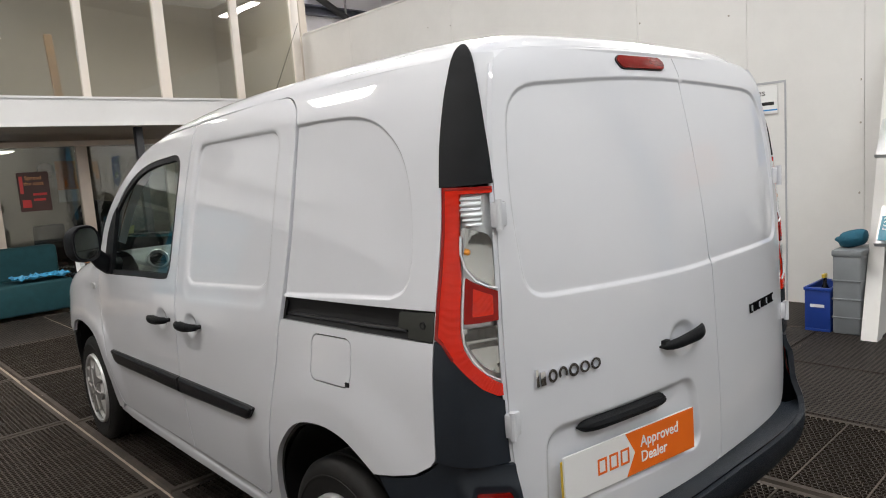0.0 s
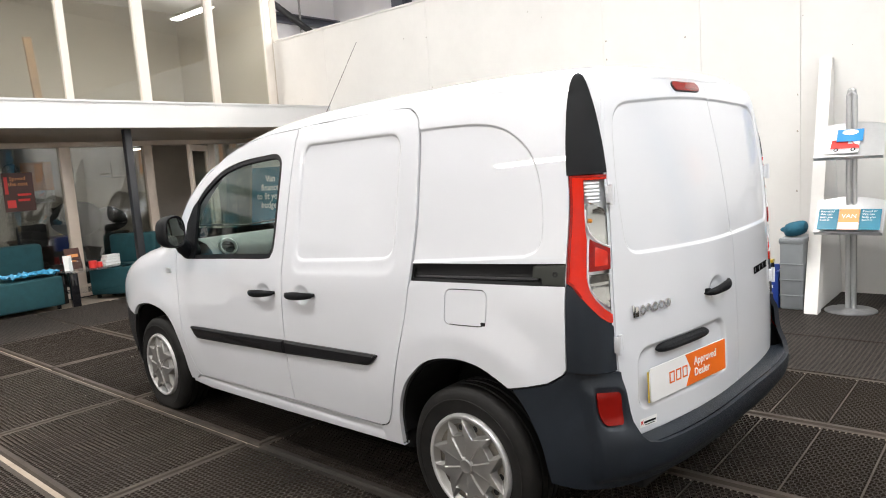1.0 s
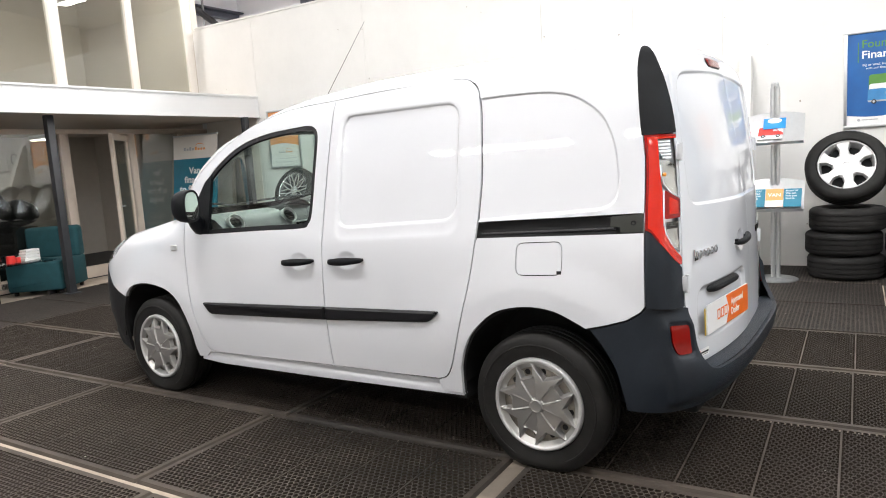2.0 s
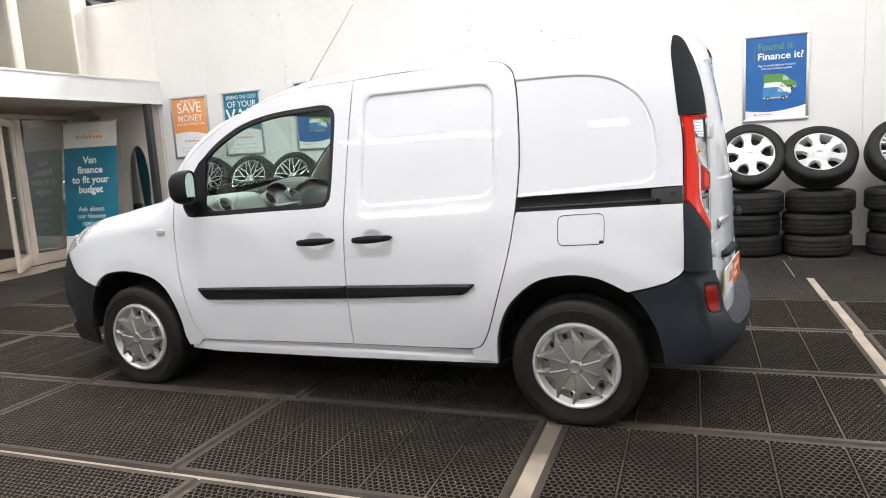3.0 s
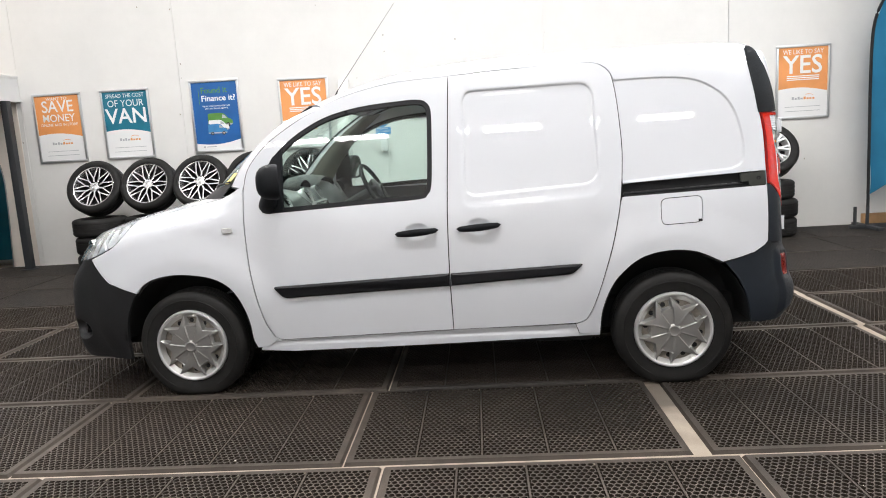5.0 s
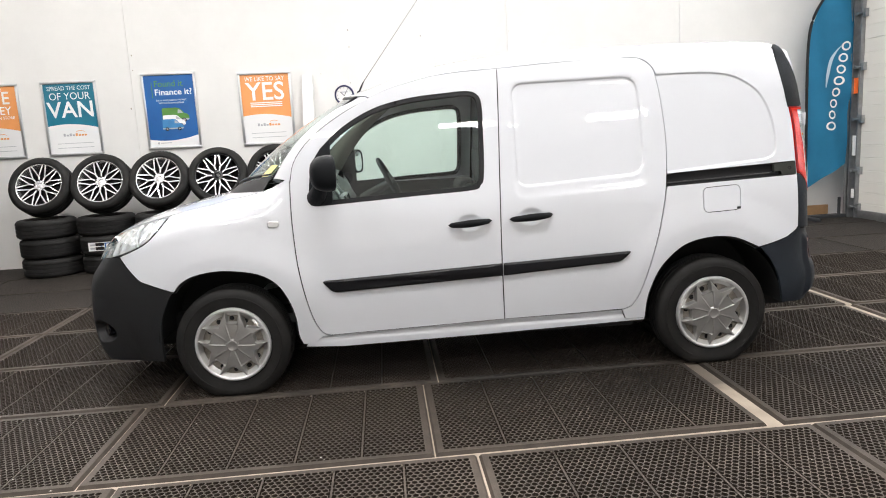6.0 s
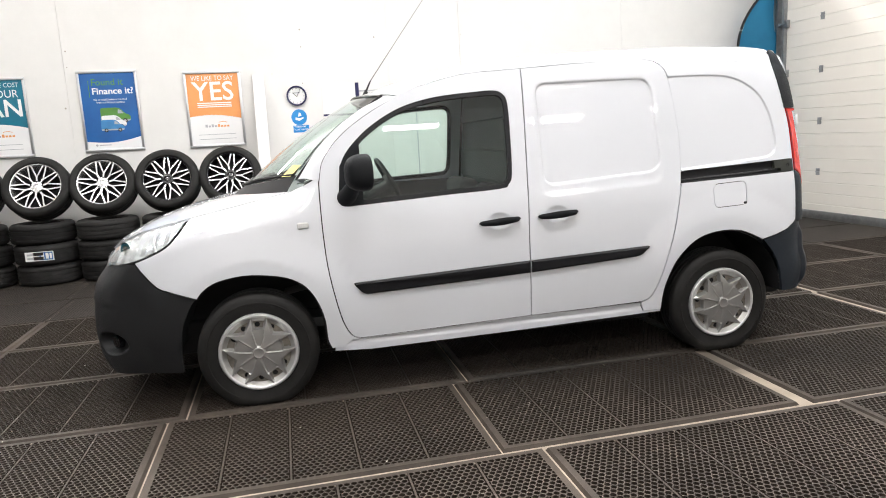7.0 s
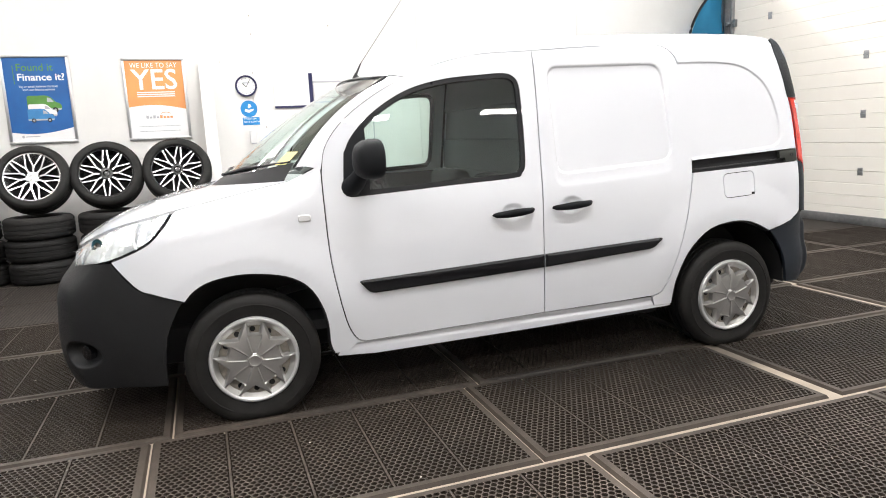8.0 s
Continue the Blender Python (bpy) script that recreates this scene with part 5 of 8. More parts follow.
for s in (-1, 1):
    out = 1 if s < 0 else -1
    pil = np.concatenate([[(-0.05, 1.415), (-0.05, 1.55), (-0.05, 1.66)], curve([(-0.05, 1.748), (-0.025, 1.766), (0.07, 1.771), (0.22, 1.762), (0.37, 1.739), (0.52, 1.702), (0.66, 1.657), (0.80, 1.599), (0.92, 1.524), (0.99, 1.46), (1.02, 1.42)], 4)])
    if s > 0:
        pil[:, 1] = np.minimum(pil[:, 1], 1.742)
    shell("pillar_cover", pil, lambda t, z, f=corner(s, -0.005), s=s: f(t, z) + np.stack([s * 0.006 + 0 * t, 0 * t - 0.006, 0.003 + 0 * t], 1) * step((z - 1.68) / 0.07)[:, None], out, M_plastic, van, h=0.03, rim=0.02, flange=0.0, label="matt black pillar cover above the tail light")
    shell("roof_corner", np.array([(0.0, 1.43), (1.05, 1.43), (1.05, 1.60), (1.05, 1.70), (1.0, 1.738), (0.5, 1.743), (0.0, 1.740)]), corner(s, 0.001), out, M_paint, van, h=0.04, rim=0.012, flange=0.0, gap=0.0)
    low = np.array([(0.0, 0.752), (0.98, 0.735), (0.98, 0.895), (0.80, 0.925), (0.42, 0.995), (0.12, 1.045), (0.0, 1.052)])
    shell("lower_corner_cover", low, corner(s, -0.001), out, M_bumper, van, h=0.04, rim=0.015, flange=0.01, label="black plastic corner below the tail light")
    # tail light
    whole = np.array([(0.0, 1.416), (0.0, 1.056), (0.12, 1.049), (0.42, 0.999), (0.80, 0.929), (0.98, 0.900), (0.985, 1.20), (0.985, 1.416)])
    tail = shell("tail_light", whole, corner(s, 0.036), out, M_reflector, van, h=0.04, rim=0.0, flange=0.002, label="tall red and clear tail light")
    red = np.array([(0.005, 1.416), (0.005, 1.058), (0.12, 1.047), (0.30, 1.010), (0.72, 0.932), (0.90, 0.908), (0.97, 0.906), (0.97, 0.936), (0.86, 0.952), (0.61, 0.998), (0.48, 1.034), (0.415, 1.070), (0.395, 1.14), (0.39, 1.20), (0.345, 1.238), (0.312, 1.29), (0.305, 1.399), (0.985, 1.398), (0.985, 1.414)])
    shell("red_lens", red, corner(s, -0.004), out, M_red, tail, h=0.012, rim=0.012, flange=0.0, gap=0.001, label="ribbed bright red lens")
    edge_band = np.array([(0.0, 1.417), (0.0, 1.056), (0.12, 1.044), (0.30, 1.006), (0.33, 1.012), (0.14, 1.053), (0.055, 1.064), (0.055, 1.408), (0.975, 1.406), (0.975, 1.415)])
    shell("lens_edge", edge_band, corner(s, -0.0055), out, M_brake, tail, h=0.014, rim=0.004, flange=0.0, gap=0.001, label="dark red border of the lens")
    rev = np.array([(0.33, 1.396), (0.335, 1.35), (0.44, 1.322), (0.72, 1.318), (0.74, 1.396)])
    shell("reflector_top", rev, lambda t, z, f=corner(s, 0.006), s=s: f(t, z) + np.stack([s * 0.0035 * np.sign(np.sin(z * 500)) * np.abs(np.sin(z * 500)) ** 0.5, 0 * t, 0 * t], 1), out, M_reflector, tail, h=0.005, rim=0.008, flange=0.0, label="ribbed clear reflector")
    ind = curve([(0.345, 1.318), (0.355, 1.258), (0.44, 1.226), (0.62, 1.196), (0.80, 1.181), (0.955, 1.174), (0.965, 1.25), (0.88, 1.296), (0.72, 1.310), (0.50, 1.318)], 3, closed=True)
    shell("indicator_bowl", ind, lambda t, z, f=corner(s, 0.010), g=corner(s, 0.030): f(t, z) + (g(t, z) - f(t, z)) * (1 - np.minimum(((t - 0.70) / 0.30) ** 2 + ((z - 1.245) / 0.065) ** 2, 1) + 0.12 * np.abs((t / 0.12) % 1 - 0.5))[:, None], out, M_bowl, tail, h=0.010, rim=0.0, label="chromed indicator bowl")
    bm = bmesh.new()
    tube(bm, [tuple(p) for p in corner(s, -0.001)(*np.array([(0.345, 1.30), (0.355, 1.258), (0.44, 1.224), (0.62, 1.193), (0.80, 1.178), (0.965, 1.170)]).T)], 0.0032, 6)
    tube(bm, [tuple(p) for p in corner(s, -0.001)(*np.array([(0.43, 1.204), (0.428, 1.14), (0.435, 1.087), (0.47, 1.045), (0.60, 1.004), (0.78, 0.966), (0.94, 0.945)]).T)], 0.003, 6)
    part("lamp_frame", bm, M_reflector, tail, "silver frame between the lamps")
    shell("clear_lens", curve([(0.325, 1.392), (0.96, 1.392), (0.97, 1.30), (0.97, 1.178), (0.62, 1.200), (0.44, 1.23), (0.34, 1.28)], 3, closed=True), corner(s, -0.004), out, M_lampglass, tail, h=0.03, rim=0.0)
    stop = rounded([(0.44, 1.208), (0.56, 1.196), (0.98, 1.166), (0.97, 1.090), (0.455, 1.090)], [0.03, 0.02, 0.008, 0.008, 0.012], 4)
    shell("brake_lens", stop, corner(s, -0.003), out, M_brake, tail, h=0.02, rim=0.01, flange=0.0, label="deep red brake lens")
    shell("brake_core", rounded([(0.58, 1.180), (0.90, 1.158), (0.90, 1.106), (0.58, 1.106)], 0.015, 3), corner(s, -0.0045), out, M_red, tail, h=0.014, rim=0.003, flange=0.0, label="bright red middle of the brake lens")
    revl = rounded([(0.45, 1.083), (0.97, 1.081), (0.945, 0.955), (0.72, 0.984), (0.49, 1.040)], [0.01, 0.008, 0.02, 0.04, 0.03], 4)
    shell("reversing_bowl", revl, lambda t, z, f=corner(s, 0.010), g=corner(s, 0.029): f(t, z) + (g(t, z) - f(t, z)) * (1 - np.minimum(((t - 0.72) / 0.28) ** 2 + ((z - 1.03) / 0.065) ** 2, 1) + 0.15 * np.abs((t / 0.10) % 1 - 0.5) + 0.12 * np.abs((z / 0.014) % 1 - 0.5))[:, None], out, M_bowl, tail, h=0.009, rim=0.0, label="clear reversing light")
    shell("reversing_lens", revl, corner(s, -0.003), out, M_lampglass, tail, h=0.03, rim=0.0)
    bm = bmesh.new()
    p = corner(s, 0.006)(np.array([0.47]), np.array([1.262]))[0]
    bmesh.ops.create_uvsphere(bm, u_segments=12, v_segments=8, radius=0.008, matrix=Matrix.Translation(Vector(p)))
    part("amber_bulb", bm, M_amber, tail, "amber bulb")
    # hinges
    for z in (1.345, 0.828):
        bm = bmesh.new()
        p = corner(s)(np.array([1.0]), np.array([z]))[0]
        m4 = Matrix.Translation(Vector(p)) @ pose(0, 0, 0, 0, 0, -s * 8)
        box(bm, -0.030 if s > 0 else -0.014, 0.014 if s > 0 else 0.030, -0.016, 0.004, -0.030, 0.030, 0.004, m=m4)
        tube(bm, [m4 @ Vector((s * 0.004, -0.016, -0.036)), m4 @ Vector((s * 0.004, -0.016, 0.036))], 0.0095, 10)
        part("hinge", bm, M_paint, ldoor if s < 0 else rdoor, "white painted door hinge")


# roof lip over the rear doors
bm = bmesh.new()
rows = []
for u in np.linspace(-1, 1, 61):
    sg = -1 if u < 0 else 1
    a = roof_surface(np.array([u]), np.array([0.03]))[0] - np.array([0, 0, 0.001])
    if abs(u) < 0.87:
        x = u * 0.68
        b = back_surface(np.array([x]), np.array([top_z - 0.03 * abs(x) ** 3 / 0.2 - 0.018 - 0.05 * float(step((abs(u) - 0.70) / 0.17))]), 0.004)[0]
    else:
        b = corner(sg, 0.004)(np.array([1 - (abs(u) - 0.87) / 0.13]), np.array([1.715]))[0]
    rows.append([bm.verts.new(p) for p in (a, a * 0.6 + b * 0.4 + np.array([0, -0.004, 0.002]), b)])
for u, v in zip(rows, rows[1:]):
    for j in range(2):
        bm.faces.new((u[j], u[j + 1], v[j + 1], v[j]))
part("roof_lip", bm, M_paint, van)

# rear bumper
TAIL = smooth([0.2, 0.30, 0.38, 0.45, 0.50, 0.56, 0.65, 0.76], [0.635, 0.70, 0.735, 0.748, 0.740, 0.712, 0.698, 0.690])
BM, BN, BY0 = 4.6, 2.4, -0.2


def tail_surface(t, z):
    a = (1 - np.abs(t)) * math.pi / 2
    w = HALF(z) + 0.006 + 0.012 * (1 - step((z - 0.3) / 0.35))
    return np.stack([np.sign(t) * w * np.maximum(np.cos(a), 1e-6) ** (2 / BN), BY0 - (TAIL(z) + BY0) * np.maximum(np.sin(a), 1e-9) ** (2 / BM), z], 1)


def tail_ty(y, z):
    return 1 - math.asin(min(((BY0 - y) / (float(TAIL(z)) + BY0)) ** (BM / 2), 1.0)) / (math.pi / 2)


def tail_tx(x, z):
    return 1 - math.acos(min((x / (float(HALF(z)) + 0.006)) ** (BN / 2), 1.0)) / (math.pi / 2)


REFL = rounded([(-0.706, 0.680), (-0.580, 0.672), (-0.585, 0.553), (-0.680, 0.556), (-0.704, 0.60)], 0.02, 4)


def rear_bumper_surface(t, z):
    p = tail_surface(t, z)
    q = np.stack([-np.abs(t), z], 1)
    k = 0.012 * step(depth_in(offset(REFL, 0.020), q) / 0.025)
    ledge = 0.020 * step((0.775 - np.abs(t)) / 0.05) * step((z - 0.335) / 0.05) * (1 - step((z - 0.66) / 0.06))
    k = k - ledge
    return p - np.stack([np.sign(t) * 0.5, np.full_like(t, -0.85), 0 * t], 1) * k[:, None]


lt = [(-tail_ty(y, z), z) for y, z in curve([(-0.48, 0.753), (-0.463, 0.733), (-0.409, 0.699), (-0.327, 0.675), (-0.246, 0.655)], 3)[:-1]] + [(-tail_ty(y, z), z) for y, z in curve([(-0.246, 0.655), (-0.305, 0.59), (-0.357, 0.499), (-0.382, 0.406), (-0.396, 0.328)], 3)]
inner_edge = [(-tail_tx(0.706, 0.733), 0.733), (-tail_tx(0.700, 0.65), 0.65), (-tail_tx(0.690, 0.56), 0.56), (-tail_tx(0.676, 0.51), 0.51), (-tail_tx(0.655, 0.487), 0.487), (-tail_tx(0.60, 0.472), 0.472), (-0.15, 0.468)]
rb_outline = lt + [(-0.8, 0.322), (-0.6, 0.322), (-0.25, 0.322), (0.25, 0.322), (0.6, 0.322), (0.8, 0.322)] + [(-t, z) for t, z in lt[::-1]] + [(-t, z) for t, z in inner_edge] + inner_edge[::-1]
rbumper = shell("rear_bumper", np.array(rb_outline), rear_bumper_surface, 1, M_bumper, van, h=0.022, rim=0.02, flange=0.0, gap=0.002, lines=[(offset(REFL, k), True) for k in (0.018, 0.010, 0.002)] + [(np.array([(g * u, 0.335), (g * u, 0.70)]), False) for g in (-1, 1) for u in (0.722, 0.735, 0.748, 0.761, 0.775)], label="dark grey plastic rear bumper with a step")
bm = bmesh.new()
rows = []
for t in np.linspace(-0.62, 0.62, 41):
    p = tail_surface(np.array([t]), np.array([0.470]))[0]
    rows.append([bm.verts.new(p), bm.verts.new(p + np.array([-0.10 * p[0], 0.012, 0.004])), bm.verts.new(p + np.array([-0.2 * p[0] * 0.6, 0.13, 0.004]))])
for u, v in zip(rows, rows[1:]):
    for j in range(2):
        bm.faces.new((u[j], u[j + 1], v[j + 1], v[j]))
part("bumper_step", bm, M_bumper, rbumper)
for s in (-1, 1):
    o = 1
    lines2 = [(s * -t, z) for t, z in REFL] if s > 0 else [(t, z) for t, z in REFL]
    shell("bumper_reflector", np.array(lines2), lambda t, z: rear_bumper_surface(t, z) + np.stack([np.sign(t) * 0.003, np.full_like(t, -0.006), 0 * t], 1), 1, M_red_dark, rbumper, h=0.015, rim=0.012, flange=0.0, label="dark red reflector")


# wheels
def tyre_profile(r, w, rim_r):
    h = w / 2
    return [(-h * 0.78, rim_r), (-h * 0.92, rim_r + 0.012), (-h * 1.0, (r + rim_r) / 2), (-h * 0.97, r - 0.035), (-h * 0.86, r - 0.012), (-h * 0.72, r - 0.002), (-h * 0.45, r), (-h * 0.43, r - 0.007), (-h * 0.37, r - 0.007), (-h * 0.35, r + 0.001),
            (-0.06 * h, r + 0.001), (-0.04 * h, r - 0.007), (0.04 * h, r - 0.007), (0.06 * h, r + 0.001), (h * 0.35, r + 0.001), (h * 0.37, r - 0.007), (h * 0.43, r - 0.007), (h * 0.45, r), (h * 0.72, r - 0.002), (h * 0.86, r - 0.012), (h * 0.97, r - 0.035), (h * 1.0, (r + rim_r) / 2), (h * 0.92, rim_r + 0.012), (h * 0.78, rim_r)]


def make_wheel():
    """A steel van wheel that faces -x, its hub's face at the origin's x."""
    bm = bmesh.new()
    lathe(bm, [(a + 0.092, r) for a, r in tyre_profile(0.313, 0.196, 0.200)], 72, "x", closed=True)
    wheel_tyre = part("wheel", bm, M_rubber, None, "steel wheel with black tyre and silver cover")
    # raised ring on the sidewall
    bm = bmesh.new()
    lathe(bm, [(-0.0065, 0.262), (-0.0085, 0.264), (-0.0085, 0.268), (-0.0065, 0.270)], 72, "x")
    part("sidewall_ring", bm, M_rubber, wheel_tyre)
    bm = bmesh.new()
    lathe(bm, [(0.012, 0.203), (0.017, 0.198), (0.0235, 0.19), (0.0235, 0.125), (0.034, 0.10), (0.034, 0.0)], 48, "x")
    part("steel_rim", bm, M_steel, wheel_tyre, "dusty steel rim behind the cover")
    # moulded cover: a dished star with ten pockets and five sunken wedges
    nt_, rs = 320, np.concatenate([np.linspace(0.026, 0.110, 16), np.linspace(0.1125, 0.1925, 41), np.linspace(0.194, 0.208, 7)])
    th = np.arange(nt_) * 2 * math.pi / nt_
    R, T = np.meshgrid(rs, th, indexing="ij")
    da = (T + math.pi / 5) % (2 * math.pi / 2.5 / 2) - math.pi / 5
    db = (T + math.pi / 5 + math.pi / 5) % (math.pi * 0.4) - math.pi / 5
    ua, va = R * np.sin(da), R * np.cos(da)
    ub, vb = np.abs(R * np.sin(db)), R * np.cos(db)
    qx, qy = np.abs(ua) - 0.029 - 0.22 * (va - 0.13) + 0.010, np.abs(va - 0.158) - 0.036 + 0.010
    pa = 0.010 - np.hypot(np.maximum(qx, 0), np.maximum(qy, 0)) - np.minimum(np.maximum(qx, qy), 0)
    pb = np.minimum((vb - 0.121 - 0.64 * ub) / 1.19, 0.192 - R)
    pocket = np.maximum(pa, pb)
    wedge = np.minimum(0.011 + 0.29 * (va - 0.035) - np.abs(ua), va - 0.034)
    # sunken wedges with a bright lip, pockets that rise again towards the rim
    X = -0.019 + 0.012 * (R / 0.19) ** 3 + 0.0065 * step(wedge / 0.003) * (1 - step((R - 0.118) / 0.012)) - 0.0012 * np.exp(-((wedge + 0.003) / 0.003) ** 2) * (R > 0.045) * (1 - step((R - 0.108) / 0.012))
    ramp = np.clip((0.194 - R) / 0.036, 0, 1)
    X = X - 0.004 * np.exp(-((R - 0.199) / 0.006) ** 2) + 0.030 * step((pocket + 0.001) / 0.007) * ramp + 0.014 * step((R - 0.201) / 0.007)
    bm = bmesh.new()
    vs = [[bm.verts.new((X[a, b], R[a, b] * math.cos(th[b]), R[a, b] * math.sin(th[b]))) for b in range(nt_)] for a in range(len(rs))]
    for a in range(len(rs) - 1):
        for b in range(nt_):
            c = (b + 1) % nt_
            if min(pocket[a, b], pocket[a + 1, b], pocket[a, c], pocket[a + 1, c]) < 0.0068 or rs[a + 1] > 0.167:
                bm.faces.new((vs[a][b], vs[a][c], vs[a + 1][c], vs[a + 1][b]))
    loose = [v for v in bm.verts if not v.link_faces]
    bmesh.ops.delete(bm, geom=loose, context="VERTS")
    cover = part("wheel_cover", bm, M_hubcap, wheel_tyre, "silver moulded cover with ten pockets")
    # edge ring in lighter silver: the light it catches is put into the colour
    bm = bmesh.new()
    lathe(bm, [(0.008, 0.2095), (-0.004, 0.208), (-0.0105, 0.203), (-0.0118, 0.198), (-0.0105, 0.193), (-0.006, 0.1885)], 72, "x")
    part("cover_ring", bm, M_hubcap_edge, wheel_tyre, "rounded silver edge of the cover")
    bm = bmesh.new()
    lathe(bm, [(-0.016, 0.031), (-0.022, 0.030), (-0.024, 0.026), (-0.0225, 0.022), (-0.024, 0.0)], 28, "x")
    part("centre_cap", bm, M_hubcap, wheel_tyre, "round centre cap")
    for k in range(12):
        a0 = 2 * math.pi * (k + 0.3) / 12
        bm = bmesh.new()
        lathe(bm, [(0.023, 0.0135), (0.0222, 0.0125), (0.0222, 0.0)], 12, "x", (0, 0.146 * math.cos(a0), 0.146 * math.sin(a0)))
        part("rim_hole", bm, M_gap, wheel_tyre)
    # the weight of the van flattens the tyre where it stands
    for v in wheel_tyre.data.vertices:
        z = max(v.co.z * 1.012, -AXLE)
        if z < -0.22:
            v.co.x += (0.010 if v.co.x > 0.092 else -0.010) * min((-0.22 - z) / 0.06, 1)
        v.co.y, v.co.z = v.co.y * 1.012, z
    return wheel_tyre


AXLE = 0.292
wheel = make_wheel()
wheel.parent = van
copies = [wheel]
wheel.matrix_basis = pose(-0.852, 0.002, AXLE)
for x, y, flip in ((-0.852, 2.694, 0), (0.939, 0.002, 180), (0.939, 2.694, 180)):
    copies.append(copy_thing(wheel, pose(x, y, AXLE, 0, 0, flip)))
    copies[-1].parent = van
for w2, spin in zip(copies, (0, 22, 20, 40)):
    for c in w2.children:
        c.matrix_basis = pose(0, 0, 0, spin, 0, 0)

# cabin: dashboard, steering wheel, bulkhead, pillars
bm = bmesh.new()
prof = [(2.62, 1.06), (2.54, 1.098), (2.42, 1.118), (2.30, 1.115), (2.21, 1.095), (2.15, 1.05), (2.09, 0.95), (2.10, 0.80), (2.16, 0.62), (2.55, 0.55)]
xs = np.linspace(-0.70, 0.70, 15)
rows = []
for x in xs:
    bulge = 0.03 * math.exp(-((x - 0.36) / 0.2) ** 2)
    rows.append([bm.verts.new((x, y - bulge * (1 if z > 1 else 0.5), z + bulge * (1.2 if y < 2.4 else 0.2))) for y, z in prof])
for u, v in zip(rows, rows[1:]):
    for j in range(len(prof) - 1):
        bm.faces.new((u[j], u[j + 1], v[j + 1], v[j]))
dash = part("dashboard", bm, M_grey_dash, van, "grey moulded dashboard")
for x in (-0.585, -0.13, 0.13, 0.60):
    bm = bmesh.new()
    lathe(bm, [(0.0, 0.040), (-0.014, 0.046), (-0.024, 0.051), (-0.020, 0.057), (0.03, 0.060)], 28, "y")
    bmesh.ops.transform(bm, matrix=pose(x, 2.165, 1.062, -30, 0, 0), verts=bm.verts)
    part("air_vent", bm, M_hubcap_edge, dash, "round vent with a bright ring")
    bm = bmesh.new()
    lathe(bm, [(0.004, 0.0), (-0.002, 0.044)], 20, "y")
    for q in (-0.02, 0.0, 0.02):
        box(bm, -0.04, 0.04, -0.010, 0.0, q - 0.002, q + 0.002)
    bmesh.ops.transform(bm, matrix=pose(x, 2.158, 1.062, -30, 0, 0), verts=bm.verts)
    part("vent_slats", bm, M_gap, dash)
# hooded instruments, middle console and its bright surround
bm = bmesh.new()
rows = []
for i in range(9):
    t = i / 8
    y = 2.42 - 0.26 * t
    rows.append([bm.verts.new((0.36 + 0.19 * math.cos(a), y, 1.09 + (0.04 + 0.055 * math.sin(math.pi * (0.25 + 0.55 * t))) * math.sin(a))) for a in np.linspace(0, math.pi, 15)])
for u, v in zip(rows, rows[1:]):
    for k in range(14):
        bm.faces.new((u[k], u[k + 1], v[k + 1], v[k]))
part("instrument_hood", bm, M_dark_dash, dash, "dark hood over the instruments")
bm = bmesh.new()
rows = []
for i in range(7):
    t = i / 6
    rows.append([bm.verts.new((0.0 + 0.13 * math.cos(a), 2.44 - 0.24 * t, 1.10 + (0.018 + 0.045 * t) * math.sin(a))) for a in np.linspace(0, math.pi, 13)])
for u, v in zip(rows, rows[1:]):
    for k in range(12):
        bm.faces.new((u[k], u[k + 1], v[k + 1], v[k]))
part("storage_hood", bm, M_gap, dash, "dark open tray on the dashboard")
tilt = pose(0.0, 2.085, 0.93, -14, 0, 0)
bm = bmesh.new()
box(bm, -0.15, 0.15, -0.012, 0.02, -0.11, 0.10, 0.012, 3, m=tilt)
part("console_surround", bm, M_hubcap_edge, dash, "bright surround of the middle console")
bm = bmesh.new()
box(bm, -0.135, 0.135, -0.020, 0.0, -0.095, 0.088, 0.008, 3, m=tilt)
part("console_face", bm, M_gloss, dash, "black console face")
for k, x in enumerate((-0.08, 0.0, 0.08)):
    bm = bmesh.new()
    lathe(bm, [(-0.045, 0.0), (-0.045, 0.018), (-0.018, 0.022)], 16, "y", (x, 0, -0.06))
    bmesh.ops.transform(bm, matrix=tilt, verts=bm.verts)
    part("console_knob", bm, M_dark_dash, dash)
bm = bmesh.new()
tube(bm, [(-0.02, 1.98, 0.70), (-0.02, 1.93, 0.86)], [0.014, 0.011], 8)
bmesh.ops.create_uvsphere(bm, u_segments=12, v_segments=8, radius=0.026, matrix=Matrix.Translation((-0.02, 1.925, 0.885)))
part("gear_lever", bm, M_dark_dash, van, "black gear lever")
# trim on the inside of the windscreen pillar
bm = bmesh.new()
a0, a1 = Vector((0.625, 2.40, 1.10)), Vector((0.690, 2.245, 1.05))
b0, b1 = Vector((0.585, 1.90, 1.585)), Vector((0.640, 1.775, 1.60))
rows = []
for i in range(9):
    t = i / 8
    p, q = a0.lerp(b0, t), a1.lerp(b1, t)
    lift = Vector((0, 0.03, 0.035)) * math.sin(math.pi * t)
    mid = (p + q) / 2 + Vector((-0.028, -0.01, 0.0))
    rows.append([bm.verts.new(v + lift) for v in (p, p.lerp(mid, 0.6) + Vector((-0.008, 0, 0)), mid, q.lerp(mid, 0.6) + Vector((-0.006, 0, 0)), q)])
for u, v in zip(rows, rows[1:]):
    for k in range(4):
        bm.faces.new((u[k], u[k + 1], v[k + 1], v[k]))
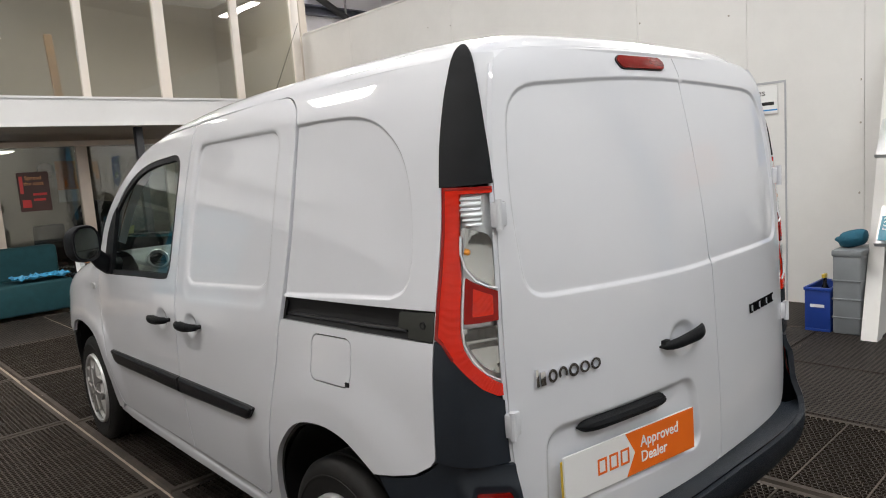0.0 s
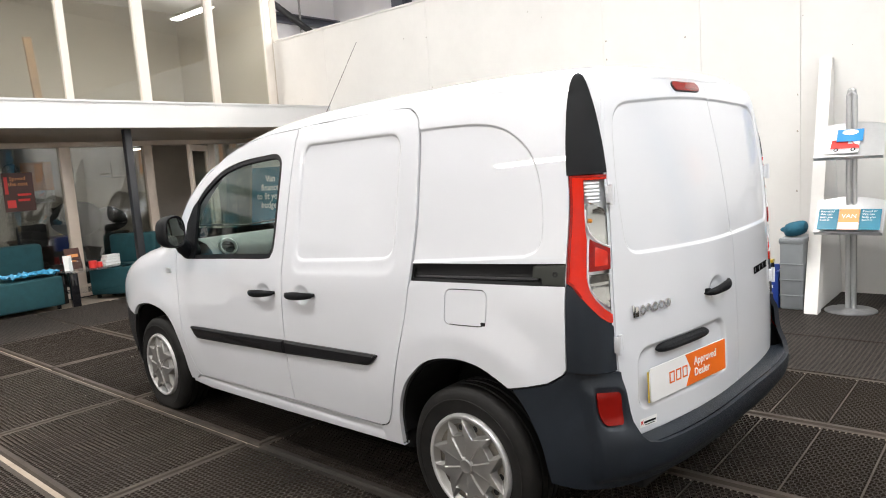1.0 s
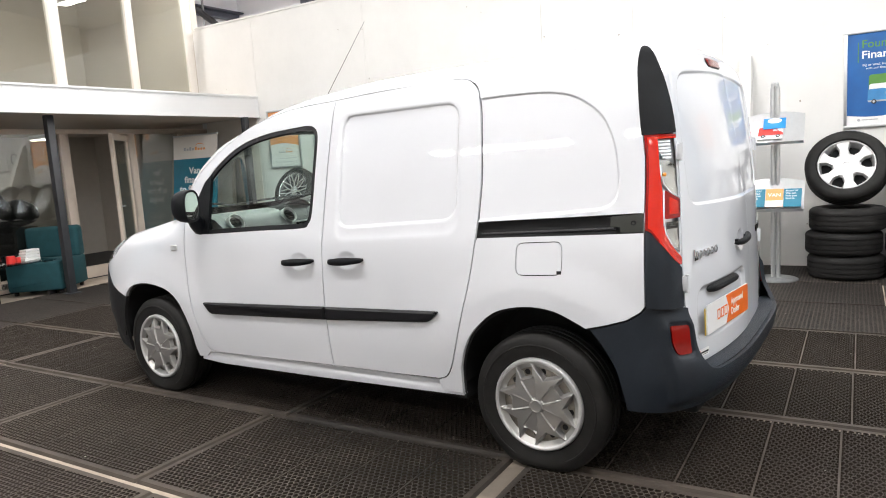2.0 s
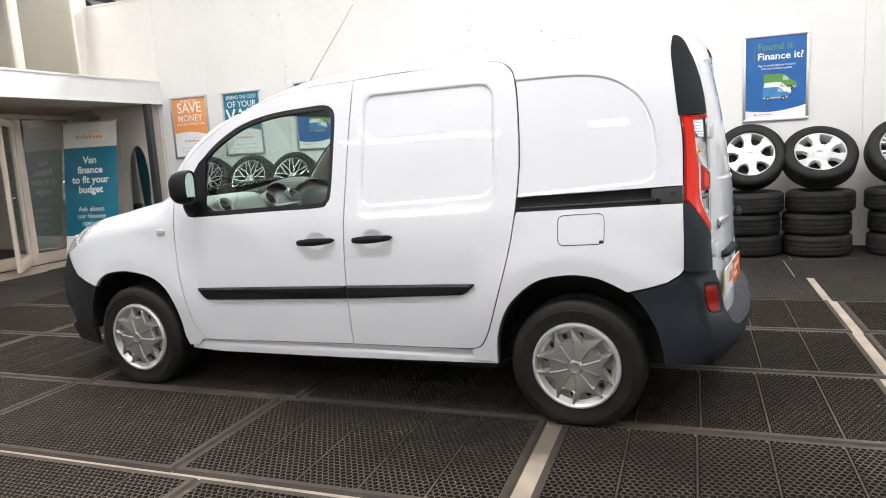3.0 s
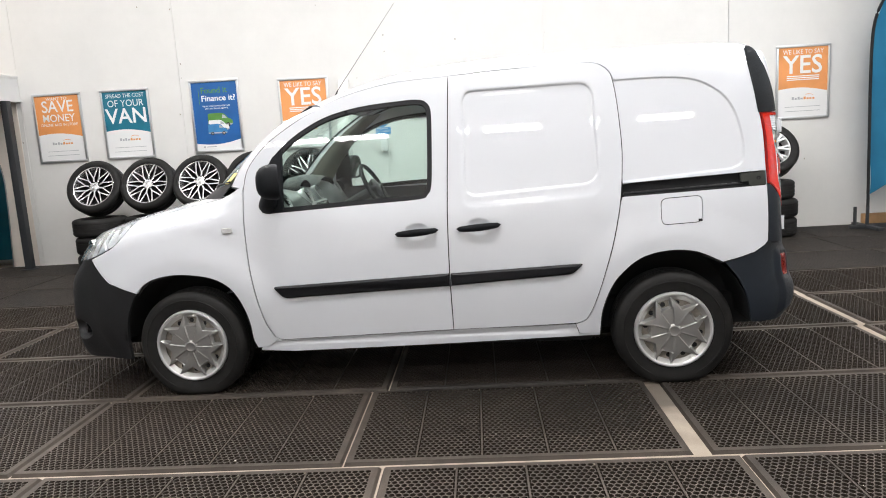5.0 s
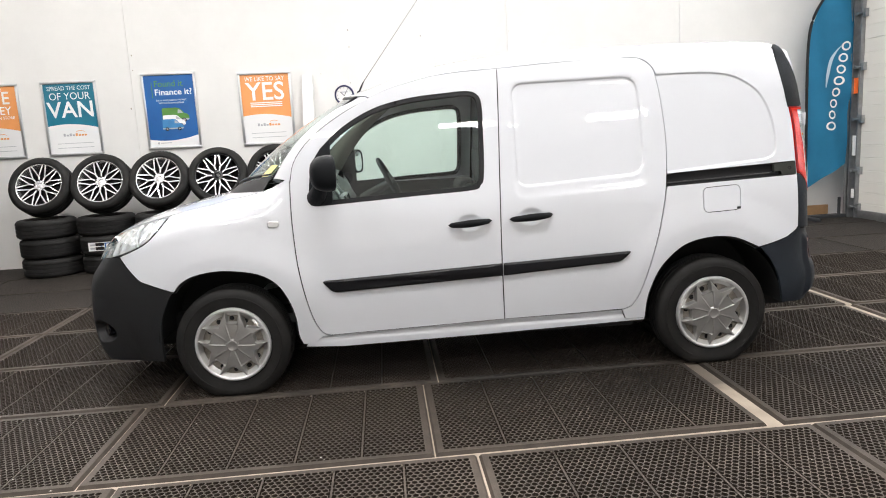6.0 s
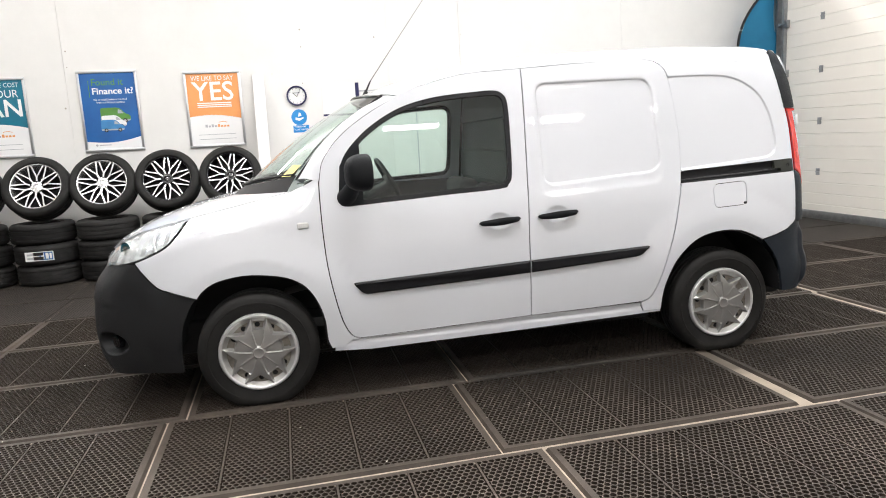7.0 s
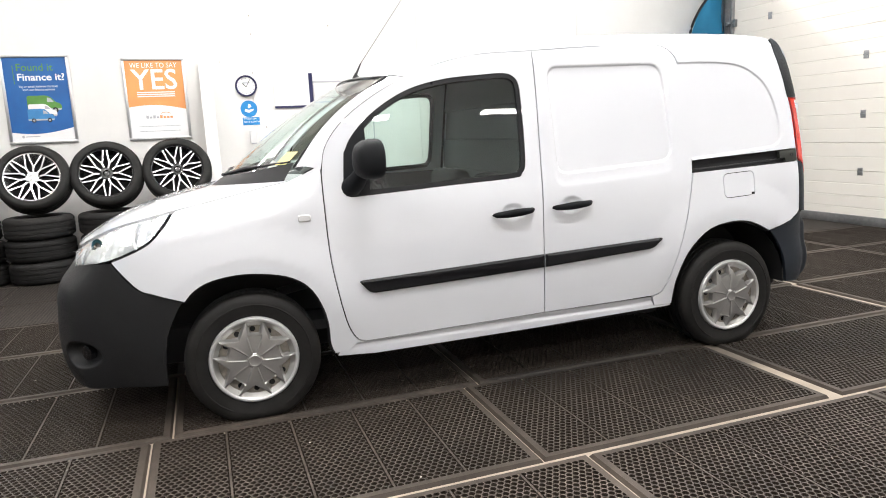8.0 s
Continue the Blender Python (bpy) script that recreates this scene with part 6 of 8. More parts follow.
part("pillar_trim", bm, M_taupe, van, "taupe trim inside the windscreen pillar")
bm = bmesh.new()
R0 = 0.185
pts = [(R0 * math.cos(a), R0 * math.sin(a), 0) for a in np.linspace(0, 2 * math.pi, 37)[:-1]]
n = 10
rows = []
for i, p in enumerate(pts):
    a = 2 * math.pi * i / 36
    rows.append([bm.verts.new(((R0 + 0.015 * math.cos(b)) * math.cos(a), (R0 + 0.015 * math.cos(b)) * math.sin(a), 0.015 * math.sin(b))) for b in [2 * math.pi * j / n for j in range(n)]])
for i in range(36):
    u, v = rows[i], rows[(i + 1) % 36]
    for j in range(n):
        bm.faces.new((u[j], u[(j + 1) % n], v[(j + 1) % n], v[j]))
lathe(bm, [(-0.03, 0.06), (0.01, 0.075), (0.025, 0.05), (0.03, 0.0)], 20, "z")
for a in (0.1, math.pi - 0.1, -math.pi / 2):
    tube(bm, [(0.05 * math.cos(a), 0.05 * math.sin(a), 0.01), (R0 * math.cos(a), R0 * math.sin(a), 0)], 0.016, 8)
bmesh.ops.transform(bm, matrix=pose(0.36, 1.80, 1.06, 62, 0, 0), verts=bm.verts)
part("steering_wheel", bm, M_dark_dash, van, "black steering wheel")
bm = bmesh.new()
tube(bm, [(0.36, 1.82, 1.05), (0.36, 2.02, 0.95)], 0.035, 10)
part("steering_column", bm, M_dark_dash, van)
bm = bmesh.new()
zs = [0.36, 0.9, 1.05, 1.06, 1.25, 1.26, 1.45, 1.46, 1.68]
ds = [0, 0, 0, 0.015, 0.015, 0, 0, 0.015, 0]
rows = [[bm.verts.new((x, 1.16 + d, z)) for x in np.linspace(-1, 1, 9) * (float(HALF(z)) - 0.05)] for z, d in zip(zs, ds)]
for u, v in zip(rows, rows[1:]):
    for j in range(8):
        bm.faces.new((u[j], u[j + 1], v[j + 1], v[j]))
part("bulkhead", bm, M_bulkhead, van, "grey steel bulkhead behind the cab")
for x in (-0.40, 0.40):
    bm = bmesh.new()
    box(bm, x - 0.24, x + 0.24, 1.30, 1.78, 0.55, 0.70, 0.05, 3)
    box(bm, x - 0.23, x + 0.23, 1.20, 1.34, 0.60, 1.06, 0.05, 3)
    part("seat", bm, M_cloth, van, "dark cloth seat")
bm = bmesh.new()
box(bm, -0.74, 0.74, 1.17, 2.6, 0.37, 0.42)
part("cab_floor", bm, M_dark_dash, van)
bm = bmesh.new()
rows = [[bm.verts.new((u * 0.66, y, z)) for u in np.linspace(-1, 1, 7)] for y, z in ((1.17, 1.70), (1.5, 1.69), (1.75, 1.65), (1.93, 1.59))]
for u, v in zip(rows, rows[1:]):
    for j in range(6):
        bm.faces.new((u[j], u[j + 1], v[j + 1], v[j]))
part("headlining", bm, M_grey_dash, van)
for s in (-1, 1):
    bm = bmesh.new()
    rows = [[bm.verts.new((s * (float(half_width(y, z)) - 0.045), y, z)) for z in np.linspace(0.42, 1.035, 6)] for y in np.linspace(1.2, 2.28, 8)]
    for u, v in zip(rows, rows[1:]):
        for j in range(5):
            bm.faces.new((u[j], u[j + 1], v[j + 1], v[j]))
    part("door_card", bm, M_dark_dash, van)

# the driver's side lies a little further out: the body is 1.83 m wide
def widen(ob):
    for c in ob.children:
        if c.name.startswith("wheel") and not c.name.startswith("wheel_arch"):
            continue
        if c.type == "MESH":
            co = np.empty(len(c.data.vertices) * 3)
            c.data.vertices.foreach_get("co", co)
            co = co.reshape(-1, 3)
            k = step((co[:, 0] - 0.10) / 0.55)
            co[:, 0] += 0.087 * k
            co[:, 1] -= 0.028 * k * step((-0.2 - co[:, 1]) / 0.25)
            c.data.vertices.foreach_set("co", co.ravel())
            c.data.update()
        widen(c)


widen(van)


# ---- fittings of the hall ----
def at(x, y, z, rz=0.0):
    return ROOM @ pose(x, y, z, 0, 0, rz)


def plane_m(x, y, z, rz=-90.0):
    """A picture plane: its x runs to the viewer's right, y up, z towards the viewer; rz = -90 faces west."""
    return ROOM @ pose(x, y, z, 0, 0, rz) @ pose(0, 0, 0, 90, 0, 0)


def flat_part(name, polys, depth, material, parent, lift=0.0, label="", bevel=0.0):
    bm = bmesh.new()
    for poly in polys:
        prism(bm, np.array(poly, float), lift, lift + depth, lambda u, v, d: (u, v, d), bevel)
    return part(name, bm, material, parent, label, flat=True)


def wave(x0, x1, y, amp, bottom, n=14):
    top = [(x0 + (x1 - x0) * i / n, y + amp * math.sin(0.3 + 2.7 * i / n) - amp * 0.6 * i / n) for i in range(n + 1)]
    return top[::-1] + [(x0, bottom), (x1, bottom)]


def sector(cx, cy, r, n=20):
    return [(cx + r * math.cos(2 * math.pi * i / n), cy + r * math.sin(2 * math.pi * i / n)) for i in range(n)]


def van_picture(x, y, k, material, parent, lift):
    """A small printed van in side view: body, screen, bumper, lamp and two wheels."""
    def at_k(pts):
        return [(x + u * k, y + v * k) for u, v in pts]
    body = [(-0.112, 0.012), (-0.108, 0.0), (0.104, 0.0), (0.113, 0.012), (0.112, 0.036), (0.098, 0.052), (0.074, 0.060), (0.050, 0.090), (0.030, 0.104), (0.005, 0.109), (-0.100, 0.108), (-0.110, 0.098)]
    flat_part("printed_van", [at_k(body)], 0.0006, material, parent, lift)
    flat_part("printed_window", [at_k([(0.018, 0.062), (0.064, 0.060), (0.044, 0.086), (0.022, 0.094)])], 0.0006, M_p_grey, parent, lift + 0.0007)
    flat_part("printed_sill", [at_k([(-0.108, 0.0), (0.104, 0.0), (0.112, 0.014), (-0.111, 0.014)])], 0.0004, M_p_grey, parent, lift + 0.0007)
    for u in (-0.065, 0.068):
        flat_part("printed_wheel", [sector(x + u * k, y + 0.002 * k, 0.019 * k)], 0.0006, M_gloss, parent, lift + 0.0012)
        flat_part("printed_hub", [sector(x + u * k, y + 0.002 * k, 0.010 * k, 12)], 0.0004, M_p_grey, parent, lift + 0.0019)


def brand_mark(x, y, k, parent, lift):
    """The lender's mark as plain shapes: a grey bar, an orange bar and a swoosh."""
    flat_part("brand_bars", [rect(x - (0.130 - 0.033 * i) * k, x - (0.130 - 0.033 * i - 0.024) * k, y - 0.011 * k, y + (0.020 if i in (0, 2) else 0.009) * k) for i in range(4)], 0.0006, M_p_grey, parent, lift)
    arc = [(x + 0.06 * k + 0.05 * k * math.cos(a), y + 0.03 * k + 0.022 * k * math.sin(a)) for a in np.linspace(0.2, 2.9, 10)]
    arc2 = [(x + 0.06 * k + 0.045 * k * math.cos(a), y + 0.03 * k + 0.016 * k * math.sin(a)) for a in np.linspace(2.9, 0.2, 10)]
    flat_part("brand_accent", [rect(x + (0.003 + 0.033 * i) * k, x + (0.027 + 0.033 * i) * k, y - 0.011 * k, y + (0.020 if i == 0 else 0.009) * k) for i in range(4)] + [arc + arc2], 0.0006, M_p_orange, parent, lift)


def poster(kind, y, z=1.845):
    names = {"save": "orange and white finance poster in a silver frame", "van": "teal finance poster in a silver snap frame", "fin": "blue poster with three printed vans, silver frame", "yes": "orange poster with a large white word, silver frame"}
    p = thing("poster", names[kind] + " on the wall", "poster", plane_m(EAST - 0.003, y, z + (0.030 if kind == "fin" else 0.0)), "framed posters on the wall")
    w, h, f = 0.665 / 2, (0.945 if kind == "fin" else 0.915) / 2, 0.030
    flat_part("backing", [rect(-w, w, -h, h)], 0.008, M_alu, p)
    for x0, x1, y0, y1 in ((-w, w, h - f, h), (-w, w, -h, -h + f), (-w, -w + f, -h + f, h - f), (w - f, w, -h + f, h - f)):
        bm = bmesh.new()
        box(bm, x0, x1, y0, y1, 0.008, 0.022, 0.005)
        part("frame_bar", bm, M_alu, p)
    a, b = w - f, h - f
    field = {"save": M_p_orange, "van": M_p_teal, "fin": M_p_blue, "yes": M_p_orange}[kind]
    flat_part("print", [rect(-a, a, -b, b)], 0.001, field, p, 0.008)
    low = -0.10 if kind != "fin" else -0.33
    flat_part("white_foot", [wave(-a, a, low, 0.045 if kind != "fin" else -0.05, -b)], 0.0006, M_p_cream, p, 0.0092)
    L = 0.0100

    def words(s, size, yy, material=M_white_print, x=0.0, align="CENTER", sq=1.0, bold=0.0):
        text("lettering", s, size, material, p, Matrix.Translation((x, yy, L)), align, 0.0003, squeeze=sq, bold=bold)
    bars = lambda ys, x0, x1, t=0.006: [rect(x0, x1, q - t, q + t) for q in ys]
    if kind == "save":
        words("WANT TO", 0.060, 0.385)
        words("SAVE", 0.215, 0.280, sq=0.92, bold=0.002)
        words("MONEY", 0.138, 0.130, sq=0.93, bold=0.001)
        words("ONLINE AND IN STORE", 0.050, 0.045, sq=0.95)
    elif kind == "van":
        words("SPREAD THE COST", 0.072, 0.370, sq=0.86)
        words("OF YOUR", 0.125, 0.270, sq=0.92)
        words("VAN", 0.275, 0.100, sq=1.0, bold=0.004)
    elif kind == "yes":
        words("WE LIKE TO SAY", 0.078, 0.370, sq=0.86)
        words("YES", 0.315, 0.205, sq=0.98, bold=0.004)
        flat_part("small_print", bars([0.075, 0.052, 0.030], -0.20, 0.20), 0.0004, M_p_cream, p, L)
    else:
        words("Found it", 0.108, 0.335, M_p_green, -0.185, "LEFT", 0.98, 0.001)
        words("Finance it?", 0.104, 0.232, M_white_print, -0.185, "LEFT", 1.06, 0.002)
        flat_part("rule", [rect(-0.215, -0.208, 0.165, 0.36)], 0.0004, M_p_green, p, L)
        words("Big or small, balance the load\nwith our finance options", 0.033, 0.120, x=0.01, sq=0.95)
        van_picture(0.045, -0.120, 1.48, M_p_green, p, L)
        van_picture(0.020, -0.182, 1.22, M_p_cream, p, L + 0.002)
        van_picture(0.000, -0.225, 1.15, M_p_lightblue, p, L + 0.004)
        flat_part("foot_mark", [sector(-0.20, -0.395, 0.014), rect(-0.175, -0.04, -0.400, -0.390)], 0.0004, M_p_grey, p, L)
    if kind != "fin":
        brand_mark(0.01, -0.205, 1.1, p, L)
        flat_part("small_print", bars([-0.305, -0.36], -0.22, 0.22, 0.003), 0.0004, M_p_grey, p, L)
    return p


for kind, y in (("save", 6.60), ("van", 5.665), ("fin", 4.45), ("yes", 3.265), ("fin", -1.345), ("yes", -3.12)):
    poster(kind, y)

# clock, signs and dispenser beside the sloping post
clock = thing("wall_clock", "round wall clock with a navy rim and white face", "clock", plane_m(EAST - 0.002, 2.27, 1.965), "")
bm = bmesh.new()
lathe(bm, [(0.0, 0.126), (0.030, 0.124), (0.036, 0.115), (0.030, 0.104), (0.018, 0.102)], 40, "z")
part("rim", bm, M_navy, clock)
flat_part("dial", [sector(0, 0, 0.104, 36)], 0.004, M_paper, clock, 0.012)
flat_part("hour_marks", [[(0.09 * math.cos(a) - 0.004, 0.09 * math.sin(a) - 0.004), (0.09 * math.cos(a) + 0.004, 0.09 * math.sin(a) - 0.004), (0.09 * math.cos(a) + 0.004, 0.09 * math.sin(a) + 0.004), (0.09 * math.cos(a) - 0.004, 0.09 * math.sin(a) + 0.004)] for a in [math.pi * i / 6 for i in range(12)]], 0.001, M_gloss, clock, 0.0165)
flat_part("clock_pointers", [[(-0.004, -0.01), (0.004, -0.01), (-0.045, 0.04), (-0.050, 0.036)], [(-0.003, -0.012), (0.003, -0.012), (0.045, 0.065), (0.041, 0.068)]], 0.001, M_gloss, clock, 0.018)
flat_part("dial_mark", [rect(-0.035, 0.045, 0.030, 0.042)], 0.0006, M_p_grey, clock, 0.0165)
sg = thing("hygiene_sign", "blue round pictogram sign stuck on the wall", "sign", plane_m(EAST - 0.002, 2.26, 1.70))
flat_part("disc", [sector(0, 0, 0.098, 32)], 0.002, M_sign_blue, sg)
flat_part("pictogram", [[(-0.05, -0.03), (0.0, -0.045), (0.05, -0.02), (0.055, 0.0), (0.0, -0.012), (-0.045, 0.0)], [(-0.01, 0.005), (0.03, 0.02), (0.02, 0.05), (0.0, 0.06), (-0.01, 0.03)]], 0.001, M_white_print, sg, 0.002)
sg = thing("hygiene_notice", "blue notice with white lettering on the wall", "sign", plane_m(EAST - 0.002, 2.245, 1.555))
flat_part("board", [rect(-0.098, 0.098, -0.045, 0.045)], 0.002, M_sign_blue, sg)
text("lettering", "Please use\nhand sanitiser", 0.036, M_white_print, sg, Matrix.Translation((-0.085, 0.012, 0.0024)), "LEFT", 0.0003)
sd = thing("soap_dispenser", "small white wall dispenser below the notice", "dispenser", plane_m(EAST - 0.002, 2.235, 1.37))
bm = bmesh.new()
box(bm, -0.045, 0.045, -0.075, 0.075, 0.0, 0.07, 0.012)
part("case", bm, M_fascia, sd)
bm = bmesh.new()
box(bm, -0.03, 0.03, -0.088, -0.070, 0.015, 0.085, 0.006)
part("lever", bm, M_p_grey, sd)
nb = thing("notice_board", "white board with navy edges on the wall", "notice board", plane_m(EAST - 0.002, 1.72, 1.90))
flat_part("board", [rect(-0.23, 0.23, -0.20, 0.20)], 0.012, M_paper, nb)
flat_part("edge_side", [rect(0.19, 0.235, -0.20, 0.20)], 0.022, M_navy, nb)
flat_part("edge_foot", [rect(-0.235, 0.19, -0.205, -0.18)], 0.022, M_navy, nb)

# sloping boxed posts against the partition
for y0, y1, x_foot, skew in ((-0.265, -0.160, EAST - 1.12, 0.045), (2.655, 2.785, EAST - 1.02, 0.0)):
    bm = bmesh.new()
    prism(bm, [(x_foot, -0.014), (x_foot + 0.13, -0.014), (EAST - 0.002, 2.02), (EAST - 0.002, 2.235), (EAST - 0.06, 2.235)], y0, y1, lambda u, v, d: (u, d + skew * v, v))
    prism(bm, [(x_foot + 0.12, -0.014), (EAST - 0.002, -0.014), (EAST - 0.002, 2.03)], y0 + 0.02, y1 - 0.03, lambda u, v, d: (u, d + skew * v, v))
    ob = room_part("sloping_post", bm, M_wall, "white boxed post sloping to the wall")

# alcove with a sales sign behind the van
bm = bmesh.new()
box(bm, EAST - 0.006, EAST + 0.004, 0.74, 1.50, 1.985, 2.005)
box(bm, EAST - 0.006, EAST + 0.004, 0.74, 0.755, 0.0, 1.985)
room_part("doorway_trim", bm, M_p_grey, "edge of a flush doorway in the partition")
sl = thing("sales_sign", "white sign with dark lettering on the wall", "sign", plane_m(EAST - 0.010, 1.14, 1.85))
flat_part("board", [rect(-0.33, 0.33, -0.13, 0.12)], 0.006, M_paper, sl)
text("lettering", "Sales", 0.088, M_gloss, sl, Matrix.Translation((0.14, 0.06, 0.0065)), "CENTER", 0.0003)
flat_part("unread_line", [rect(-0.25, 0.30, -0.055, -0.025)], 0.0006, M_gloss, sl, 0.0062)
flat_part("rule", [rect(-0.33, 0.33, -0.105, -0.092)], 0.0006, M_sign_blue, sl, 0.0062)


# ---- tyres and wheels along the wall ----
def tyre_mesh(r, w, rr, n=56):
    bm = bmesh.new()
    h = w / 2
    prof = [(-h * 0.8, rr), (-h * 0.95, rr + 0.015), (-h, (r + rr) / 2), (-h * 0.95, r - 0.03), (-h * 0.8, r - 0.008), (-h * 0.62, r)]
    for c in (-0.42, 0.0, 0.42):
        prof += [((c - 0.06) * h, r), ((c - 0.05) * h, r - 0.008), ((c + 0.05) * h, r - 0.008), ((c + 0.06) * h, r)]
    prof += [(h * 0.62, r), (h * 0.8, r - 0.008), (h * 0.95, r - 0.03), (h, (r + rr) / 2), (h * 0.95, rr + 0.015), (h * 0.8, rr), (h * 0.5, rr - 0.004), (-h * 0.5, rr - 0.004)]
    lathe(bm, prof, n, "z", closed=True)
    return bm


stack_tyre = part("tyre", tyre_mesh(0.325, 0.222, 0.205), M_rubber_old)
tagged(stack_tyre, "used black tyre lying flat in a stack", "tyre", "stacked tyres by the wall")


def spoke(bm, a, r0, r1, w0, w1, z0, z1, drop=0.02, lean=0.0):
    """One spoke, as a bevelled wedge in the wheel's plane, from radius r0 to r1."""
    c, s = math.cos(a), math.sin(a)

    def v(r, t, z):
        return bm.verts.new((r * c - t * s, r * s + t * c, z))
    k = lean
    top = [v(r0, -w0, z0), v(r0, w0, z0), v(r1, w1 + k, z1), v(r1, -w1 + k, z1)]
    low = [v(r0, -w0 * 1.3, z0 - drop), v(r0, w0 * 1.3, z0 - drop), v(r1, w1 * 1.3 + k, z1 - drop), v(r1, -w1 * 1.3 + k, z1 - drop)]
    bm.faces.new(top)
    for i in range(4):
        bm.faces.new((top[i], low[i], low[(i + 1) % 4], top[(i + 1) % 4]))


def alloy(kind):
    """A loose wheel with its face to +z."""
    w = part("alloy_wheel", tyre_mesh(0.350, 0.235, 0.256 if kind != "six" and kind != "ten" else 0.238), M_rubber)
    rr = 0.256 if kind in ("bright", "dark") else 0.238
    tagged(w, {"bright": "wheel with bright silver mesh spokes and low tyre", "dark": "wheel with black and polished mesh spokes", "six": "used wheel with broad dull silver six-slot disc", "ten": "silver wheel with nine forked spokes"}[kind], "wheel", "wheels set on the tyre stacks")
    face = M_alloy if kind in ("bright", "dark") else M_alloy_old
    bm = bmesh.new()
    lathe(bm, [(0.094, rr + 0.008), (0.100, rr), (0.096, rr - 0.008), (0.080, rr - 0.014), (0.0, rr - 0.03), (-0.08, rr - 0.03)], 48, "z")
    part("rim", bm, face if kind != "dark" else M_alloy_black, w, "wheel rim")
    bm = bmesh.new()
    lathe(bm, [(0.0, rr - 0.02), (-0.01, 0.10), (0.0, 0.0)], 32, "z")
    part("brake_side", bm, M_gap, w)
    if kind in ("bright", "dark"):
        for i in range(10):
            a = 2 * math.pi * i / 10
            bm, bl = bmesh.new(), bmesh.new()
            spoke(bm, a, 0.045, 0.128, 0.007, 0.009, 0.068, 0.080, 0.004)
            spoke(bl, a, 0.045, 0.128, 0.011, 0.013, 0.063, 0.075, 0.035)
            for d in (-1, 1):
                spoke(bm, a + d * 0.03, 0.118, rr - 0.004, 0.0065, 0.0085, 0.0785, 0.094, 0.004, d * 0.058)
                spoke(bl, a + d * 0.03, 0.118, rr - 0.004, 0.0095, 0.0115, 0.0735, 0.089, 0.035, d * 0.058)
            sp = part("spoke", bl, M_alloy_black, w, "forked spoke with a machined face")
            part("spoke_face", bm, M_alloy, sp)
    elif kind == "six":
        # a broad dished disc with six long slots between flared spokes
        bm = bmesh.new()
        lathe(bm, [(0.066, 0.030), (0.078, 0.075), (0.080, 0.105), (0.070, 0.118), (0.046, 0.122)], 48, "z")
        part("disc", bm, face, w, "dull silver middle of the wheel")
        for i in range(6):
            bm = bmesh.new()
            a = 2 * math.pi * i / 6 + 0.5
            spoke(bm, a, 0.100, 0.165, 0.040, 0.030, 0.079, 0.084, 0.040)
            spoke(bm, a, 0.160, rr - 0.006, 0.031, 0.060, 0.0835, 0.090, 0.045)
            part("spoke", bm, face, w)
    else:
        for i in range(9):
            a = 2 * math.pi * i / 9
            bm = bmesh.new()
            spoke(bm, a, 0.045, 0.15, 0.013, 0.017, 0.070, 0.079, 0.04)
            for d in (-1, 1):
                spoke(bm, a + d * 0.035, 0.140, rr - 0.006, 0.0085, 0.0105, 0.078, 0.090, 0.04, d * 0.020)
            part("spoke", bm, face, w)
    bm = bmesh.new()
    lathe(bm, [(0.05, 0.066), (0.070, 0.062), (0.074, 0.036), (0.062, 0.034), (0.066, 0.026), (0.070, 0.0)], 28, "z")
    part("hub", bm, M_alloy_black if kind == "dark" else face, w)
    bm = bmesh.new()
    for i in range(5 if kind != "six" else 6):
        a = 2 * math.pi * i / (5 if kind != "six" else 6)
        lathe(bm, [(0.075, 0.010), (0.071, 0.0085), (0.071, 0.0)], 10, "z", ((0.085 if kind == "six" else 0.060) * math.cos(a), (0.085 if kind == "six" else 0.060) * math.sin(a), 0.004 if kind == "six" else 0.0))
    part("bolt_holes", bm, M_gap, w)
    return w


wheels = {k: alloy(k) for k in ("bright", "dark", "six", "ten")}
rnd = random.Random(4)
GROUPS = [(3.97, 5.84, "bright", 24), (3.97, 5.15, "bright", 24), (3.96, 4.48, "bright", 24), (3.96, 3.80, "dark", 20), (3.96, 3.11, "dark", 20), (4.08, -1.05, "six", 24), (4.08, -1.71, "six", 41), (4.09, -2.475, "ten", 31)]
first_tyre, first_wheel = True, set()
for x, y, kind, tilt in GROUPS:
    for k in range(3):
        m = at(x + rnd.uniform(-0.015, 0.015), y + rnd.uniform(-0.02, 0.02), 0.112 + 0.2245 * k, rnd.uniform(0, 360))
        if first_tyre:
            stack_tyre.matrix_world, first_tyre = m, False
        else:
            copy_thing(stack_tyre, m)
    a = radians(tilt)
    zc = 0.673 + 0.350 * math.cos(a) + 0.1 * math.sin(a)
    m = at(x + 0.02, y, zc) @ pose(0, 0, 0, 0, tilt - 90, 0) @ pose(0, 0, 0, 0, 0, rnd.uniform(0, 360))
    if kind in first_wheel:
        copy_thing(wheels[kind], m)
    else:
        wheels[kind].matrix_world = m
        first_wheel.add(kind)
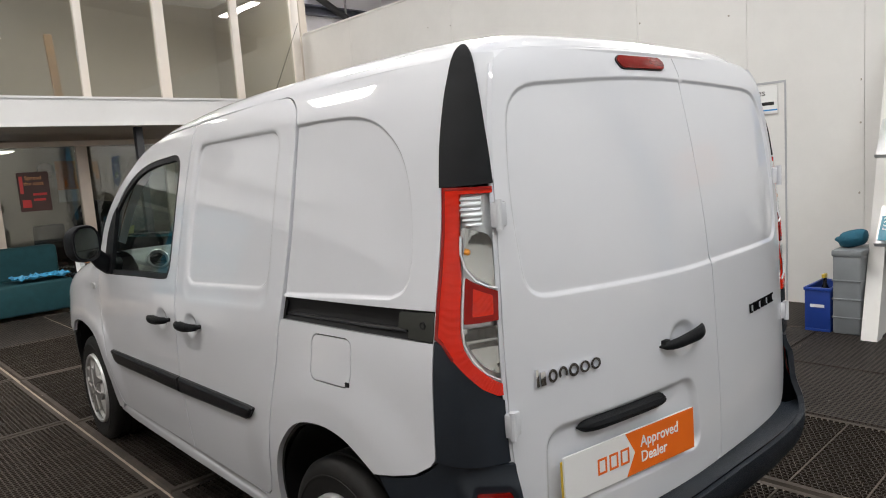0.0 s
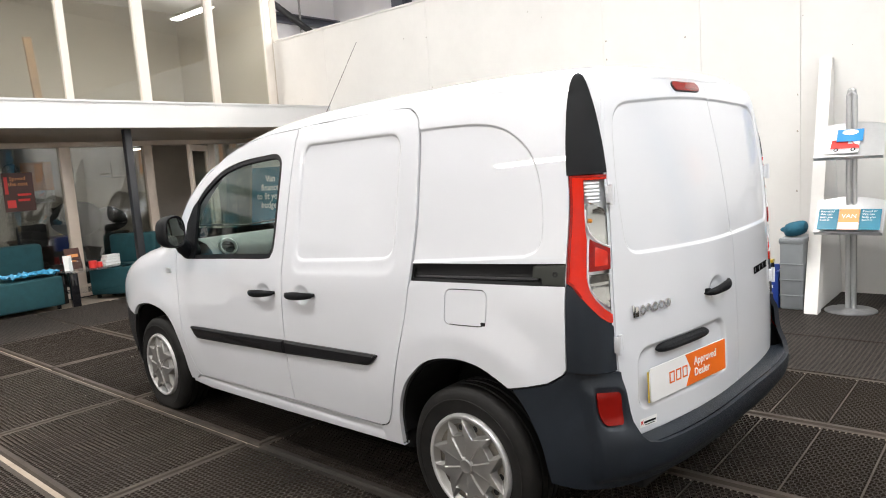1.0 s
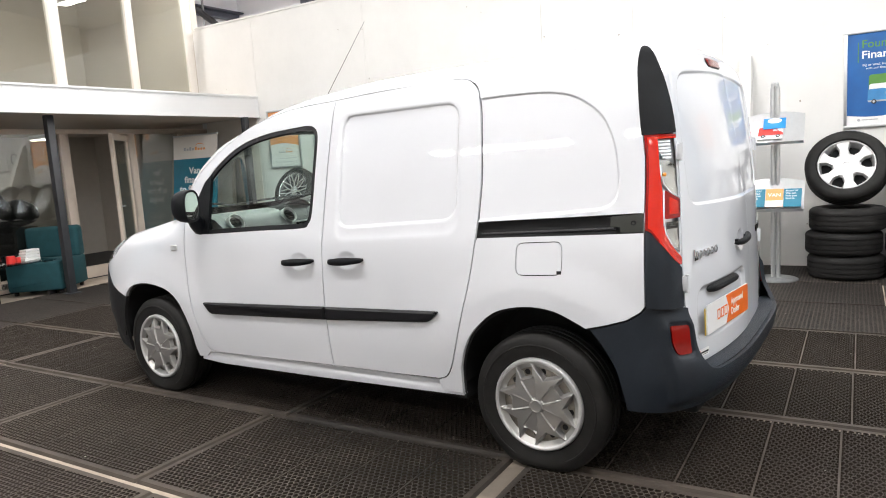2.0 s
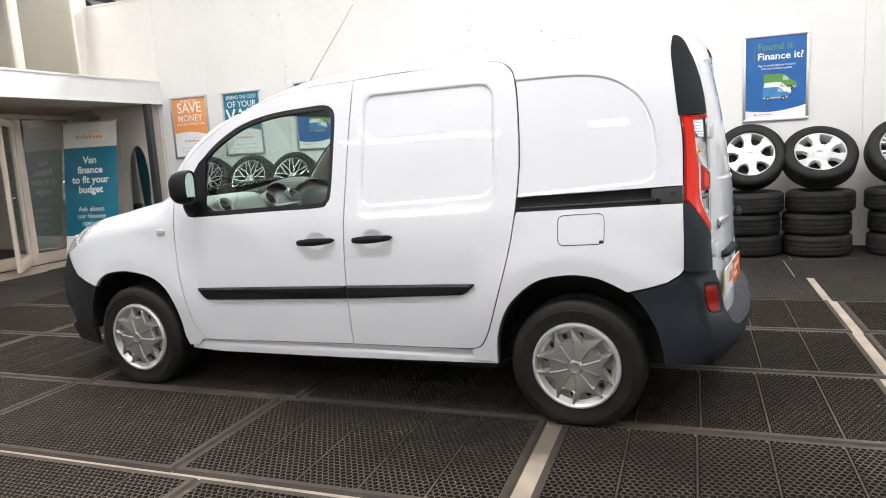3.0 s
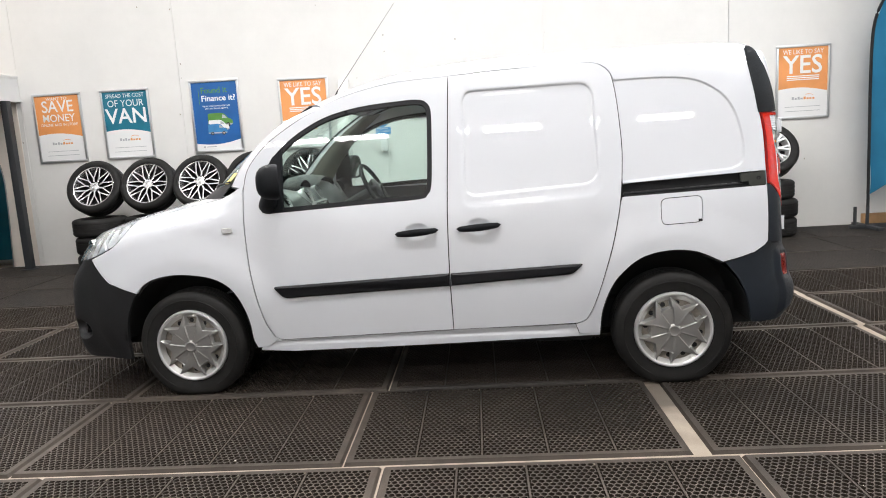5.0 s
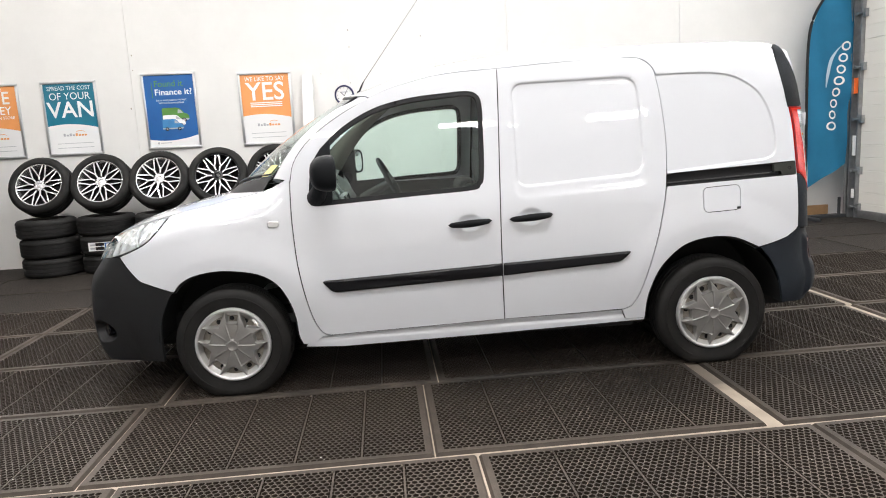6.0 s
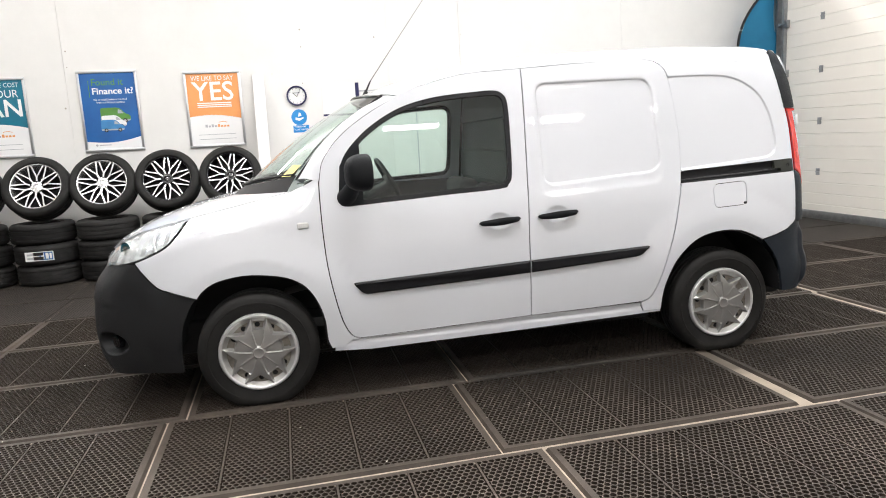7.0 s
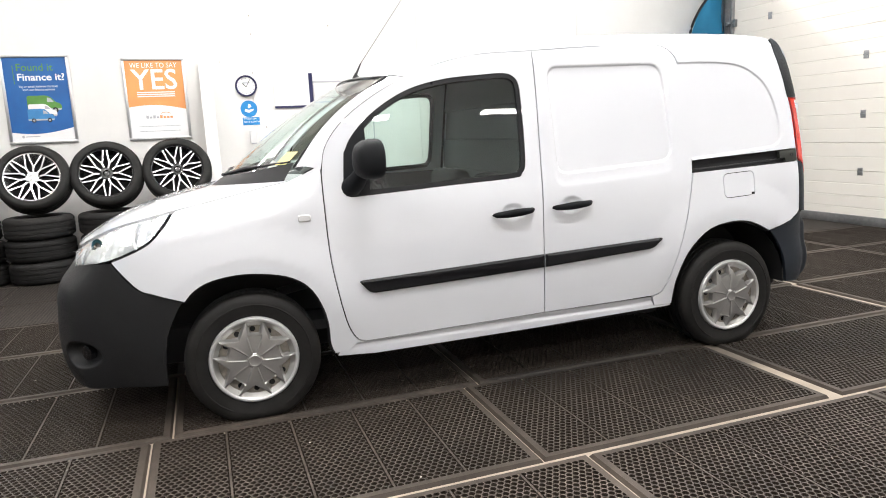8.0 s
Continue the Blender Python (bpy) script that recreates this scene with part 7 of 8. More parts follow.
# label on one tyre of a stack
lb = thing("tyre_label", "white and blue paper label stuck on a stacked tyre", "label", plane_m(3.97 - 0.331, 5.13, 0.335))
flat_part("paper", [rect(-0.14, 0.14, -0.05, 0.05)], 0.001, M_paper, lb)
flat_part("blue_field", [rect(0.0, 0.13, -0.042, 0.042)], 0.0005, M_p_blue, lb, 0.0011)
flat_part("print", [rect(-0.12, -0.03, 0.01, 0.03), rect(-0.12, -0.05, -0.03, -0.01)], 0.0005, M_p_grey, lb, 0.0011)
flat_part("letter_bars", [rect(0.015, 0.045, -0.03, 0.03), rect(0.06, 0.09, -0.03, 0.03), rect(0.10, 0.12, -0.03, 0.03)], 0.0004, M_p_cream, lb, 0.0017)

# ---- leaflet stand and crates ----
st = thing("leaflet_stand", "silver leaflet stand with two sloping trays", "display stand", at(3.78, -0.47, 0.0))
bm = bmesh.new()
lathe(bm, [(0.0, 0.20), (0.008, 0.20), (0.016, 0.185), (0.024, 0.03), (0.024, 0.0)], 40, "z")
part("base", bm, M_galv, st)
bm = bmesh.new()
for dy in (-0.022, 0.022):
    tube(bm, [(0, dy, 0.02), (0, dy, 1.82), (0, dy * 0.6, 1.86), (0, 0, 1.872)], 0.021, 14)
part("pole", bm, M_alu, st)
for z in (1.44, 0.815):
    bm = bmesh.new()
    n = 12
    up = [bm.verts.new((-0.03 + 0.05, 0.25 * (2 * i / n - 1), z + 0.13 + 0.035 * (1 - (2 * i / n - 1) ** 2))) for i in range(n + 1)]
    lo = [bm.verts.new((-0.16, 0.25 * (2 * i / n - 1), z - 0.14)) for i in range(n + 1)]
    lip = [bm.verts.new((-0.185, 0.25 * (2 * i / n - 1), z - 0.115)) for i in range(n + 1)]
    for i in range(n):
        bm.faces.new((up[i], up[i + 1], lo[i + 1], lo[i]))
        bm.faces.new((lo[i], lo[i + 1], lip[i + 1], lip[i]))
    bmesh.ops.solidify(bm, geom=bm.faces[:], thickness=0.004)
    part("tray", bm, M_alu, st)


def leaflet(dy, z, w, h, material, label, dx=0.0, turn=0.0):
    ob = thing("leaflet", label, "leaflet", at(3.78 - 0.105 + dx, -0.47 + dy, z) @ pose(0, 0, 0, 0, 0, -90) @ pose(0, 0, 0, 53, 0, turn), "leaflets on the stand")
    flat_part("sheet", [rect(-w / 2, w / 2, -h / 2, h / 2)], 0.003, material, ob)
    return ob


for dy, m1 in ((0.155, M_p_teal), (0.0, M_p_orange), (-0.155, M_p_teal)):
    lf = leaflet(dy, 0.80, 0.15, 0.20, m1, "printed finance leaflet in the tray")
    if m1 is M_p_teal:
        text("lettering", "Found it?\nWe can\nhelp you\nfund it.", 0.028, M_white_print, lf, Matrix.Translation((-0.06, 0.035, 0.0036)), "LEFT", 0.0002)
    else:
        text("lettering", "VAN", 0.055, M_white_print, lf, Matrix.Translation((0, 0.03, 0.0036)), "CENTER", 0.0002)
        flat_part("white_foot", [rect(-0.073, 0.073, -0.098, -0.03)], 0.0005, M_p_cream, lf, 0.0031)
lf = leaflet(0.0, 1.495, 0.19, 0.12, M_sign_blue, "blue car brochure in the tray", 0.05)
flat_part("oval_mark", [[(0.06 * math.cos(a), 0.03 + 0.028 * math.sin(a)) for a in np.linspace(0, 6.1, 18)]], 0.0005, M_white_print, lf, 0.0031)
lf = leaflet(0.05, 1.405, 0.25, 0.13, M_p_cream, "brochure with a printed red van", 0.0, -4)
van_picture(0.02, -0.035, 0.95, M_p_red, lf, 0.0032)

cr = thing("storage_crate", "tall grey plastic crate with a rimmed lid", "crate", at(3.84, -0.035, 0.0))
bm = bmesh.new()
box(bm, -0.20, 0.20, -0.095, 0.095, 0.0, 0.60, 0.015)
part("bin", bm, M_grey_plastic, cr)
bm = bmesh.new()
box(bm, -0.208, 0.208, -0.102, 0.102, 0.585, 0.635, 0.012)
part("lid", bm, M_grey_plastic, cr)
for z in (0.12, 0.26, 0.40):
    bm = bmesh.new()
    box(bm, -0.205, 0.205, -0.099, 0.099, z, z + 0.012, 0.003)
    part("rib", bm, M_grey_plastic, cr)
bg = thing("fabric_bag", "teal rolled fabric bag lying on the grey crate", "bag", at(3.82, -0.03, 0.635))
bm = bmesh.new()
rows = []
for i in range(13):
    t = i / 12 * 2 - 1
    k = max(1 - abs(t) ** 4, 0.0) ** 0.5
    rows.append([bm.verts.new(((0.085 * k + 0.003) * math.cos(b) + 0.008 * math.sin(5 * t + b), 0.10 * t, 0.068 + max((0.062 * k + 0.003) * math.sin(b) - 0.02 * t, -0.068))) for b in [2 * math.pi * j / 14 for j in range(14)]])
for u, v in zip(rows, rows[1:]):
    for j in range(14):
        bm.faces.new((u[j], u[(j + 1) % 14], v[(j + 1) % 14], v[j]))
bm.faces.new(rows[0])
bm.faces.new(rows[-1])
part("bag_body", bm, M_teal_bag, bg)
bm = bmesh.new()
tube(bm, [(0.0, 0.085, 0.055), (-0.01, 0.11, 0.06), (0.0, 0.12, 0.055)], [0.03, 0.018, 0.01], 10)
part("bag_neck", bm, M_teal_bag, bg)
bc = thing("tool_crate", "blue plastic crate standing beside the grey one", "crate", at(3.84, 0.165, 0.0))
bm = bmesh.new()
for b in ((-0.20, 0.20, -0.09, 0.09, 0.0, 0.02), (-0.20, -0.185, -0.09, 0.09, 0.02, 0.34), (0.185, 0.20, -0.09, 0.09, 0.02, 0.34), (-0.185, 0.185, -0.09, -0.078, 0.02, 0.34), (-0.185, 0.185, 0.078, 0.09, 0.02, 0.34)):
    box(bm, *b, bevel=0.003)
part("bin", bm, M_blue_plastic, bc)
bm = bmesh.new()
for b in ((-0.208, -0.184, -0.097, 0.097, 0.315, 0.341), (0.184, 0.208, -0.097, 0.097, 0.315, 0.341), (-0.184, 0.184, -0.097, -0.076, 0.315, 0.341), (-0.184, 0.184, 0.076, 0.097, 0.315, 0.341)):
    box(bm, *b, bevel=0.005)
part("rim", bm, M_blue_plastic, bc)
bar = flat_part("brand_bar", [rect(-0.05, 0.05, -0.012, 0.012)], 0.001, M_paper, bc)
bar.matrix_basis = pose(-0.2025, 0, 0.20, 0, 0, -90) @ pose(0, 0, 0, 90, 0, 0)
bt = thing("spray_bottle", "bottle with a black and yellow pump in the crate", "bottle", at(3.80, 0.16, 0.02))
bm = bmesh.new()
lathe(bm, [(0.0, 0.0), (0.0, 0.035), (0.28, 0.035), (0.33, 0.014), (0.37, 0.014), (0.375, 0.0)], 16, "z")
part("flask", bm, M_gloss, bt)
bm = bmesh.new()
box(bm, -0.045, 0.02, -0.012, 0.012, 0.375, 0.405, 0.004)
part("pump", bm, M_yellow, bt)

# ---- sectional door, its track and the feather flag ----
door_x0, door_x1 = -2.0, 4.08
sec = thing("sectional_door", "closed cream sectional door with ribbed panels", "sectional door", at(0, SOUTH, 0.0))
joints = [0.05] + [0.624 + 0.6655 * k for k in range(6)]
for z, z1 in zip(joints, joints[1:]):
    bm = bmesh.new()
    for k in range(4):
        a, b = z + (z1 - z) * k / 4, z + (z1 - z) * (k + 1) / 4
        box(bm, door_x0, door_x1, -0.05, 0.0 if k % 2 == 0 else -0.001, a + 0.003, b - 0.003, 0.004, 1)
    box(bm, door_x0, door_x1, -0.05, -0.006, z, z1)
    part("panel", bm, M_door_panel, sec)
    for x in (3.425, 1.99, 0.555, -0.88):
        bm = bmesh.new()
        box(bm, x - 0.032, x + 0.032, 0.0, 0.010, z1 - 0.045, z1 - 0.006, 0.002)
        box(bm, x - 0.032, x + 0.032, 0.0, 0.010, z1 + 0.006, z1 + 0.045, 0.002)
        tube(bm, [(x - 0.03, 0.010, z1), (x + 0.03, 0.010, z1)], 0.008, 8)
        part("hinge", bm, M_galv, sec, "small steel hinge")
bm = bmesh.new()
box(bm, door_x0, door_x1, -0.06, 0.012, -0.012, 0.105, 0.006)
part("bottom_seal", bm, M_galv, sec, "dark rubber bottom rail")
tr = thing("door_track", "galvanised vertical door track with rollers", "door track", at(door_x1 + 0.10, SOUTH, 0.0))
bm = bmesh.new()
for b in ((-0.10, 0.085, -0.02, 0.006, 0, 4.0), (-0.10, -0.088, 0.006, 0.05, 0, 4.0), (-0.012, 0.0, 0.006, 0.085, 0, 4.0), (0.073, 0.085, 0.006, 0.085, 0, 4.0), (0.035, 0.073, 0.073, 0.085, 0, 4.0)):
    box(bm, *b)
part("channel", bm, M_galv, tr)
for z in [0.14] + joints[1:]:
    bm = bmesh.new()
    tube(bm, [(-0.13, 0.05, z), (0.04, 0.05, z)], 0.014, 10)
    box(bm, -0.16, -0.105, 0.0, 0.045, z - 0.05, z + 0.05, 0.003)
    box(bm, -0.06, -0.015, 0.03, 0.075, z - 0.022, z + 0.022, 0.004)
    part("roller", bm, M_galv, tr)
bm = bmesh.new()
box(bm, -0.085, -0.015, 0.055, 0.062, 1.62, 1.82)
part("warning_label", bm, M_orange_plain, tr, "orange label")
bm = bmesh.new()
box(bm, -0.085, -0.025, 0.055, 0.062, 0.82, 1.08)
part("paper_label", bm, M_paper, tr, "white label")
bm = bmesh.new()
box(bm, -0.085, -0.035, 0.055, 0.062, 0.26, 0.38)
part("paper_label", bm, M_paper, tr, "small white label")

fl = thing("feather_flag", "teal feather flag with a black edge and white marks", "flag", at(4.22, -3.96, 0.0, -90))
F = [(0.30, 3.15), (0.12, 3.00), (-0.02, 2.84), (-0.13, 2.66), (-0.19, 2.48), (-0.215, 2.25), (-0.22, 1.80), (-0.21, 1.15), (-0.20, 0.42)]
FR = [(0.37, 3.12), (0.39, 2.95), (0.395, 2.75), (0.395, 2.45), (0.395, 2.1), (0.39, 1.7), (0.385, 1.3), (0.375, 1.0), (0.365, 0.72)]
left, right = curve(F, 5), curve(FR, 5)
bm = bmesh.new()
rows = []
for i, (p, q) in enumerate(zip(left, right)):
    row = []
    for j in range(13):
        t = j / 12
        x, zz = p[0] + (q[0] - p[0]) * t, p[1] + (q[1] - p[1]) * t
        row.append(bm.verts.new((x, 0.02 * math.sin(x * 14 + zz * 3) + 0.015 * math.sin(zz * 9 + x * 5), zz)))
    rows.append(row)
for u, v in zip(rows, rows[1:]):
    for j in range(12):
        bm.faces.new((u[j], u[j + 1], v[j + 1], v[j]))
part("cloth", bm, M_flag, fl)
bm = bmesh.new()
tube(bm, [(p[0] - 0.012, 0.0, p[1]) for p in left] + [(-0.21, 0, 0.36), (-0.212, 0, 0.05)], 0.018, 8)
part("pole", bm, M_black_cloth, fl, "black pole sleeve")
bm = bmesh.new()
box(bm, -0.42, 0.36, -0.035, 0.035, 0.0, 0.045, 0.006)
box(bm, -0.245, -0.175, -0.30, 0.30, 0.0, 0.04, 0.006)
for x in (-0.36, -0.21, 0.27):
    tube(bm, [(x, 0, 0.04), (x, 0, 0.27)], 0.020, 10)
part("foot_frame", bm, M_darksteel, fl, "dark steel foot frame with short uprights")


def on_cloth(x, z_):
    return (x, 0.02 * math.sin(x * 14 + z_ * 3) + 0.015 * math.sin(z_ * 9 + x * 5) - 0.005, z_)


# the lender's mark on the flag: plain white rounded shapes climbing the cloth under a swoosh
for k in range(8):
    bm = bmesh.new()
    cx, zz = 0.10 + 0.026 * k, 1.22 + 0.145 * k
    big = 1.25 if k in (0, 4) else 1.0
    o = [(cx + 0.058 * big * math.cos(a), zz + 0.058 * math.sin(a)) for a in np.linspace(0, 2 * math.pi, 19)[:-1]]
    q = [(cx + 0.036 * big * math.cos(a), zz + 0.036 * math.sin(a)) for a in np.linspace(0, 2 * math.pi, 19)[:-1]]
    vo, vi = ([bm.verts.new(on_cloth(x, z_)) for x, z_ in c] for c in (o, q))
    for j in range(18):
        bm.faces.new((vo[j], vo[(j + 1) % 18], vi[(j + 1) % 18], vi[j]))
    part("printed_ring", bm, M_white_print, fl, "white printed ring")
bm = bmesh.new()
rows = []
for i in range(15):
    t = i / 14
    x, z_, w = 0.02 + 0.20 * t ** 2.2, 1.72 + 0.52 * t, 0.006 + 0.022 * math.sin(math.pi * t)
    rows.append([bm.verts.new(on_cloth(x - w, z_)), bm.verts.new(on_cloth(x + w, z_))])
for u, v in zip(rows, rows[1:]):
    bm.faces.new((u[0], u[1], v[1], v[0]))
part("printed_swoosh", bm, M_p_lightblue_pale, fl, "pale printed swoosh")
tb = thing("timber_offcut", "pale timber board standing against the wall foot", "timber", at(EAST - 0.03, -4.05, 0.0))
part("board", boxes((-0.02, 0.02, -0.28, 0.16, 0.0, 0.13), bevel=0.003), M_wood, tb)


# ---- the office front under its canopy ----
room_part("canopy_fascia", boxes((-9.4, EAST - 0.002, 7.10, 7.16, 2.215, 2.55)), M_fascia, "white boarded canopy fascia")
bm = bmesh.new()
box(bm, -9.4, EAST - 0.002, 7.08, 7.10, 2.215, 2.235)
box(bm, -9.4, EAST - 0.002, 7.085, 7.10, 2.53, 2.555)
for i in range(24):
    box(bm, -6.0 + i * 0.45, -5.985 + i * 0.45, 7.094, 7.10, 2.49, 2.505)
room_part("fascia_edge", bm, M_fascia, "edges and fixings of the fascia")
room_part("canopy", boxes((-9.4, EAST - 0.002, 7.16, NORTH + 3.2, 2.23, 2.30)), M_upvc_low, "canopy soffit over the office front")
MULL = [-6.8, -5.7, -4.6, -3.5, -2.4, -1.3, -0.22, 1.14, 2.22, 3.39]
wid = [0.12] * 6 + [0.10, 0.10, 0.15, 0.12]


def glazing(name, posts, z0, z1, y, material, pane, sill=0.06, label=""):
    """A glazed screen: posts, rails and panes as parts."""
    g = thing(name, label, "window screen", at(0, y, 0.0))
    xs = [p for p, _ in posts]
    part("sill", boxes((xs[0], EAST - 0.004, -0.045, 0.045, z0, z0 + sill), bevel=0.004), material, g)
    part("head", boxes((xs[0], EAST - 0.004, -0.045, 0.045, z1 - 0.07, z1), bevel=0.004), material, g)
    for x, w in posts:
        bm = bmesh.new()
        box(bm, x - w / 2, x + w / 2, -0.05, 0.05, z0 + sill, z1 - 0.07, 0.006)
        part("post", bm, material, g)
    for (xa, wa), (xb, wb) in zip(posts, posts[1:]):
        ob = part("pane", boxes((xa + wa / 2, xb - wb / 2, -0.004, 0.004, z0 + sill, z1 - 0.07)), pane, g)
        ob.visible_shadow = False
    return g


glazing("upper_windows", list(zip(MULL, wid)) + [(4.47, 0.14)], 2.50, 4.85, NORTH, M_upvc, M_pane, 0.10, "tall white framed windows above the canopy")
# room behind the upper windows
room_part("upper_floor", boxes((-9.4, EAST - 0.01, NORTH + 0.06, NORTH + 3.2, 2.31, 2.42)), M_office, "upper office floor")
room_part("upper_back_wall", boxes((-9.4, EAST + 0.12, NORTH + 3.2, NORTH + 3.3, 0.0, 4.95)), M_office, "back wall of the offices")
room_part("upper_ceiling", boxes((-9.4, EAST + 0.12, NORTH - 0.06, NORTH + 3.3, 4.86, 4.95)), M_ceiling, "upper office ceiling")
room_part("office_side_wall", boxes((EAST - 0.002, EAST + 0.12, NORTH + 0.062, NORTH + 3.2, 0.0, 4.86)), M_office, "side wall of the offices")
room_part("wall_north", boxes((-9.4, EAST + 0.12, NORTH - 0.05, NORTH + 0.05, 4.95, 7.5)), M_wall_out, "wall above the offices")
lean = thing("timber_post", "pale timber post standing behind the upper window", "timber", at(0.98, NORTH + 0.6, 2.42) @ pose(0, 0, 0, 0, -3, 0))
part("board", boxes((-0.05, 0.05, -0.03, 0.03, 0.0, 1.2), bevel=0.004), M_wood, lean)

low_posts = [(-6.6, 0.12), (-5.5, 0.1), (-4.4, 0.12), (-3.3, 0.1), (-2.2, 0.12), (-1.1, 0.1), (-0.10, 0.12), (0.97, 0.14), (2.13, 0.13)]
glazing("lower_windows", low_posts, 0.0, 2.13, NORTH, M_upvc_low, M_pane, 0.16, "beige framed office windows under the canopy")
glazing("glazed_screen", [(3.17, 0.12), (4.10, 0.10)], 0.0, 2.13, NORTH, M_upvc_low, M_pane, 0.16, "beige framed window beside the open office door")
dr = thing("office_door", "open glazed office door with a beige frame", "door", at(3.09, NORTH - 0.06, 0.0, -140))
for x0, x1, z0, z1 in ((-0.0, 0.09, 0.02, 2.03), (0.71, 0.80, 0.02, 2.03), (0.09, 0.71, 0.02, 0.18), (0.09, 0.71, 1.94, 2.03)):
    bm = bmesh.new()
    box(bm, x0, x1, -0.025, 0.025, z0, z1, 0.005)
    part("door_rail", bm, M_upvc_low, dr)
ob = part("pane", boxes((0.09, 0.71, -0.004, 0.004, 0.18, 1.94)), M_pane, dr)
ob.visible_shadow = False
bm = bmesh.new()
for dy in (-0.045, 0.045):
    tube(bm, [(0.75, dy * 0.5, 1.0), (0.75, dy, 1.0), (0.63, dy, 1.0)], 0.009, 8)
part("handle", bm, M_alu, dr)
room_part("office_floor", boxes((-9.4, EAST - 0.004, NORTH - 0.05, NORTH + 3.2, -0.013, -0.004)), M_carpet, "dark office carpet")
# things inside the office
dk = thing("office_desk", "dark wood desk with a monitor in the office", "desk", at(1.55, NORTH + 1.7, 0.0))
part("desktop", boxes((-0.8, 0.8, -0.35, 0.35, 0.72, 0.76), bevel=0.004), M_office_dark, dk)
part("modesty_panel", boxes((-0.76, 0.76, -0.33, -0.30, 0.05, 0.72)), M_office_dark, dk)
part("side_panel", boxes((-0.78, -0.74, -0.33, 0.33, 0.0, 0.72)), M_office_dark, dk)
part("side_panel", boxes((0.74, 0.78, -0.33, 0.33, 0.0, 0.72)), M_office_dark, dk)
mo = thing("monitor", "black computer monitor on the desk", "monitor", at(1.6, NORTH + 1.7, 0.761))
part("screen", boxes((-0.27, 0.27, -0.02, 0.02, 0.12, 0.46), bevel=0.006), M_gloss, mo)
part("foot", boxes((-0.10, 0.10, -0.08, 0.08, 0.0, 0.015), (-0.03, 0.03, -0.01, 0.03, 0.015, 0.14)), M_gloss, mo)


def chair(m, material, label):
    c = thing("office_chair", label, "chair", m, "office chairs")
    bm = bmesh.new()
    box(bm, -0.24, 0.24, -0.24, 0.24, 0.42, 0.52, 0.04, 3)
    part("seat", bm, material, c)
    bm = bmesh.new()
    box(bm, -0.23, 0.23, 0.20, 0.28, 0.56, 1.05, 0.04, 3)
    part("backrest", bm, material, c)
    bm = bmesh.new()
    tube(bm, [(0, 0, 0.08), (0, 0, 0.42)], 0.025, 10)
    tube(bm, [(0, 0.24, 0.47), (0, 0.27, 0.60)], 0.02, 8)
    part("column", bm, M_gloss, c)
    for k in range(5):
        a = 2 * math.pi * k / 5
        bm = bmesh.new()
        tube(bm, [(0, 0, 0.10), (0.28 * math.cos(a), 0.28 * math.sin(a), 0.065)], [0.022, 0.014], 8)
        bmesh.ops.create_uvsphere(bm, u_segments=10, v_segments=8, radius=0.03, matrix=Matrix.Translation((0.28 * math.cos(a), 0.28 * math.sin(a), 0.03)))
        part("star_foot", bm, M_gloss, c)
    return c


chair(at(0.42, NORTH + 0.45, 0.0, 205), M_black_cloth, "black office chair behind the office window")
chair(at(1.9, NORTH + 1.05, 0.0, 20), M_black_cloth, "black office chair at the desk")
bk = thing("storage_sacks", "heap of dark sacks in the office", "sacks", at(1.35, NORTH + 0.75, 0.0))
for k, (x, y, zz, r) in enumerate(((-0.25, 0.0, 0.55, 0.34), (0.25, 0.05, 0.60, 0.36), (0.0, 0.05, 1.05, 0.36), (0.42, -0.02, 1.0, 0.26), (-0.2, 0.02, 0.25, 0.33), (0.3, 0.05, 0.22, 0.3))):
    bm = bmesh.new()
    bmesh.ops.create_icosphere(bm, subdivisions=3, radius=r)
    for v in bm.verts:
        v.co = v.co * (1 + 0.10 * noise.noise(v.co * 5 + Vector((k, 0, 0)))) * 1.0
        v.co.z *= 0.75
    bmesh.ops.transform(bm, matrix=Matrix.Translation((x, y, zz)), verts=bm.verts)
    part("sack", bm, M_black_cloth, bk)


def notice(x, y, z, w, h, material, label, words=""):
    n = thing("office_notice", label, "poster", plane_m(x, y, z, 0.0), "notices on the office front")
    flat_part("sheet", [rect(-w / 2, w / 2, -h / 2, h / 2)], 0.003, material, n)
    return n


nn = notice(0.36, NORTH - 0.008, 1.50, 0.36, 0.50, M_p_dark, "dark red notice on the window")
text("lettering", "Spread\nthe cost", 0.07, M_p_orange, nn, Matrix.Translation((0, 0.14, 0.0036)), "CENTER", 0.0002)
flat_part("print_bars", [rect(-0.15, -0.05, -0.2, -0.1), rect(-0.02, 0.14, -0.05, -0.02), rect(-0.02, 0.12, -0.12, -0.09), rect(-0.16, -0.12, -0.02, 0.2)], 0.0005, M_p_red, nn, 0.0032)
nn = notice(1.70, NORTH + 3.19, 1.75, 0.5, 0.5, M_p_orange, "orange notice on the office wall")
nn = notice(1.70, NORTH + 3.19, 1.40, 0.5, 0.22, M_paper, "white notice on the office wall")
wc = thing("office_clock", "dark round clock on the office wall", "clock", plane_m(1.30, NORTH + 3.19, 1.85, 0.0))
bm = bmesh.new()
lathe(bm, [(0.0, 0.14), (0.03, 0.135), (0.03, 0.115), (0.012, 0.112), (0.012, 0.0)], 30, "z")
part("case", bm, M_gloss, wc)


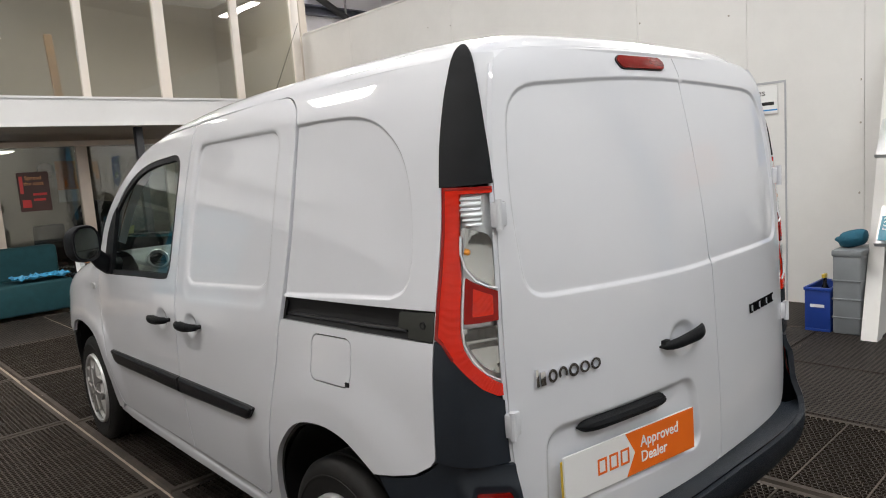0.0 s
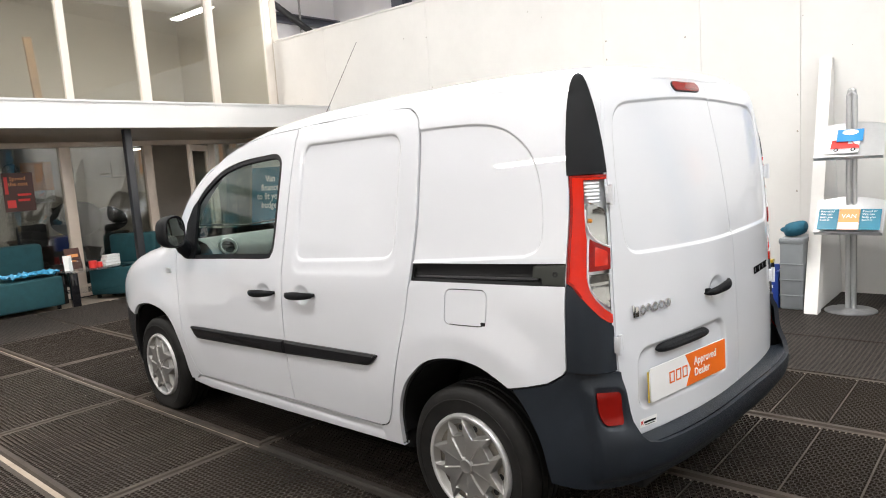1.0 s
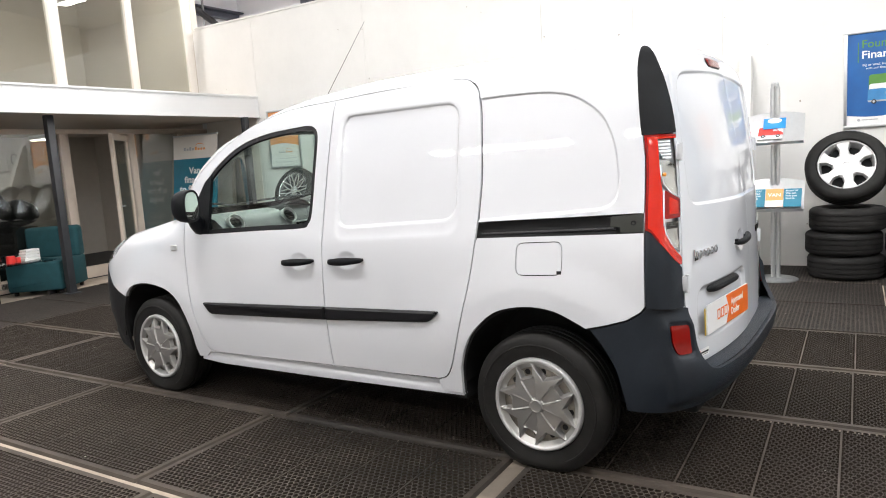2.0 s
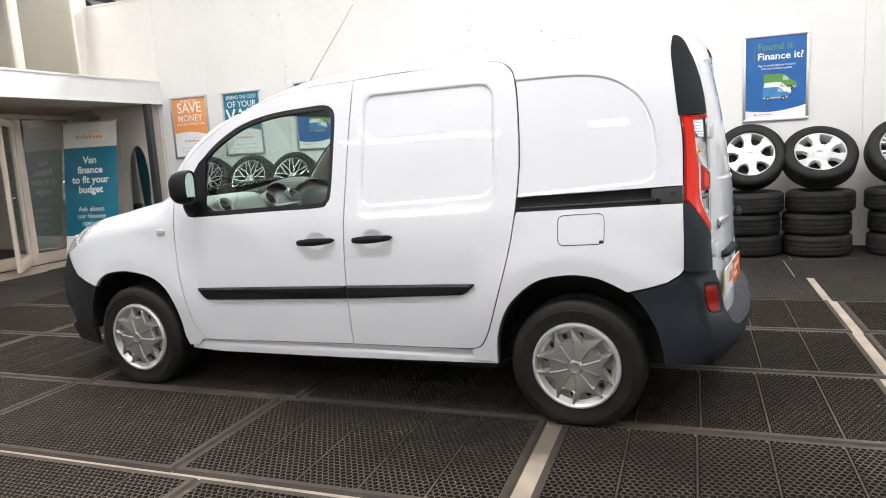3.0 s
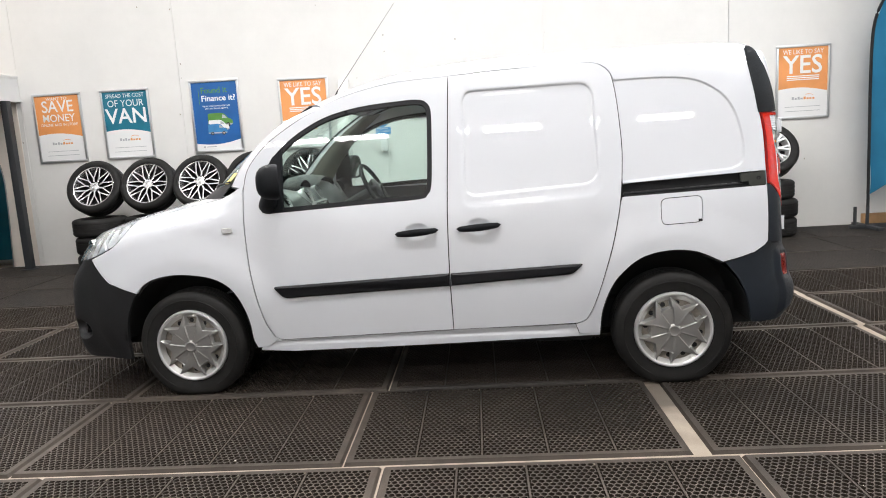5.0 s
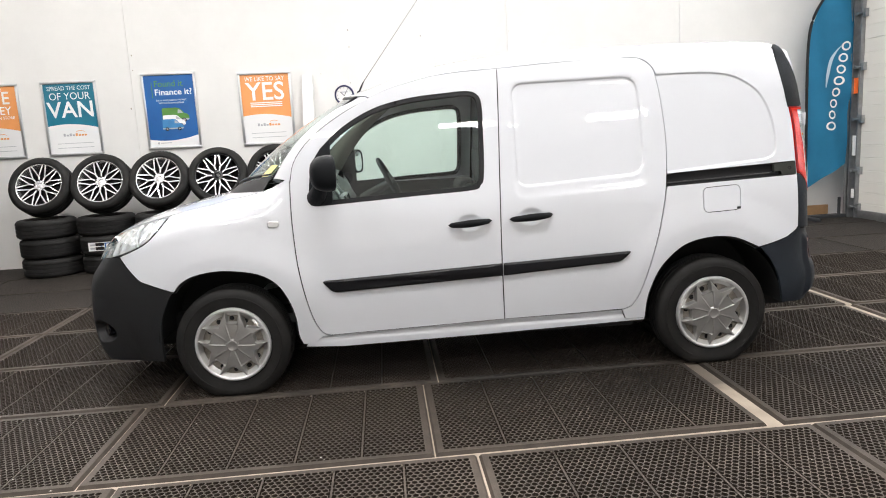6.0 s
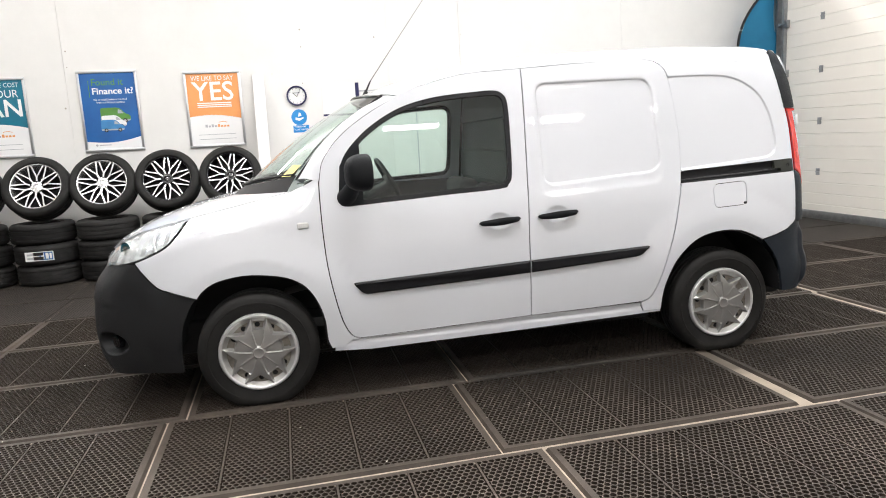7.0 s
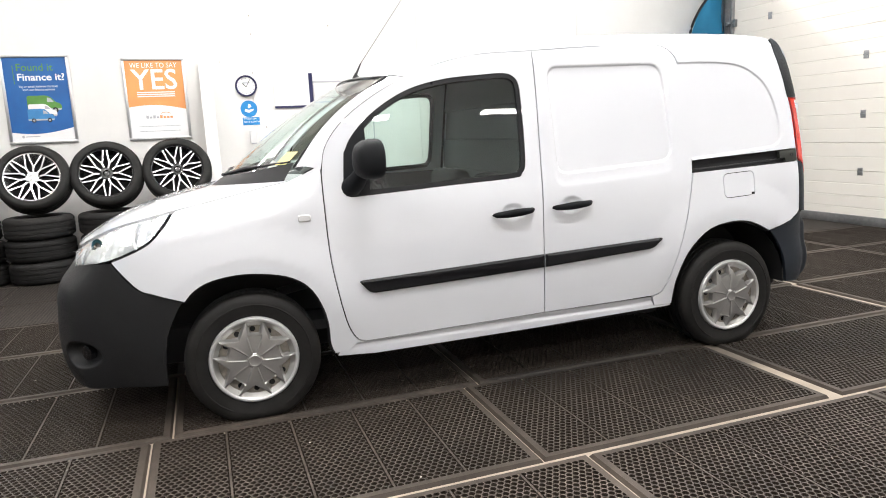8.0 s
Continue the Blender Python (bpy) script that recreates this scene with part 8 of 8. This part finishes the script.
def armchair(m, w, label):
    s_ = thing("sofa", label, "sofa", m, "teal seats by the office")
    bm = bmesh.new()
    box(bm, -w / 2, w / 2, -0.36, 0.36, 0.05, 0.42, 0.03, 3)
    part("seat", bm, M_teal_sofa, s_)
    bm = bmesh.new()
    box(bm, -w / 2, w / 2, 0.18, 0.38, 0.40, 0.82, 0.05, 3)
    part("backrest", bm, M_teal_sofa, s_)
    for x in (-w / 2 + 0.06, w / 2 - 0.06):
        for y in (-0.28, 0.28):
            part("foot", boxes((x - 0.02, x + 0.02, y - 0.02, y + 0.02, 0.0, 0.06)), M_gloss, s_)
    return s_


armchair(at(-0.18, 7.98, 0.0), 1.30, "teal upholstered sofa with plastic sheeting on it")
armchair(at(1.42, 7.92, 0.0, -55), 0.68, "teal upholstered armchair beside the glass table")
sh = thing("plastic_sheeting", "crumpled pale blue plastic sheeting on the sofa", "plastic sheet", at(0.15, 7.80, 0.43))
bm = bmesh.new()
n = 18
grid = [[bm.verts.new((0.6 * (i / n - 0.5), 0.34 * (j / n - 0.5), 0.05 + 0.05 * noise.noise(Vector((i * 0.7, j * 0.7, 0))) + 0.03 * noise.noise(Vector((i * 2.1, j * 2.1, 3))))) for j in range(n + 1)] for i in range(n + 1)]
for i in range(n):
    for j in range(n):
        bm.faces.new((grid[i][j], grid[i + 1][j], grid[i + 1][j + 1], grid[i][j + 1]))
part("sheet", bm, M_bluefilm, sh, flat=True)
gt = thing("glass_table", "low glass table on dark legs", "table", at(0.93, 7.82, 0.0))
ob = part("tabletop", boxes((-0.42, 0.42, -0.28, 0.28, 0.43, 0.445), bevel=0.003), M_clear, gt, "clear glass top")
part("shelf", boxes((-0.38, 0.38, -0.24, 0.24, 0.16, 0.17)), M_clear, gt, "clear glass shelf")
for x in (-0.34, 0.34):
    for y in (-0.2, 0.2):
        part("leg", boxes((x - 0.05, x + 0.05, y - 0.03, y + 0.03, 0.0, 0.43), bevel=0.004), M_gloss, gt)
rnd = random.Random(9)
for dx, dy, h, r, m1, lab in ((-0.30, -0.1, 0.20, 0.032, M_clear, "clear water bottle on the glass table"), (-0.22, -0.16, 0.18, 0.03, M_clear, "clear water bottle on the glass table"), (-0.02, -0.05, 0.09, 0.05, M_p_red, "red tub on the glass table"), (0.08, 0.0, 0.06, 0.04, M_p_red, "red tub on the glass table")):
    b_ = thing("bottle" if h > 0.1 else "tub", lab, "bottle" if h > 0.1 else "tub", at(0.93 + dx, 7.82 + dy, 0.446))
    bm = bmesh.new()
    lathe(bm, [(0.0, 0.0), (0.0, r), (h * 0.7, r), (h * 0.88, r * 0.4 if h > 0.1 else r), (h, r * 0.4 if h > 0.1 else r), (h, 0.0)], 14, "z")
    part("body", bm, m1, b_)
bx = thing("card_stack", "pile of white cards and papers on the glass table", "papers", at(1.18, 7.86, 0.446, 12))
for k in range(4):
    part("card", boxes((-0.12 + 0.01 * k, 0.10, -0.07, 0.07 - 0.008 * k, 0.035 * k, 0.035 * k + 0.03), bevel=0.002), M_paper if k % 2 == 0 else M_p_cream, bx)
lf = thing("leaflet_holder", "upright dark leaflet holder on the glass table", "leaflet holder", at(0.74, 7.90, 0.446, 8) @ pose(0, 0, 0, 78, 0, 0))
flat_part("card", [rect(-0.10, 0.10, 0.0, 0.28)], 0.004, M_p_dark, lf)
flat_part("print", [rect(-0.07, 0.07, 0.16, 0.20), rect(-0.07, 0.03, 0.10, 0.12)], 0.0006, M_p_orange, lf, 0.0042)
lf = thing("leaflet_card", "white upright leaflet on the glass table", "leaflet", at(0.62, 7.80, 0.446, -10) @ pose(0, 0, 0, 75, 0, 0))
flat_part("card", [rect(-0.05, 0.05, 0.0, 0.20)], 0.003, M_paper, lf)

# black canopy posts
for x, y in ((1.36, 7.33), (4.30, 7.08)):
    pp = thing("canopy_post", "black steel post under the canopy edge", "post", at(x, y, 0.0), "canopy posts")
    part("tube", boxes((-0.045, 0.045, -0.045, 0.045, 0.0, 2.215), bevel=0.006), M_darksteel, pp)
    part("foot_plate", boxes((-0.08, 0.08, -0.08, 0.08, 0.0, 0.012), bevel=0.002), M_darksteel, pp)
# banner and arched mirror
bn = thing("roller_banner", "tall teal roller banner with white lettering and pale head", "banner", at(3.735, 7.935, 0.0) @ pose(0, 0, 0, 0, 0, -83.4) @ pose(0, 0, 0, 82, 0, 0))
flat_part("sheet", [rect(-0.42, 0.50, 0.06, 2.02)], 0.002, M_p_teal, bn)
flat_part("pale_head", [rect(-0.42, 0.50, 1.65, 2.02)], 0.0006, M_upvc, bn, 0.0021)
flat_part("white_foot", [rect(-0.42, 0.50, 0.06, 0.34)], 0.0006, M_p_cream, bn, 0.0021)
flat_part("foot_bar", [rect(-0.26, 0.30, 0.16, 0.23)], 0.0005, M_p_grey, bn, 0.0028)
brand_mark(0.03, 1.80, 1.75, bn, 0.0028)
text("lettering", "Van\nfinance\nto fit your\nbudget", 0.145, M_white_print, bn, Matrix.Translation((0.03, 1.24, 0.0026)), "CENTER", 0.0003, squeeze=1.06, bold=0.0045)
text("lettering", "Ask about\nour finance\noptions", 0.105, M_white_print, bn, Matrix.Translation((0.03, 0.63, 0.0026)), "CENTER", 0.0003, squeeze=1.04)
bm = bmesh.new()
box(bm, -0.44, 0.52, 0.0, 0.07, -0.06, 0.06, 0.01)
part("cassette", bm, M_alu, bn)
bm = bmesh.new()
box(bm, -0.43, 0.51, 2.01, 2.035, -0.01, 0.012, 0.003)
part("top_rail", bm, M_alu, bn)
# thin panel over the white wall; its beige holds the warm light there
room_part("wall_under_canopy", boxes((EAST - 0.010, EAST - 0.002, 7.165, NORTH - 0.06, 0.0, 2.225)), M_beige_wall, "wall under the canopy, tinted beige for the warm light")
am = thing("arched_mirror", "tall arched mirror standing against the beige wall", "mirror", at(EAST - 0.075, 7.66, 0.0) @ pose(0, 0, 0, 0, 0, -90) @ pose(0, 0, 0, 87.6, 0, 0))
arch_line = [(-0.165, 0.0), (0.165, 0.0), (0.185, 0.7)] + [(0.19 * math.cos(a), 1.05 + 0.57 * math.sin(a)) for a in np.linspace(0, math.pi, 18)] + [(-0.185, 0.7)]
flat_part("mirror_back", [offset(np.array(arch_line), 0.008)], 0.012, M_galv, am)
flat_part("mirror_glass", [arch_line], 0.003, M_mirror, am, 0.0125)
# board with the dealer's words over the canopy, and a poster in the office window below it
sb = thing("sign_board", "long white sign board with dark words above the canopy", "sign", plane_m(-4.3, 7.06, 3.10, 0.0))
flat_part("board", [rect(-1.75, 1.45, -0.40, 0.38)], 0.03, M_fascia, sb)
text("lettering", "VAN CENTRE", 0.23, M_gloss, sb, Matrix.Translation((0.52, 0.06, 0.031)), "CENTER", 0.0004, bold=0.003)
flat_part("oval_mark", [[(-0.72 + 0.40 * math.cos(a), 0.05 + 0.17 * math.sin(a)) for a in np.linspace(0, 6.1, 24)]], 0.0006, M_p_grey, sb, 0.031)
for x in (-1.4, 1.1):
    part("bracket", boxes((x - 0.03, x + 0.03, -0.58, 0.30, -0.04, 0.0)), M_galv, sb)
wp = thing("roller_banner", "second teal roller banner with a large white word", "banner", plane_m(-2.72, 6.4, 0.0, 12.0))
flat_part("sheet", [rect(-0.42, 0.42, 0.06, 2.05)], 0.002, M_p_teal, wp)
flat_part("white_foot", [wave(-0.42, 0.42, 0.75, 0.05, 0.06)], 0.0006, M_p_cream, wp, 0.0021)
text("lettering", "OF YOUR", 0.15, M_white_print, wp, Matrix.Translation((0, 1.92, 0.0026)), "CENTER", 0.0003)
text("lettering", "VAN", 0.36, M_white_print, wp, Matrix.Translation((0, 1.68, 0.0026)), "CENTER", 0.0003, bold=0.004)
flat_part("print_bars", [rect(-0.28, 0.28, 1.32, 1.37), rect(-0.24, 0.24, 1.20, 1.24), rect(-0.24, 0.20, 1.10, 1.14)], 0.0005, M_white_print, wp, 0.0026)
bm = bmesh.new()
box(bm, -0.44, 0.44, 0.0, 0.07, -0.06, 0.06, 0.01)
part("cassette", bm, M_alu, wp)

# dim lamp of the office and steel of the hall
for x, y in ((0.4, NORTH + 1.6), (2.8, NORTH + 1.6)):
    strip_light(x, y, 2.10, 5, 0.6, 0.2, 0.06)
# unseen lamps added to brighten the upper office behind its panes
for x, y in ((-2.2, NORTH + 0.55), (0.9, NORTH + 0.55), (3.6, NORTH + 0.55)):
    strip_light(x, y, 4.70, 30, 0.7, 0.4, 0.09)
room_part("steel_beam", boxes((5.2, 10.98, 13.74, 13.96, 5.56, 5.60), (5.2, 10.98, 13.93, 13.96, 5.60, 5.76), (5.2, 10.98, 13.74, 13.96, 5.76, 5.80)), M_beam, "blue grey steel wall beam beyond the partition")
bm = bmesh.new()
tube(bm, [(7.3, 13.62, 6.62), (10.9, 13.62, 4.77)], 0.085, 12)
room_part("steel_brace", bm, M_darksteel, "dark tubular brace across the wall beam", flat=False)
room_part("steel_column", boxes((10.62, 10.66, 10.9, 11.3, 0.0, 7.0), (10.66, 10.97, 11.08, 11.12, 0.0, 7.0), (10.95, 10.995, 10.9, 11.3, 0.0, 7.0)), M_beam, "navy steel column at the outer wall")
bm = bmesh.new()
tube(bm, [(9.50, 13.70, 0.0), (9.50, 13.70, 6.6)], 0.03, 8)
room_part("wall_conduit", bm, M_galv, "grey steel conduit on the outer wall", flat=False)


# ---- rubber mats ----
MAT_L, MAT_W, MAT_T = 1.504, 0.885, 0.014


def mat_mesh(name, sides):
    """A perforated rubber mat: a border, ribs and round holes with walls, its top at z = 0."""
    verts, faces, holes = [], [], []
    a, rowh, r = 0.0284, 0.0256, 0.0121
    hx, hy = MAT_W / 2 - 0.029, MAT_L / 2 - 0.029

    def quad(x0, x1, y0, y1, z):
        k = len(verts)
        verts.extend([(x0, y0, z), (x1, y0, z), (x1, y1, z), (x0, y1, z)])
        faces.append((k, k + 1, k + 2, k + 3))
    if sides:
        strips, per = 5, 10
        rib = (2 * hy - strips * per * a) / (strips - 1)
        nx = int(2 * hx / rowh)
        x_start = -nx * rowh / 2 + rowh / 2
        for s_ in range(strips):
            y0 = -hy + s_ * (per * a + rib)
            for i in range(nx):
                x = x_start + i * rowh
                sh_ = 0.25 * a if i % 2 else -0.25 * a
                for j in range(per):
                    cy = y0 + (j + 0.5) * a + sh_ * 0.98
                    k = len(verts)
                    m6 = sides
                    for q in range(m6):
                        t = 2 * math.pi * q / m6 + math.pi / m6
                        verts.append((x + r * math.cos(t), cy + r * math.sin(t), 0.0))
                    for q in range(m6):
                        t = 2 * math.pi * q / m6 + math.pi / m6
                        verts.append((x + r * 0.93 * math.cos(t), cy + r * 0.93 * math.sin(t), -0.011))
                    for q in range(m6):
                        t = 2 * math.pi * q / m6 + math.pi / m6
                        c, s2 = math.cos(t), math.sin(t)
                        kx = (rowh / 2) / max(abs(c), 1e-6)
                        ky = (a / 2) / max(abs(s2), 1e-6)
                        g = min(kx, ky)
                        verts.append((x + g * c, cy + g * s2, 0.0))
                    for q in range(m6):
                        q2 = (q + 1) % m6
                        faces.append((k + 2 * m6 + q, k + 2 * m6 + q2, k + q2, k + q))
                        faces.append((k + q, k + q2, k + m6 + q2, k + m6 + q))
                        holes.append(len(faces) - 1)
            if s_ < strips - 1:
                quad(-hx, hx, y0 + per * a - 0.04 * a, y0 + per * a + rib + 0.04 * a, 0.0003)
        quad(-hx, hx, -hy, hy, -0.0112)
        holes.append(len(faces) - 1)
    else:
        quad(-hx, hx, -hy, hy, 0.0)
    W2, L2 = MAT_W / 2, MAT_L / 2
    # bevelled border
    ins = 0.009 if sides else 0.0
    k = len(verts)
    for x, y, z in ((W2, L2, -MAT_T), (W2 - 0.010, L2 - 0.010, 0.0008), (hx - ins, hy - ins, 0.0008)):
        verts.extend([(-x, -y, z), (x, -y, z), (x, y, z), (-x, y, z)])
    for b in (0, 4):
        for q in range(4):
            q2 = (q + 1) % 4
            faces.append((k + b + q, k + b + q2, k + b + 4 + q2, k + b + 4 + q))
    me = bpy.data.meshes.new(name)
    me.from_pydata(verts, [], faces)
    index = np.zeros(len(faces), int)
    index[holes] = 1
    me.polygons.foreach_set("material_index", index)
    me.update()
    return me


M_mat_far = mat("rubber_floor_mat_far", (0.056, 0.046, 0.038), 0.70, spec=0.25, vary=0.25, scale=10, stain=0.55, stain_scale=1.1, by_object=0.16, world=True)
nt = M_mat_far.node_tree
vo = nt.nodes.new("ShaderNodeTexVoronoi")
vo.inputs["Scale"].default_value, vo.inputs["Randomness"].default_value = 36.0, 0.0
tc = nt.nodes.new("ShaderNodeTexCoord")
nt.links.new(tc.outputs["Object"], vo.inputs["Vector"])
mr = nt.nodes.new("ShaderNodeMapRange")
mr.inputs["From Min"].default_value, mr.inputs["From Max"].default_value = 0.30, 0.42
bu = nt.nodes.new("ShaderNodeBump")
bu.inputs["Strength"].default_value, bu.inputs["Distance"].default_value = 1.0, 0.01
nt.links.new(vo.outputs["Distance"], mr.inputs["Value"])
nt.links.new(mr.outputs["Result"], bu.inputs["Height"])
nt.links.new(bu.outputs["Normal"], nt.nodes["Principled BSDF"].inputs["Normal"])
# far mats have flat tops: shaded holes are painted as dark spots
base_in = nt.nodes["Principled BSDF"].inputs["Base Color"]
mx = nt.nodes.new("ShaderNodeMix")
mx.data_type, mx.blend_type = "RGBA", "MIX"
mx.inputs["A"].default_value = (0.006, 0.005, 0.005, 1)
nt.links.new(mr.outputs["Result"], mx.inputs["Factor"])
nt.links.new(base_in.links[0].from_socket, mx.inputs["B"])
nt.links.new(mx.outputs["Result"], base_in)

mesh_near, mesh_mid, mesh_far = mat_mesh("mat_near", 12), mat_mesh("mat_mid", 6), mat_mesh("mat_far", 0)
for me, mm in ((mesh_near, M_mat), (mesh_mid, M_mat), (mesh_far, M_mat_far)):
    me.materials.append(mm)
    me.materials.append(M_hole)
rnd = random.Random(2)
OFFS = {-1: 0.007, 0: 0.187, 1: 0.10, 2: 0.06, 3: 0.05, 4: 0.08}
for i in range(-7, 7):
    x0 = -1.70 + 0.9 * i - (0.016 if i < 0 else 0.0)
    xc = x0 + 0.007 + MAT_W / 2
    if xc + MAT_W / 2 > EAST + 0.3:
        continue
    off = OFFS.get(i, rnd.uniform(-0.4, 0.4))
    for j in range(-3, 6):
        y0 = off + 1.512 * j
        if j < 0 and i == 0:
            y0 -= 0.068
        if j < -1 and i in (1, 2, 3, 4):
            y0 -= 0.05
        yc = y0 + MAT_L / 2
        if yc - MAT_L / 2 < SOUTH - 0.35 or yc + MAT_L / 2 > NORTH + 0.5:
            continue
        near = -2 <= i <= 0 and -2 <= j <= 2
        mid = -3 <= i <= 3 and -3 <= j <= 3
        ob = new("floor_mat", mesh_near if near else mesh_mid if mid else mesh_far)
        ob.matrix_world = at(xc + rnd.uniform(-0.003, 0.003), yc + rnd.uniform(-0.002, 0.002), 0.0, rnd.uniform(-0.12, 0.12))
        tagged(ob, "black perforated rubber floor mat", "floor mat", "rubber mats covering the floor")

# flakes of pale dirt on the mats
flakes = random.Random(33)
bm = bmesh.new()
for i in range(260):
    x, y = flakes.uniform(-4.6, 3.8), flakes.uniform(-3.6, 5.2)
    if abs(x) < 0.95 and -0.75 < y < 3.6:
        continue
    r = flakes.choice((0.0025, 0.003, 0.004, 0.007))
    a = flakes.uniform(0, 6.28)
    vs = [bm.verts.new((x + r * q * math.cos(a + b), y + r * q * math.sin(a + b), 0.0022 + h)) for b, q, h in ((0, 1.0, 0.0), (1.7, 0.7, 0.001), (3.0, 1.2, 0.0), (4.6, 0.6, 0.0015))]
    bm.faces.new(vs)
ob = part("floor_debris", bm, M_flake)
ob.matrix_world = ROOM
tagged(ob, "scattered pale flakes of dirt on the rubber mats", "dirt", "", "stuff")
